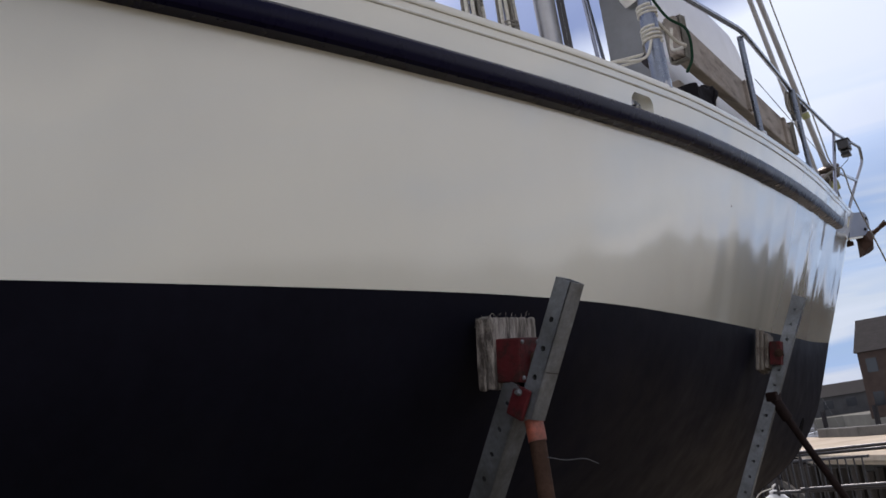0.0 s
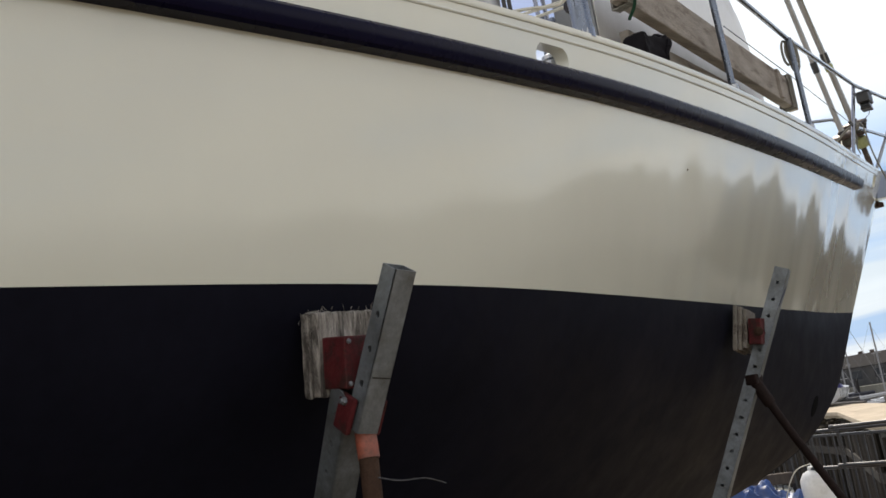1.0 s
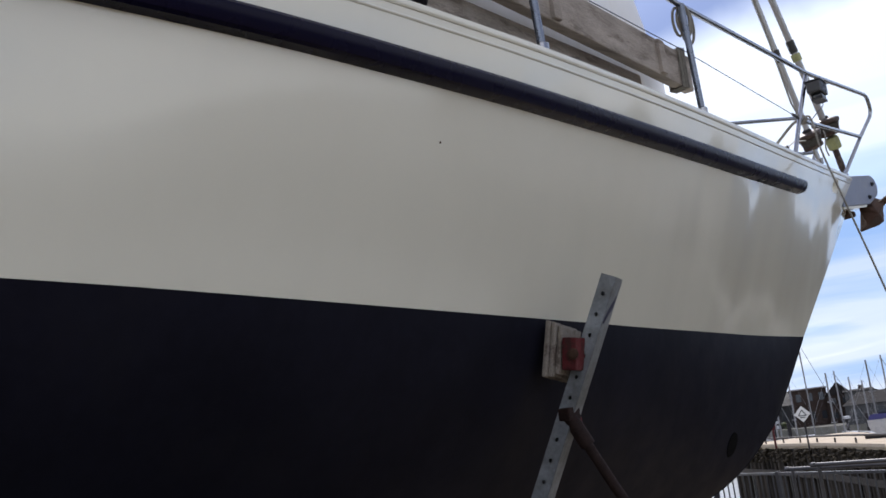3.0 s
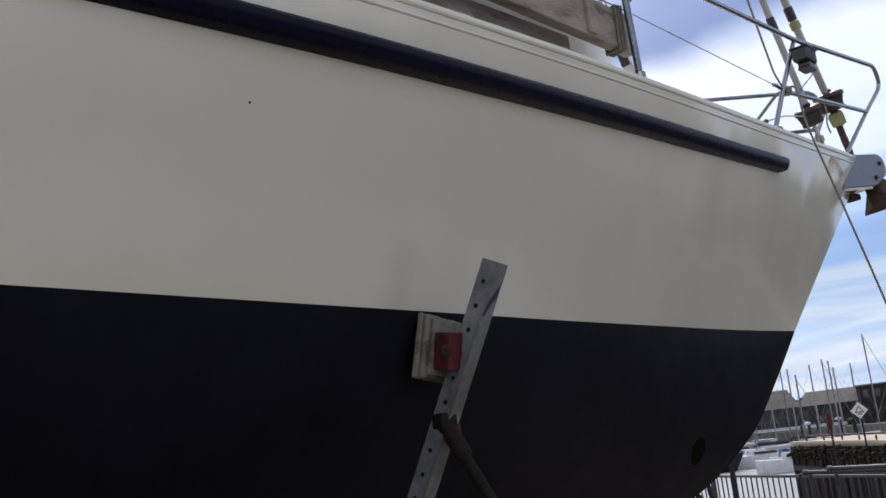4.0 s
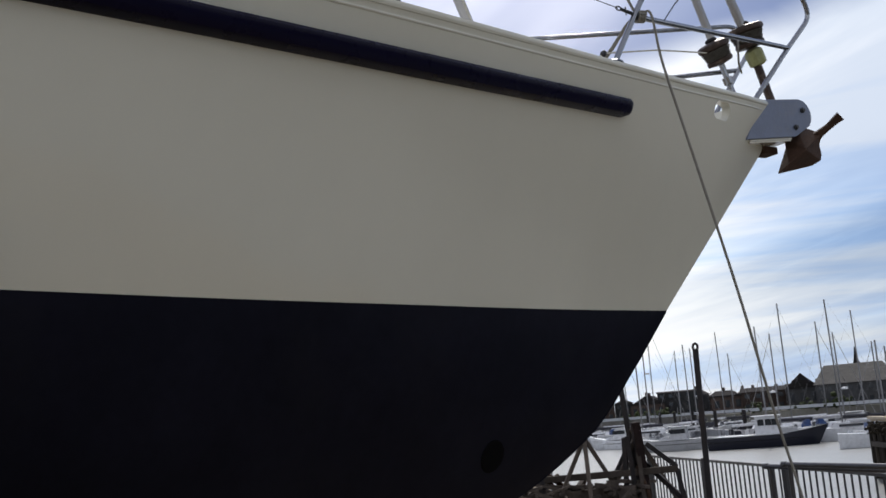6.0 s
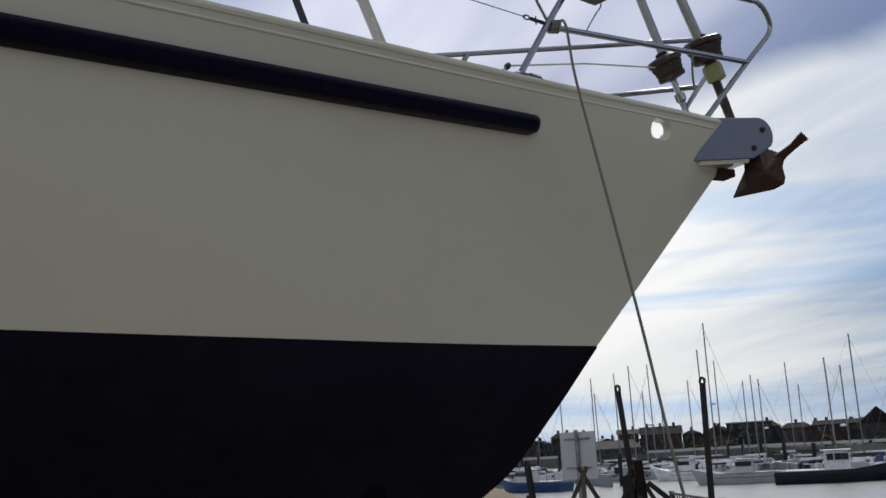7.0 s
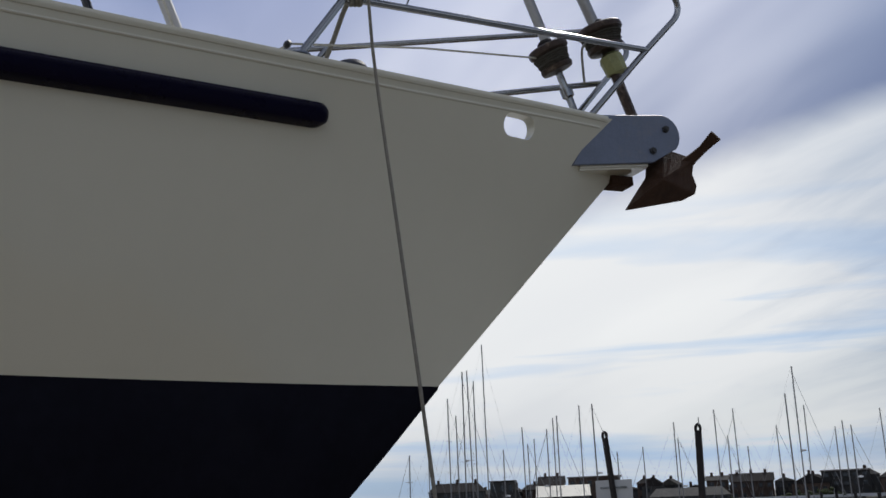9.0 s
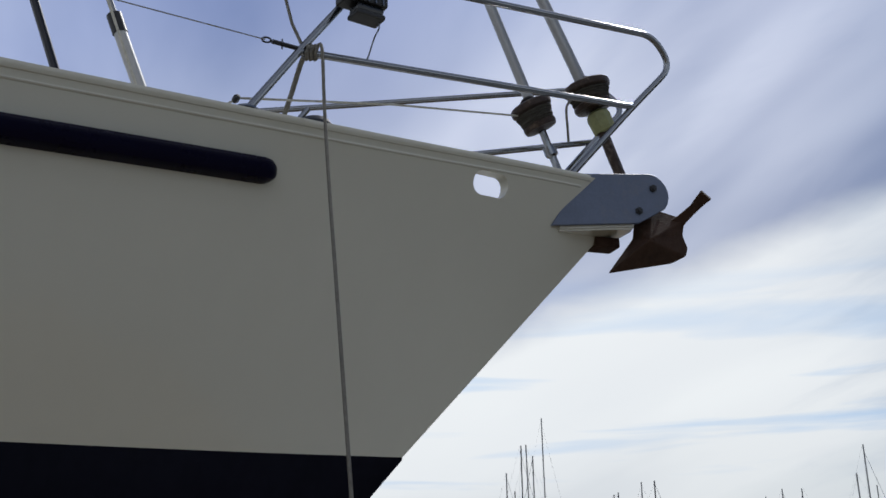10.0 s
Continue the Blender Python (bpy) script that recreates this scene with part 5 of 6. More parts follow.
    pad(cradle, (1.142, -3.56, 1.83), 17, 10, sgn, [(0.020, -0.034, 0.194, 0.218), (0.018, -0.030, 0.184, 0.208), (0.020, -0.026, 0.160, 0.186)], 0.5, M_PADPAINT, -7)
    mb = Matrix.Translation((sgn * 1.21, -3.555, 1.816)) @ Matrix.Rotation(sgn * radians(17), 4, "Z") @ Matrix.Rotation(sgn * radians(10), 4, "Y")
    if sgn > 0:
        mf = mb @ Matrix.Rotation(radians(-90), 4, "Z")
        bracket(cradle, (0.0, 0.0, -0.062), (0.094, 0.060, 0.062), mf, ())
        ma = tube_axes((0.43, -4.02, GROUND + 0.1), (1.383, -3.460, 2.088), (-0.3, 0.95, 0))
        smear = extrude_poly([(-0.030, 2.315), (-0.018, 2.31), (0.0, 2.350), (0.022, 2.385), (0.022, 2.425), (0.004, 2.40), (-0.018, 2.36)], 0.0, 0.0008)
        bmesh.ops.transform(smear, matrix=ma @ Matrix.Translation((0.0332, 0, 0)) @ Matrix.Rotation(radians(90), 4, "Z") @ Matrix.Rotation(radians(90), 4, "X"), verts=smear.verts)
        part("paint_smear", smear, M_SMEAR, cradle, "smear of dark blue paint")
        part("clamp", new_box((1.165, -3.556, 1.54), (1.192, -3.538, 1.575), bevel=0.004), M_RED, cradle, "small red clamp")
    brace = part("prop", tube([flip((1.186, -3.597, 1.575), sgn), flip((1.265, -3.49, 1.3), sgn), flip((1.66, -2.93, 0.0), sgn), flip((1.73, -2.83, GROUND), sgn)], 0.020, 12), M_PROP, cradle, "dark rusty raking prop", smooth=True)
    part("collar", tube([flip((1.182, -3.603, 1.592), sgn), flip((1.218, -3.554, 1.465), sgn)], 0.030, 12), M_PROP, brace, smooth=True)
    part("lug", new_box((1.155 if sgn > 0 else -1.215, -3.63, 1.565), (1.215 if sgn > 0 else -1.155, -3.565, 1.615), bevel=0.008), M_PROP, brace)
for y in (-6.1, -4.02):
    part("cross_beam", new_box((-2.1, y - 0.08, GROUND), (2.1, y + 0.08, GROUND + 0.16), bevel=0.006), M_GALV, cradle)
for x in (-0.45, 0.45):
    part("side_beam", new_box((x - 0.06, -9.2, GROUND + 0.002), (x + 0.06, -2.8, GROUND + 0.14), bevel=0.006), M_GALV, cradle)
for y in (-8.6, -6.3, -4.4):
    part("keel_block", new_box((-0.3, y - 0.12, GROUND + 0.0), (0.3, y + 0.12, -0.085), bevel=0.01), M_TIMBER, cradle)


# ---------------------------------------------------------------- the quay railing and what stands by it
R_TOP = 0.79


def rail_at(x, z):
    return Vector((x, rail_y(x), z))


PANEL = 2.4
xs = [-1.35 - PANEL * 0.91 * k for k in range(4)]
for k, (xb, xa) in enumerate(zip(xs, xs[1:])):
    rp = thing("railing_panel", "grey steel quayside railing panel with upright bars", "railing", tuple(rail_at((xa + xb) / 2, GROUND)), "quay railing panels")
    part("top_bar", beam(rail_at(xa + 0.03, R_TOP), rail_at(xb - 0.03, R_TOP), 0.045, 0.03), M_PIPE, rp)
    part("bottom_bar", beam(rail_at(xa + 0.03, GROUND + 0.12), rail_at(xb - 0.03, GROUND + 0.12), 0.04, 0.025), M_PIPE, rp)
    part("post", new_box((-0.026, -0.026, 0), (0.026, 0.026, R_TOP - GROUND + 0.03), Matrix.Translation(rail_at(xa, GROUND))), M_PIPE, rp)
    n = 17
    for q in range(1, n):
        x = xa + (xb - xa) * q / n
        part("bar", beam(rail_at(x, GROUND + 0.13), rail_at(x, R_TOP - 0.012), 0.014, 0.014), M_PIPE, rp)

# pipe barriers beside the end of the railing
for (x0, y0, z0), (x1, y1, z1), name in (((-2.45, 3.20, 0.92), (1.4, 2.35, 0.90), "low"), ((-1.9, 2.82, 0.965), (1.9, 2.05, 0.965), "high")):
    pb = thing("pipe_barrier", "pale grey galvanised pipe barrier", "barrier", ((x0 + x1) / 2, (y0 + y1) / 2, GROUND), "pipe barriers")
    a, b = Vector((x0, y0, z0)), Vector((x1, y1, z1))
    part("top_pipe", tube([a, b], 0.021, 10), M_PIPE, pb, smooth=True)
    part("mid_pipe", tube([a - Vector((0, 0, 0.42)), b - Vector((0, 0, 0.42))], 0.021, 10), M_PIPE, pb, smooth=True)
    part("end_cap", tube([a - (b - a).normalized() * 0.01, a + (b - a).normalized() * 0.04], 0.026, 10), M_PIPE, pb)
    for k in (0.02, 0.5, 0.98):
        p = a.lerp(b, k)
        part("post", tube([(p.x, p.y, GROUND), (p.x, p.y, p.z)], 0.018, 10), M_PIPE, pb, smooth=True)

# an old slipway cradle: two dark iron uprights on a timber and steel frame
frame_c = thing("slip_cradle", "old rusty slipway cradle with two tall dark iron uprights", "cradle", (-4.4, 3.6, GROUND))


def upright(foot, head, w):
    foot, head = Vector(foot), Vector(head)
    u = part("upright", beam(foot, head, w, w * 0.55, bevel=0.006), M_DARKIRON, frame_c, "dark iron upright with a hole at its head")
    d = (head - foot).normalized()
    bm = bmesh.new()
    tube([head + d * 0.02 + Vector((0.036 * math.cos(a), 0.0, 0.036 * math.sin(a))) for a in [2 * math.pi * q / 14 for q in range(15)]], 0.014, 6, bm)
    part("eye", bm, M_DARKIRON, u)
    return u


upright((-4.64, 3.68, GROUND), (-4.62, 3.46, 2.06), 0.058)
upright((-4.01, 3.98, GROUND), (-4.08, 4.12, 2.08), 0.058)
upright((-5.05, 2.75, GROUND), (-5.02, 2.55, 1.35), 0.07)
for a, b, w in (((-5.9, 2.0, 0.80), (-4.22, 3.81, 0.85), 0.07), ((-5.3, 2.62, 0.60), (-4.52, 3.48, 0.64), 0.15), ((-5.6, 3.0, 0.35), (-3.4, 4.4, 0.30), 0.14), ((-5.5, 2.4, GROUND + 0.05), (-3.8, 4.5, GROUND + 0.05), 0.16)):
    part("cross_timber", beam(a, b, w, w, bevel=0.01), M_TIMBER, frame_c, "weathered cross timber")
for a, b in (((-5.75, 2.55, GROUND), (-5.35, 2.75, 1.05)), ((-5.35, 2.75, 1.05), (-4.75, 3.35, GROUND)), ((-5.35, 2.75, 1.0), (-4.2, 3.75, GROUND)), ((-4.62, 3.5, 1.1), (-5.2, 2.95, GROUND)),
             ((-4.6, 3.6, 1.0), (-3.6, 4.25, GROUND)), ((-4.23, 3.80, 0.85), (-4.12, 3.92, GROUND)), ((-4.42, 3.58, 1.13), (-4.22, 3.80, 0.87)), ((-4.60, 3.40, 0.5), (-4.57, 3.42, 1.21)), ((-4.52, 3.47, 0.6), (-4.55, 3.44, 1.22))):
    part("brace", beam(a, b, 0.05, 0.05, bevel=0.006), M_DARKIRON if a[0] > -5 else M_RUST, frame_c, "rusty brace")
for cx, cy, h in ((-4.82, 3.08, 1.32), (-4.56, 3.57, 1.30)):
    for q, lean in ((1, 0.12), (-1, -0.1)):
        part("trestle_leg", beam((cx + q * 0.33, cy + q * 0.62 + lean, GROUND), (cx - q * 0.02, cy - q * 0.04, h), 0.05, 0.04, bevel=0.005), M_TIMBER, frame_c, "grey weathered trestle leg")
    part("trestle_leg", beam((cx + 0.5, cy - 0.35, GROUND), (cx, cy, h - 0.05), 0.045, 0.04, bevel=0.006), M_TIMBER, frame_c)
part("rusty_sleeve", beam((-4.46, 3.62, GROUND), (-4.50, 3.53, 1.36), 0.10, 0.09, bevel=0.02), M_PROP, frame_c, "rusty sleeve round the upright")
bm = bmesh.new()
random.seed(12)
for k in range(150):
    x = random.uniform(-6.1, -4.5)
    beam((x, 2.2 + random.uniform(-0.4, 1.2), 0.5 + random.uniform(-0.5, 0.35)), (x + random.uniform(-0.5, 0.5), 2.4 + random.uniform(-0.4, 1.0), 0.45 + random.uniform(-0.5, 0.3)), random.uniform(0.02, 0.06), 0.025, bm)
for k in range(90):
    q = random.random()
    o = Vector((-5.35 + 0.85 * q, 2.6 + 0.9 * q, 0.25 + random.uniform(0, 0.52)))
    d = Vector((random.uniform(-0.3, 0.3), random.uniform(-0.3, 0.3), random.uniform(-0.06, 0.06)))
    beam(o - d, o + d, random.uniform(0.02, 0.06), 0.03, bm)
single("scrap_timber", bm, M_TIMBER, "heap of loose broken timber on the cradle", "timber", kind="stuff")
bm = bmesh.new()
tube(soften([(-4.5, 3.5, 0.9), (-4.3, 3.45, 0.6), (-4.35, 3.5, 0.25), (-4.6, 3.55, 0.5), (-4.62, 3.5, 0.95)]), 0.02, 7, bm)
single("hanging_hose", bm, M_RUST, "rusty brown hose looped over the cradle upright", "hose", smooth=True)

# notice board at the quay edge, seen from its back
nb = thing("notice_board", "pale grey notice board seen from behind at the quay edge", "sign", (-13.3, 8.9, GROUND))
mb = Matrix.Translation((-13.2, 8.6, 0)) @ Matrix.Rotation(radians(38), 4, "Z")
part("panel", new_box((-0.36, -0.012, 0.88), (0.36, 0.012, 1.80), mb, 0.006), M_SIGN, nb)
for z in (1.1, 1.66):
    part("batten", new_box((-0.26, -0.035, z - 0.02), (0.26, -0.014, z + 0.02), mb), M_GALV, nb)
part("post", new_box((-0.035, -0.075, GROUND), (0.035, -0.037, 1.84), mb), M_GALV, nb)
# low white board further along the edge
wb = thing("white_board", "low white board with dark lettering at the quay edge", "sign", (-22.6, 9.6, GROUND))
mw = Matrix.Translation((-22.6, 9.6, 0.1)) @ Matrix.Rotation(radians(58), 4, "Z")
part("panel", new_box((-0.55, -0.015, 0.35), (0.55, 0.015, 0.95), mw, 0.005), M_SIGNW, wb)
for k, w in ((0.78, 0.6), (0.62, 0.3)):
    part("text_bar", new_box((-w / 2, -0.021, k - 0.03), (w / 2, -0.017, k + 0.03), mw), M_BLACK, wb)
for x in (-0.4, 0.4):
    part("post", new_box((x - 0.03, 0.018, GROUND), (x + 0.03, 0.06, 0.9), mw), M_GALV, wb)

# fender, blue tarpaulin at the foot of the railing
fd = thing("fender", "large white cylindrical boat fender standing on end", "fender", (-2.35, 3.55, GROUND))
part("body", lathe([(0.03, 0), (0.12, 0.02), (0.17, 0.08), (0.18, 0.16), (0.18, 0.55), (0.17, 0.64), (0.12, 0.71), (0.05, 0.74), (0.05, 0.78)], pose(-2.42, 3.28, GROUND, 4, -3, 0), 20), M_FENDER, fd, smooth=True)
part("eye", tube([Vector((-2.45, 3.28, GROUND + 0.80)) + Vector((0.04 * math.cos(a), 0, 0.04 * math.sin(a))) for a in [2 * math.pi * q / 12 for q in range(13)]], 0.014, 6), M_FENDER, fd)
part("rope_tail", tube(soften([(-2.45, 3.25, 0.56), (-2.62, 3.15, 0.5), (-2.75, 3.1, 0.28), (-2.85, 3.15, 0.05)]), 0.007, 6), M_ROPE_W, fd)
bm = bmesh.new()
bmesh.ops.create_grid(bm, x_segments=40, y_segments=28, size=1.0)
for v in bm.verts:
    x, y = v.co.x, v.co.y
    e = max(0, 1 - (x * x + y * y) ** 1.2)
    h = 0.52 * e ** 0.6 + 0.24 * noise.noise(Vector((x * 2.6, y * 2.6, 3))) * (e > 0) + 0.13 * noise.noise(Vector((x * 8, y * 8, 7))) * (e > 0)
    v.co = Vector((-3.35 + x * 0.85, 3.25 + y * 0.7, GROUND + 0.005 + max(0, h)))
single("tarpaulin", bm, M_TARP, "crumpled bright blue tarpaulin heap by the railing", "tarpaulin", (-3.35, 3.25, GROUND), smooth=True)

# ---------------------------------------------------------------- on the jetty
ws = thing("warning_sign", "white diamond warning sign with a black triangle on a post", "sign", (-18.8, 29.6, 0))
md = Matrix.Translation((-18.8, 29.4, 1.40)) @ Matrix.Scale(0.76, 4) @ Matrix.Rotation(radians(32), 4, "Z")
part("plate", new_box((-0.29, -0.01, -0.29), (0.29, 0.01, 0.29), md @ Matrix.Rotation(radians(45), 4, "Y"), 0.004), M_SIGNW, ws)
bm = bmesh.new()
tri = [md @ Vector(p) for p in ((-0.19, -0.016, -0.08), (0.19, -0.016, -0.08), (0, -0.016, 0.22), (-0.19, -0.016, -0.08))]
for p, q in zip(tri, tri[1:]):
    tube([p, q], 0.016, 6, bm)
part("triangle", bm, M_BLACK, ws)
part("text_bar", new_box((-0.12, -0.018, -0.2), (0.12, -0.014, -0.15), md), M_BLACK, ws)
part("post", tube([(-18.8, 29.45, 0), (-18.8, 29.45, 1.3)], 0.035, 8), M_DARKIRON, ws)
lb = thing("lifebuoy_post", "red lifebuoy housing on a post at the quay edge", "lifebuoy", (-23.6, 34.4, 0))
part("housing", lathe([(0.08, 0), (0.13, 0.06), (0.13, 0.5), (0.08, 0.58)], pose(-23.6, 34.4, 0.85), 12), M_RED, lb, "red housing", smooth=True)
part("post", tube([(-23.6, 34.4, 0), (-23.6, 34.4, 0.9)], 0.05, 8), M_RED, lb)


def hull_mesh(L, B, F, sheer=0.3, stem=0.12, draft=0.35, n=14):
    """A boat's hull, bow to +x, waterline at z 0."""
    bm = bmesh.new()
    rows = []
    for i in range(n + 1):
        s = i / n
        x = -L / 2 + L * s
        b = B / 2 * (1 - max(0, (s - 0.5) / 0.5) ** 2.2) * (0.82 + 0.18 * min(1, s / 0.3))
        zs = F * (1 + sheer * (2 * s - 0.9) ** 2 * (1 if s > 0.45 else 0.4))
        ring = []
        for k, (w, z) in enumerate(((1.0, zs), (0.97, zs * 0.5), (0.86, 0.02), (0.5, -draft * 0.6), (0.0, -draft))):
            ring.append((x + stem * L * (z / F) * s * s * 0.5, max(b * w, 0.01), z))
        rows.append([bm.verts.new(p) for p in ring] + [bm.verts.new((p[0], -p[1], p[2])) for p in ring[-2::-1]])
    for r0, r1 in zip(rows, rows[1:]):
        for j in range(len(r0) - 1):
            bm.faces.new((r0[j], r0[j + 1], r1[j + 1], r1[j]))
        bm.faces.new((r0[-1], r0[0], r1[0], r1[-1]))
    bm.faces.new(rows[0][::-1]), bm.faces.new(rows[-1])
    return bm


def cabin_mesh(x0, x1, w0, w1, z0, z1, slope=0.5):
    bm = bmesh.new()
    lo = [bm.verts.new(p) for p in ((x0, -w0 / 2, z0), (x1, -w1 / 2, z0), (x1, w1 / 2, z0), (x0, w0 / 2, z0))]
    hi = [bm.verts.new(p) for p in ((x0 + 0.1, -w0 / 2 * 0.88, z1), (x1 - slope, -w1 / 2 * 0.8, z1 - 0.05), (x1 - slope, w1 / 2 * 0.8, z1 - 0.05), (x0 + 0.1, w0 / 2 * 0.88, z1))]
    for i in range(4):
        bm.faces.new((lo[i], lo[(i + 1) % 4], hi[(i + 1) % 4], hi[i]))
    bm.faces.new(hi), bm.faces.new(lo[::-1])
    bmesh.ops.bevel(bm, geom=list(bm.edges), offset=0.06, segments=2, affect="EDGES")
    return bm


def placed(bm, m):
    bmesh.ops.transform(bm, matrix=m, verts=bm.verts)
    return bm


def far_yacht(x, y, mast_h, heading, L, dark, k):
    m = pose(x, y, SEA, 0, 0, heading)
    th = thing("moored_yacht", ("navy" if dark else "white") + " sailing yacht moored afloat with a bare mast", "yacht", (x, y, SEA), "moored yachts")
    B, F = L * 0.32, 0.95 + L * 0.02
    part("hull", placed(hull_mesh(L, B, F), m), M_NAVY if dark else M_WHITE, th, smooth=True)
    part("coachroof", placed(cabin_mesh(-L * 0.18, L * 0.2, B * 0.7, B * 0.45, F * 0.95, F + 0.55), m), M_WHITE, th)
    for sy in (-1, 1):
        part("window", placed(new_box((-L * 0.12, sy * B * 0.315 - 0.02, F + 0.14), (L * 0.1, sy * B * 0.315 + 0.02, F + 0.36)), m), M_GLASS, th)
    lean = (k % 5 - 2) * 0.004
    mz = mast_h
    part("mast", placed(tube([(L * 0.07, 0, F), (L * 0.07 + lean * mz, 0.3 * lean * mz, mz)], 0.068 if mz < 15 else 0.085, 7), m), M_MAST, th)
    for q in (0.45, 0.68):
        part("spreader", placed(tube([(L * 0.07, -0.7, mz * q), (L * 0.07, 0.7, mz * q)], 0.03, 5), m), M_MAST, th)
    part("boom", placed(tube([(L * 0.06, 0, F + 1.0), (-L * 0.34, 0, F + 0.95)], 0.13 if k % 3 else 0.2, 7), m), M_NAVY if k % 3 == 0 else M_WHITE, th, "furled sail cover")
    part("forestay", placed(tube([(L * 0.5, 0, F * 1.2), (L * 0.07, 0, mz * 0.97)], 0.010 if k % 2 else 0.024, 5), m), M_MAST, th)
    part("backstay", placed(tube([(-L * 0.48, 0, F), (L * 0.07, 0, mz)], 0.007, 4), m), M_MAST, th)
    for sy in (-1, 1):
        part("shroud", placed(tube([(L * 0.05, sy * B * 0.46, F), (L * 0.07, sy * 0.05, mz * 0.9)], 0.007, 4), m), M_MAST, th)
    if k % 4 == 0:
        part("radar", placed(lathe([(0.1, 0), (0.3, 0.03), (0.3, 0.2), (0.1, 0.25)], pose(L * 0.07 + 0.35, 0, mz * 0.45), 10), m), M_WHITE, th)
    if k % 2 == 0:
        part("sprayhood", placed(cabin_mesh(-L * 0.3, -L * 0.14, B * 0.66, B * 0.6, F * 0.95, F + 0.95, 0.6), m), M_NAVY if k % 4 else M_TARP, th)
    return th


# berths of the moored yachts: bearing west of north and height of the masthead in degrees, as seen from a spot on the yard
BERTHS_WEST = [(70.4, 2.5), (69.3, 3.0), (68.15, 5.5), (67.7, 4.55), (67.34, 6.95), (66.93, 7.0), (66.7, 6.4), (66.1, 8.4), (65.2, 2.6), (64.05, 3.75), (63.8, 2.85), (63.45, 3.1),
               (62.75, 3.6), (62.4, 4.2), (62.2, 4.3), (60.95, 4.8), (60.15, 4.85), (59.0, 2.2), (57.6, 2.4)]
BERTHS_MID = [(55.72, 3.6), (55.5, 2.75), (54.4, 3.8), (53.55, 4.15), (52.95, 2.75), (52.5, 4.15), (51.95, 2.15), (50.43, 3.15), (49.8, 4.75), (49.35, 6.15), (49.0, 4.1),
              (47.6, 2.9), (47.15, 3.2), (46.78, 2.95), (45.3, 3.7), (44.8, 2.5)]
BERTHS_NORTH = [(42.6, 3.75), (41.95, 3.3), (41.35, 4.85), (39.6, 3.7), (38.9, 4.8), (38.75, 3.05), (37.75, 4.1), (37.0, 2.4)]
BERTHS_BASIN = [(36.1, 2.4), (35.75, 2.05), (35.0, 2.5), (34.3, 2.7), (34.0, 2.55), (33.8, 2.2), (33.0, 2.3), (32.1, 3.7), (31.1, 1.8), (30.65, 1.85), (30.0, 1.45), (29.35, 1.2),
                (29.0, 2.2), (28.25, 2.35), (27.4, 2.05), (27.0, 3.4), (25.6, 2.2)]
YACHTS = []
for row, (ex, ey), far in ((BERTHS_WEST, (3.9, -1.6), 138.0), (BERTHS_MID, (4.0, -2.2), 140.0), (BERTHS_NORTH, (4.0, -4.2), 112.0), (BERTHS_BASIN, (3.97, -6.0), 98.0)):
    for q, (bearing, lift) in enumerate(row):
        d = far * (1 + 0.05 * (q * 5 % 4 - 1.5))
        YACHTS.append((ex - d * math.sin(radians(bearing)), ey + d * math.cos(radians(bearing)), d * math.tan(radians(lift)) + 1.53 - SEA))
for k, (x, y, h) in enumerate(YACHTS):
    L = max(6.5, min(12.0, h * 0.72))
    # the mast stands a little forward of amidships
    head = radians(46 + (k * 37 % 24) - 12 + (180 if k % 3 == 0 else 0))
    far_yacht(x - L * 0.07 * math.cos(head), y - L * 0.07 * math.sin(head), h, math.degrees(head), L, k % 4 == 1, k)


def motor_boat(x, y, z, heading, L, hull_mat, name, label, wheel_x=0.0, tall=1.35, group="motor boats"):
    m = pose(x, y, z, 0, 0, heading)
    th = thing(name, label, "boat", (x, y, z), group)
    B, F = L * 0.33, 0.62 + 0.25 * tall
    part("hull", placed(hull_mesh(L, B, F, 0.55), m), hull_mat, th, smooth=True)
    part("gunwale", placed(hull_mesh(L * 1.01, B * 1.04, 0.12, 0.1, 0.05, 0.01), m @ pose(0, 0, F * 1.0)), M_WHITE, th)
    x0 = wheel_x * L
    wh = part("wheelhouse", placed(cabin_mesh(x0 - L * 0.12, x0 + L * 0.12, B * 0.62, B * 0.55, F * 0.95, F + tall, 0.25), m), M_WHITE, th, "white wheelhouse")
    for sy in (-1, 1):
        for q in (-0.06, 0.01, 0.07):
            part("window", placed(new_box((x0 + L * q - 0.28, sy * B * 0.285 - 0.03, F + tall * 0.52), (x0 + L * q + 0.28, sy * B * 0.285 + 0.03, F + tall * 0.84)), m), M_GLASS, wh)
    part("foredeck_cabin", placed(cabin_mesh(x0 + L * 0.1, x0 + L * 0.3, B * 0.6, B * 0.4, F * 0.95, F + 0.36 * tall, 0.5), m), M_WHITE, th)
    part("roof", placed(new_box((x0 - L * 0.14, -B * 0.33, F + tall - 0.02), (x0 + L * 0.12, B * 0.33, F + tall + 0.06), bevel=0.02), m), M_WHITE, th)
    part("aerial", placed(tube([(x0, 0, F + tall), (x0 - 0.15, 0, F + tall + 1.9)], 0.03, 5), m), M_MAST, th)
    part("rub_band", placed(hull_mesh(L * 1.005, B * 1.02, 0.08, 0.1, 0.05, 0.01), m @ pose(0, 0, F * 0.6)), M_BLACK, th)
    for q in (-0.42, -0.3):
        part("rail_post", placed(tube([(L * q, B * 0.35, F), (L * q, B * 0.35, F + 0.9)], 0.03, 5), m), M_MAST, th)
    return th


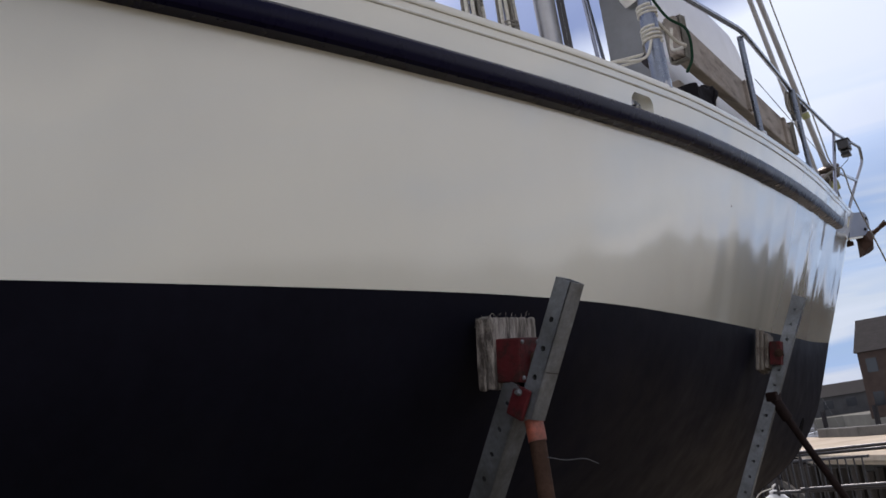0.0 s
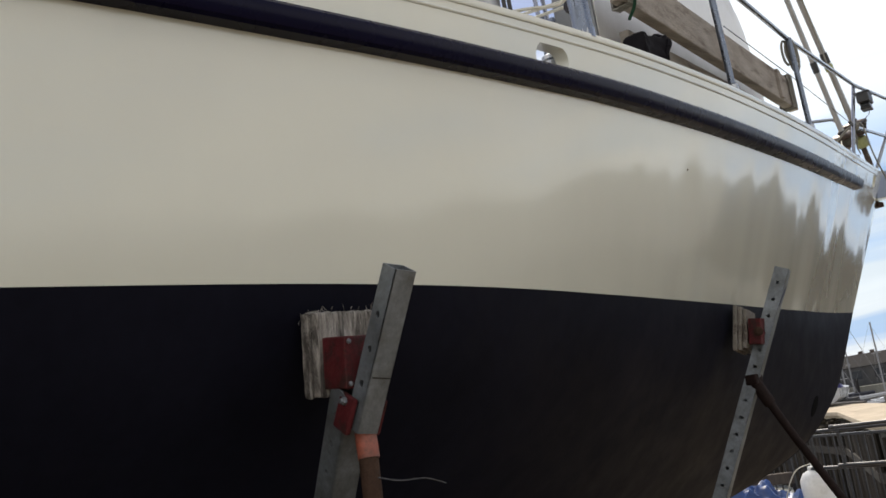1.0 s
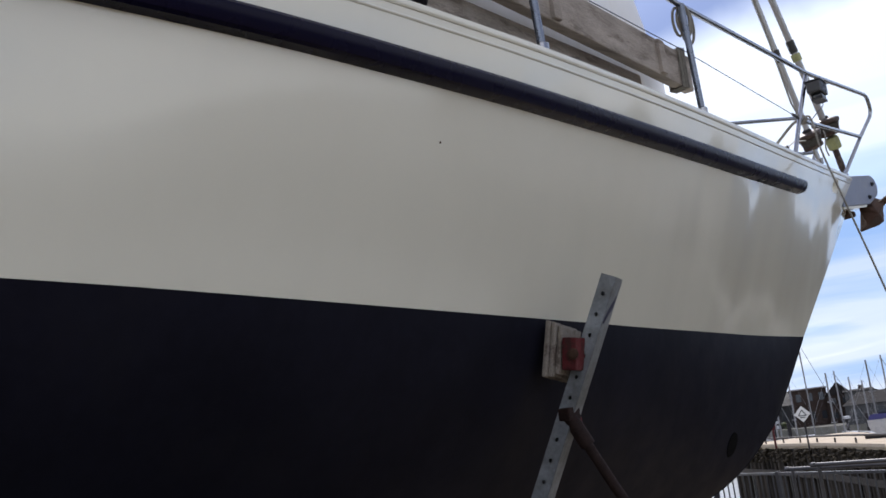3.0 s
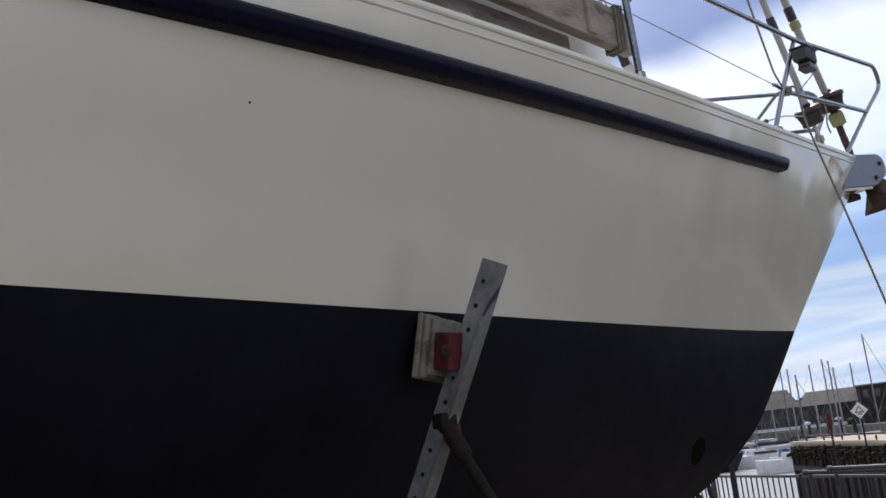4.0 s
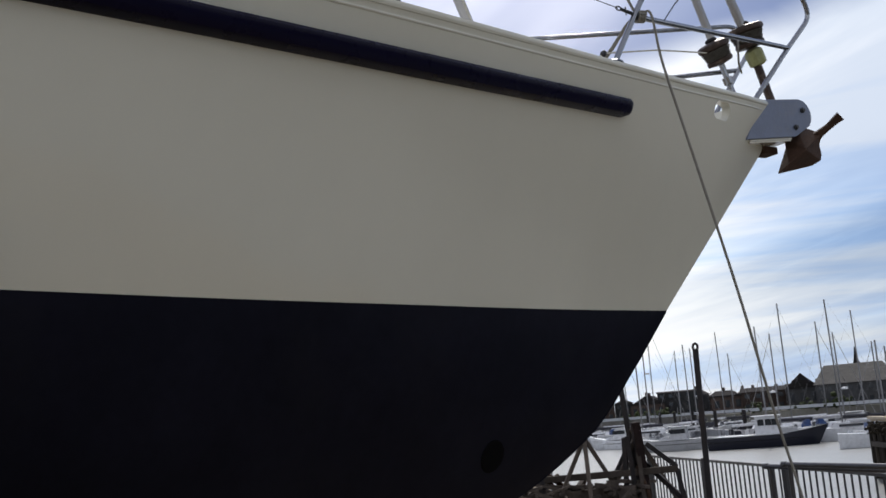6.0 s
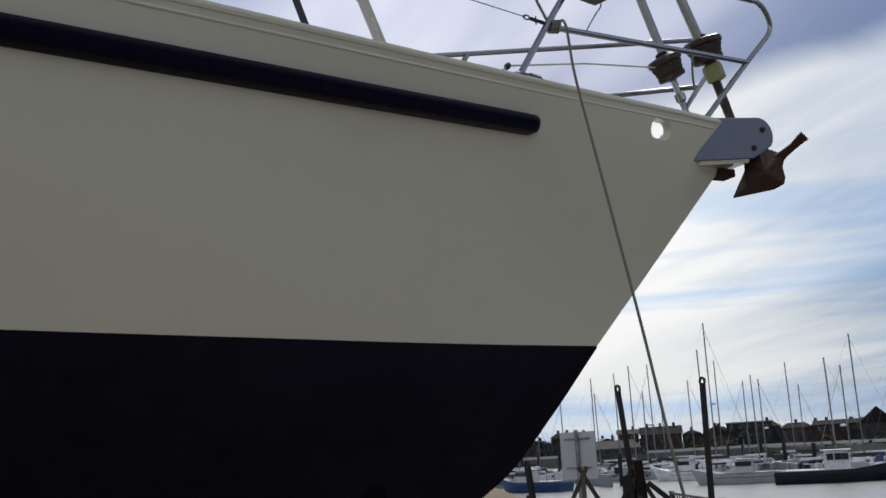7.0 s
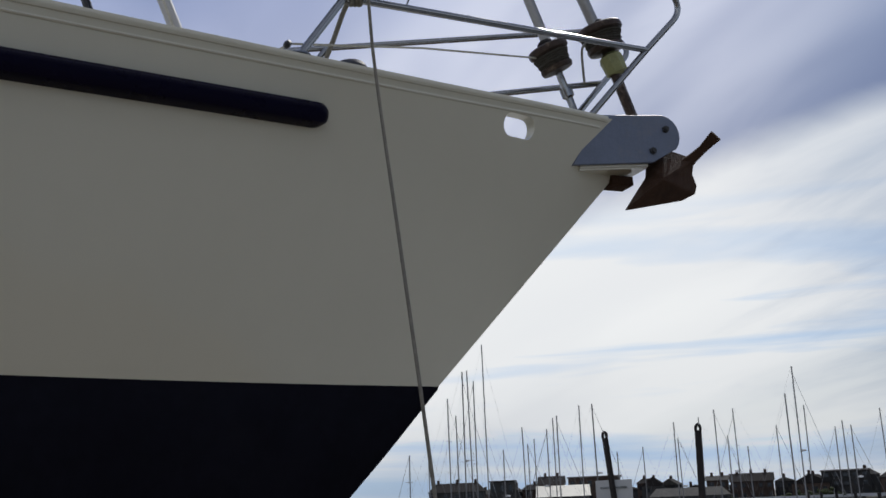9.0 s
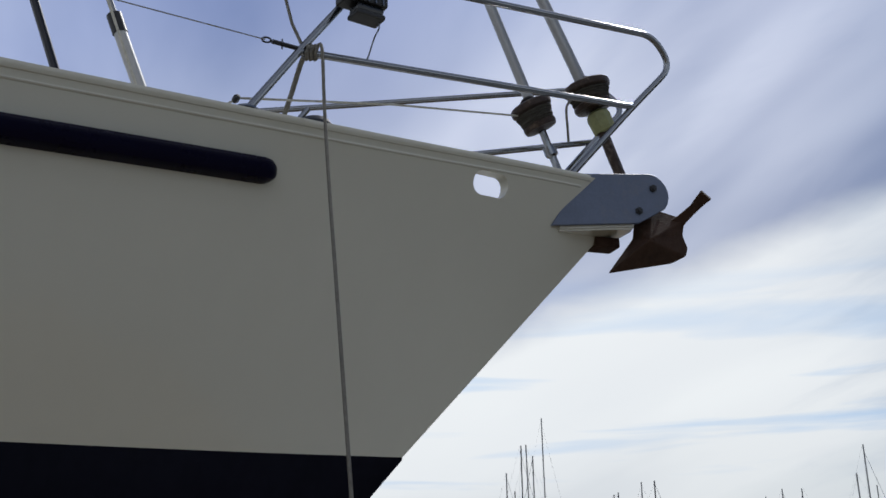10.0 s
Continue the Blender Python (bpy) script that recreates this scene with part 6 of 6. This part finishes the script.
motor_boat(-64.6, 69.6, SEA, 40, 9.8, M_NAVY, "fishing_boat", "navy and white fishing boat with a wheelhouse, afloat", 0.06, 1.75)
motor_boat(-67.7, 86.0, SEA, 205, 8.6, M_WHITE, "motor_cruiser", "white motor cruiser lying at the pontoon", 0.0)
motor_boat(-74.6, 67.4, SEA, 218, 7.4, M_WHITE, "motor_launch", "long white motor launch afloat", -0.12)
motor_boat(-89.5, 73.6, SEA, 210, 7.0, M_WHITE, "motor_cruiser", "white motor cruiser lying at the pontoon", 0.02)
motor_boat(-91.0, 54.4, SEA, 196, 8.8, M_TARP, "work_boat", "blue work boat with a white cabin", 0.12)


def day_boat(x, y, heading, L, dark):
    """A small open cabin boat."""
    m = pose(x, y, SEA, 0, 0, heading)
    th = thing("day_boat", ("dark" if dark else "white") + " small cabin boat moored at the pontoons", "boat", (x, y, SEA), "small boats")
    B, F = L * 0.36, 0.75
    part("hull", placed(hull_mesh(L, B, F, 0.5), m), M_NAVY if dark else M_WHITE, th, smooth=True)
    part("cabin", placed(cabin_mesh(-L * 0.05, L * 0.27, B * 0.7, B * 0.45, F * 0.9, F + 0.75, 0.5), m), M_WHITE, th)
    part("windscreen", placed(cabin_mesh(-L * 0.06, L * 0.08, B * 0.6, B * 0.55, F + 0.62, F + 1.15, 0.35), m), M_GLASS, th)
    part("canopy", placed(cabin_mesh(-L * 0.3, -L * 0.02, B * 0.66, B * 0.6, F * 0.9, F + 1.2, 0.15), m), M_NAVY if not dark else M_SHADEGREY, th)


random.seed(71)
for lo, hi, far, count in ((27.0, 37.0, 92.0, 9), (37.5, 44.0, 120.0, 6), (44.5, 57.0, 150.0, 13), (57.5, 71.0, 146.0, 12)):
    for q in range(count):
        bearing = radians(lo + (hi - lo) * (q + random.uniform(0.1, 0.9)) / count)
        d = far * random.uniform(0.93, 1.1)
        day_boat(4.0 - d * math.sin(bearing), -3.0 + d * math.cos(bearing), 46 + random.choice((0, 180)) + random.uniform(-25, 25), random.uniform(4.8, 7.0), q % 4 == 2)
speed = thing("speed_boat", "white speedboat with a blue cover ashore on the jetty", "boat", (-20.0, 37.0, 0.2))
msb = pose(-19.5, 37.0, 0.36, 0, 0, 108)
part("hull", placed(hull_mesh(3.4, 1.3, 0.40, 0.22, 0.12, 0.22), msb), M_WHITE, speed, smooth=True)
part("cover", placed(cabin_mesh(-1.4, 0.9, 1.15, 0.8, 0.36, 0.66, 0.7), msb), M_COVER, speed, "blue fabric cover")
part("windscreen", placed(cabin_mesh(-0.2, 0.6, 0.8, 0.6, 0.64, 0.82, 0.5), msb), M_GLASS, speed)
for bx, by in ((-19.5, 37.0),):
    tr = thing("boat_trailer", "plain trailer under the speedboat", "trailer", (bx, by, 0), "boat trailers")
    part("bed", new_box((bx - 0.5, by - 1.3, 0.0), (bx + 0.5, by + 1.3, 0.2), bevel=0.02), M_DARKIRON, tr)

# pontoons
for (x0, y0), (x1, y1) in (((-168, 62), (-104, 40)), ((-165, 92), (-88, 62)), ((-142, 122), (-76, 78)), ((-100, 136), (-64, 96)), ((-72, 122), (-28, 70))):
    pt = thing("pontoon", "long grey floating pontoon with finger berths", "pontoon", ((x0 + x1) / 2, (y0 + y1) / 2, SEA), "pontoons", "structure")
    part("walkway", beam((x0, y0, SEA + 0.3), (x1, y1, SEA + 0.3), 2.0, 0.45, roll=radians(90)), M_SHADEGREY, pt)
    for q in range(6):
        px, py = x0 + (x1 - x0) * q / 5, y0 + (y1 - y0) * q / 5
        part("guide_pile", tube([(px, py + 1.4, SEA - 1), (px, py + 1.4, SEA + 3.4)], 0.22, 8), M_DARKIRON, pt)


# ---------------------------------------------------------------- the far shore
def house(name, label, a, b, depth, base, eave, ridge, wall, roof, rows=1, cols=5, chimneys=0, win=True, cat="building", hip=0.0, gable=False):
    """A building whose front runs from a to b (plan), with a ridged or flat roof."""
    a, b = Vector((*a, 0)), Vector((*b, 0))
    if a.length > 120:
        eave, ridge = base + (eave - base) * 0.84, base + (ridge - base) * 0.84
    d = (b - a).normalized()
    L = (b - a).length
    n = Vector((-d.y, d.x, 0))
    if n.dot(a) < 0:
        n = -n
    m = Matrix((d, n, Vector((0, 0, 1)))).transposed().to_4x4()
    m.translation = (a.x, a.y, 0)
    th = thing(name, label, cat, (a.x, a.y, base))
    part("wall", placed(new_box((0, 0, base), (L, depth, eave)), m), wall, th)
    bm = bmesh.new()
    o = 0.3 if L > 2 else 0.004
    if gable:
        v = [bm.verts.new(m @ Vector(p)) for p in ((-o, -o, eave - 0.05), (L + o, -o, eave - 0.05), (L + o, depth + o, eave - 0.05), (-o, depth + o, eave - 0.05), (L / 2, -o, ridge), (L / 2, depth + o, ridge))]
        for f in ((0, 4, 5, 3), (1, 2, 5, 4), (0, 1, 4), (2, 3, 5), (3, 2, 1, 0)):
            bm.faces.new([v[i] for i in f])
    elif ridge > eave + 0.3:
        v = [bm.verts.new(m @ Vector(p)) for p in ((-o, -o, eave - 0.05), (L + o, -o, eave - 0.05), (L + o, depth + o, eave - 0.05), (-o, depth + o, eave - 0.05), (hip * L - o, depth / 2, ridge), (L + o - hip * L, depth / 2, ridge))]
        for f in ((0, 1, 5, 4), (2, 3, 4, 5), (0, 4, 3), (1, 2, 5), (3, 2, 1, 0)):
            bm.faces.new([v[i] for i in f])
    else:
        box(bm, (-o, -o, eave + 0.002), (L + o, depth + o, max(ridge, eave + 0.25)), m)
    rf = part("roof", bm, roof, th)
    for c in range(chimneys):
        x = L * (c + 0.5) / chimneys
        part("chimney", placed(new_box((x - 0.3, depth / 2 - 0.3, ridge - 0.6), (x + 0.3, depth / 2 + 0.3, ridge + 0.75)), m), M_BRICK, rf)
    if win:
        for r in range(rows):
            z = base + (eave - base) * (r + 0.35) / rows
            hgt = (eave - base) / rows * 0.42
            for c in range(cols):
                x = L * (c + 0.5) / cols
                part("window", placed(new_box((x - L / cols * 0.22, -0.06, z), (x + L / cols * 0.22, 0.05, z + hgt)), m), M_GLASS, th)
    return th


LAND = -1.2
shore = [(-420, -40), (-226, 76), (-206, 102), (-190, 118), (-172, 140), (-160, 152), (-140, 148), (-118, 148), (-100, 150), (-72, 130), (-54, 126), (-30, 92), (-20, 72), (60, 72), (400, 300), (-100, 900), (-900, 400)]
single("far_shore", extrude_poly(shore, SEA - 1, LAND), M_LAND, "low built-up far shore of the harbour", "land", kind="structure")
part_wall = single("far_quay", extrude_poly([(-227, 74), (-206, 100), (-190, 116), (-172, 138), (-159, 151), (-161, 154), (-175, 142), (-193, 120), (-209, 104), (-230, 78)], SEA - 1, LAND + 0.25), M_STONE, "dark far quay wall above the water", "quay", kind="structure")

COPING = [(-227.4, 74.0), (-206.6, 100.0), (-190.6, 116.0), (-172.6, 138.0), (-159.4, 151.4), (-140, 147.8), (-118, 147.8), (-100, 149.8)]
for (x0, y0), (x1, y1) in zip(COPING, COPING[1:]):
    part("coping", beam((x0, y0, LAND + 0.52), (x1, y1, LAND + 0.52), 0.5, 0.55), M_SIGN, part_wall, "pale parapet along the quay")

house("terrace", "long dark low terrace on the far shore", (-221, 83), (-216, 95), 9, LAND, 4.2, 6.6, M_GREYWALL, M_SLATE, 2, 5, 3, hip=0.15)
house("flat_block", "flat-roofed grey block on the far shore", (-215.6, 96), (-213, 101), 9, LAND, 6.4, 6.7, M_GREYWALL, M_SLATE, 2, 3)
house("brick_house", "dark brick house on the far shore", (-210.7, 106), (-207.9, 111), 8, LAND, 5.2, 7.4, M_BRICK, M_SLATE, 2, 3, 2)
house("brick_block", "wide dark brick block on the far shore", (-207.7, 112), (-201.6, 122), 10, LAND, 6.6, 7.0, M_BRICK, M_SLATE, 2, 6)
house("tin_shed", "low shed with a pale sunlit tin roof", (-197.4, 98.8), (-192.2, 108.6), 14, LAND, 1.9, 4.7, M_GREYWALL, M_TINROOF, 1, 5)
house("gabled_house", "gabled house on the far shore", (-199.3, 126), (-196.6, 130.2), 6, LAND, 3.6, 6.0, M_GREYWALL, M_SLATE, 2, 2, gable=True)
house("boat_shed", "long grey boat shed on the far quay", (-185.7, 119.4), (-176.5, 132.8), 10, LAND, 0.8, 2.8, M_GREYWALL, M_TILEROOF, 1, 8, hip=0.1)
house("row_houses", "row of dark houses with chimneys", (-188.3, 142), (-182.7, 149.2), 8, LAND, 3.8, 5.9, M_BRICK, M_SLATE, 2, 5, 3)
house("low_house", "low brown house on the far quay", (-176.5, 148.8), (-171.6, 154.6), 8, LAND, 2.6, 5.0, M_BRICK, M_SLATE, 1, 4, 1, gable=True)
house("modern_block", "dark modern flat-roofed block", (-176.5, 157), (-169.7, 164), 10, LAND, 5.4, 5.8, M_GREYWALL, M_SLATE, 3, 5)
house("open_arcade", "roofless dark brick arcade by the quay", (-157.5, 155), (-149.7, 162.6), 5, LAND, 3.0, 3.3, M_BRICK, M_SLATE, 1, 5)
house("brown_building", "low brown brick building", (-148.1, 154.3), (-141.7, 160.1), 8, LAND, 3.6, 4.6, M_BRICK, M_SLATE, 2, 4)
house("warehouse", "gabled stone warehouse with a slate roof", (-135.4, 153.2), (-131.0, 157), 16, LAND, 3.5, 6.9, M_GREYWALL, M_SLATE, 1, 3, gable=True)
house("warehouse", "long stone warehouse with a grey ridged roof", (-124.8, 148.9), (-114.0, 157.2), 18, LAND, 3.8, 8.0, M_GREYWALL, M_TILEROOF, 2, 8, hip=0.14)
house("warehouse", "long stone warehouse with a grey ridged roof", (-112.6, 155.2), (-103.0, 161.5), 16, LAND, 3.7, 6.8, M_GREYWALL, M_TILEROOF, 1, 6, hip=0.12)
house("brick_warehouse", "dark brick warehouse block", (-99.5, 154.3), (-94.8, 157.6), 12, LAND, 6.4, 6.8, M_BRICK, M_SLATE, 2, 3)
house("gabled_house", "dark gabled house beyond the boats", (-94.0, 155.9), (-90.6, 158.0), 8, LAND, 4.6, 7.2, M_BRICK, M_SLATE, 2, 2, gable=True)
house("flat_block", "dark flat-roofed block beyond the boats", (-88.9, 153.1), (-85.1, 155.3), 9, LAND, 4.8, 5.2, M_GREYWALL, M_SLATE, 2, 3)
house("long_shed", "long grey industrial shed with a shallow roof", (-76.6, 131.4), (-49.0, 138.0), 16, LAND, 2.1, 4.2, M_GREYWALL, M_SLATE, 1, 9)
house("red_brick_building", "tall red brick gabled building beyond the jetty", (-37.2, 93.3), (-24.0, 97.0), 16, LAND, 5.4, 9.0, M_BRICK, M_SLATE, 2, 6, 2)
spire = thing("church_spire", "distant dark church spire", "church", (-155.5, 200.5, LAND))
part("tower", new_box((-156.0, 200.0, LAND), (-155.0, 201.0, 8.0)), M_SLATE, spire)
part("spire", lathe([(0.65, 8.0), (0.4, 9.4), (0.08, 11.6)], pose(-155.5, 200.5, 0), 8), M_SLATE, spire)

# small roofs of the town behind the quays
random.seed(57)
town = [(-243, 98), (-226, 122), (-206, 142), (-190, 162), (-165, 178), (-140, 181), (-112, 183), (-84, 176)]
for (x0, y0), (x1, y1) in zip(town, town[1:]):
    n = 5
    for q in range(n):
        ax, ay = x0 + (x1 - x0) * q / n, y0 + (y1 - y0) * q / n
        f = random.uniform(0.7, 1.05) / n
        bx, by = ax + (x1 - x0) * f, ay + (y1 - y0) * f
        eave = random.uniform(2.4, 4.6)
        house("town_house", "small dark-roofed house in the town behind the quay", (ax, ay), (bx, by), random.uniform(6, 9), LAND, eave, eave + random.uniform(0.9, 2.0), M_BRICK if q % 2 else M_GREYWALL, M_TILEROOF if q % 3 == 1 else M_SLATE, 2, 2, random.choice((1, 1, 2)), hip=random.choice((0, 0.2)), gable=q % 2 == 0)

# scrub on the far shore
random.seed(21)
bm = bmesh.new()
for cx, cy in ((-170, 144), (-166, 148), (-128, 150), (-120, 149), (-140, 150), (-196, 112), (-213, 92), (-218, 86), (-104, 152), (-181, 132)):
    for _ in range(26):
        r = random.uniform(0.25, 0.7)
        g = bmesh.ops.create_icosphere(bm, subdivisions=1, radius=r)
        o = Vector((cx + random.gauss(0, 2.0), cy + random.gauss(0, 1.6), LAND + abs(random.gauss(0.6, 0.7))))
        for v in g["verts"]:
            v.co = o + Vector((v.co.x * random.uniform(0.6, 1.3), v.co.y * random.uniform(0.6, 1.3), v.co.z * random.uniform(0.6, 1.2)))
single("scrub", bm, M_LEAF, "dark green scrub along the far quay", "bush", kind="stuff")

# crowded gear on the far decks, too small to tell apart
random.seed(33)
pale, dark = bmesh.new(), bmesh.new()
for x, y, h in YACHTS:
    for q in range(44):
        o = Vector((x + random.uniform(-5, 5), y + random.uniform(-5, 5), 0))
        if (o - Vector((4, -4, 0))).length < 104:
            continue
        sx, sy = random.choice((0.05, 0.07, 0.1, 0.16, 0.24)), random.choice((0.05, 0.07, 0.1, 0.16, 0.5))
        low = SEA + random.uniform(0.3, 1.0)
        box(dark if q % 3 == 0 else pale, (-sx, -sy, low), (sx, sy, low + random.uniform(0.12, 0.8)), Matrix.Translation(o) @ Matrix.Rotation(random.uniform(0, 3.1), 4, "Z"))
single("deck_clutter", pale, M_CLUTTER, "pale clutter of cabins and gear along the pontoons", "clutter", kind="stuff")
single("deck_gear", dark, M_NAVY, "dark covers and gear along the pontoons", "clutter", kind="stuff")

# ---------------------------------------------------------------- unseen buildings, added to shape what the hull's gloss mirrors
house("mirrored_shed", "unseen pale shed added for the hull's gloss to mirror", (26.0, -14.0), (33.0, -44.0), 12, GROUND, 2.6, 3.6, M_TAN, M_SLATE, 1, 6, win=False)
# added out of view: makes the dark skyline reflected at the bow
house("mirrored_block", "unseen low dark block added for the bow's gloss to mirror", (-5.0, 20.4), (1.9, 20.4), 3.0, -0.02, 2.35, 2.6, M_BRICK, M_SLATE, 1, 5)
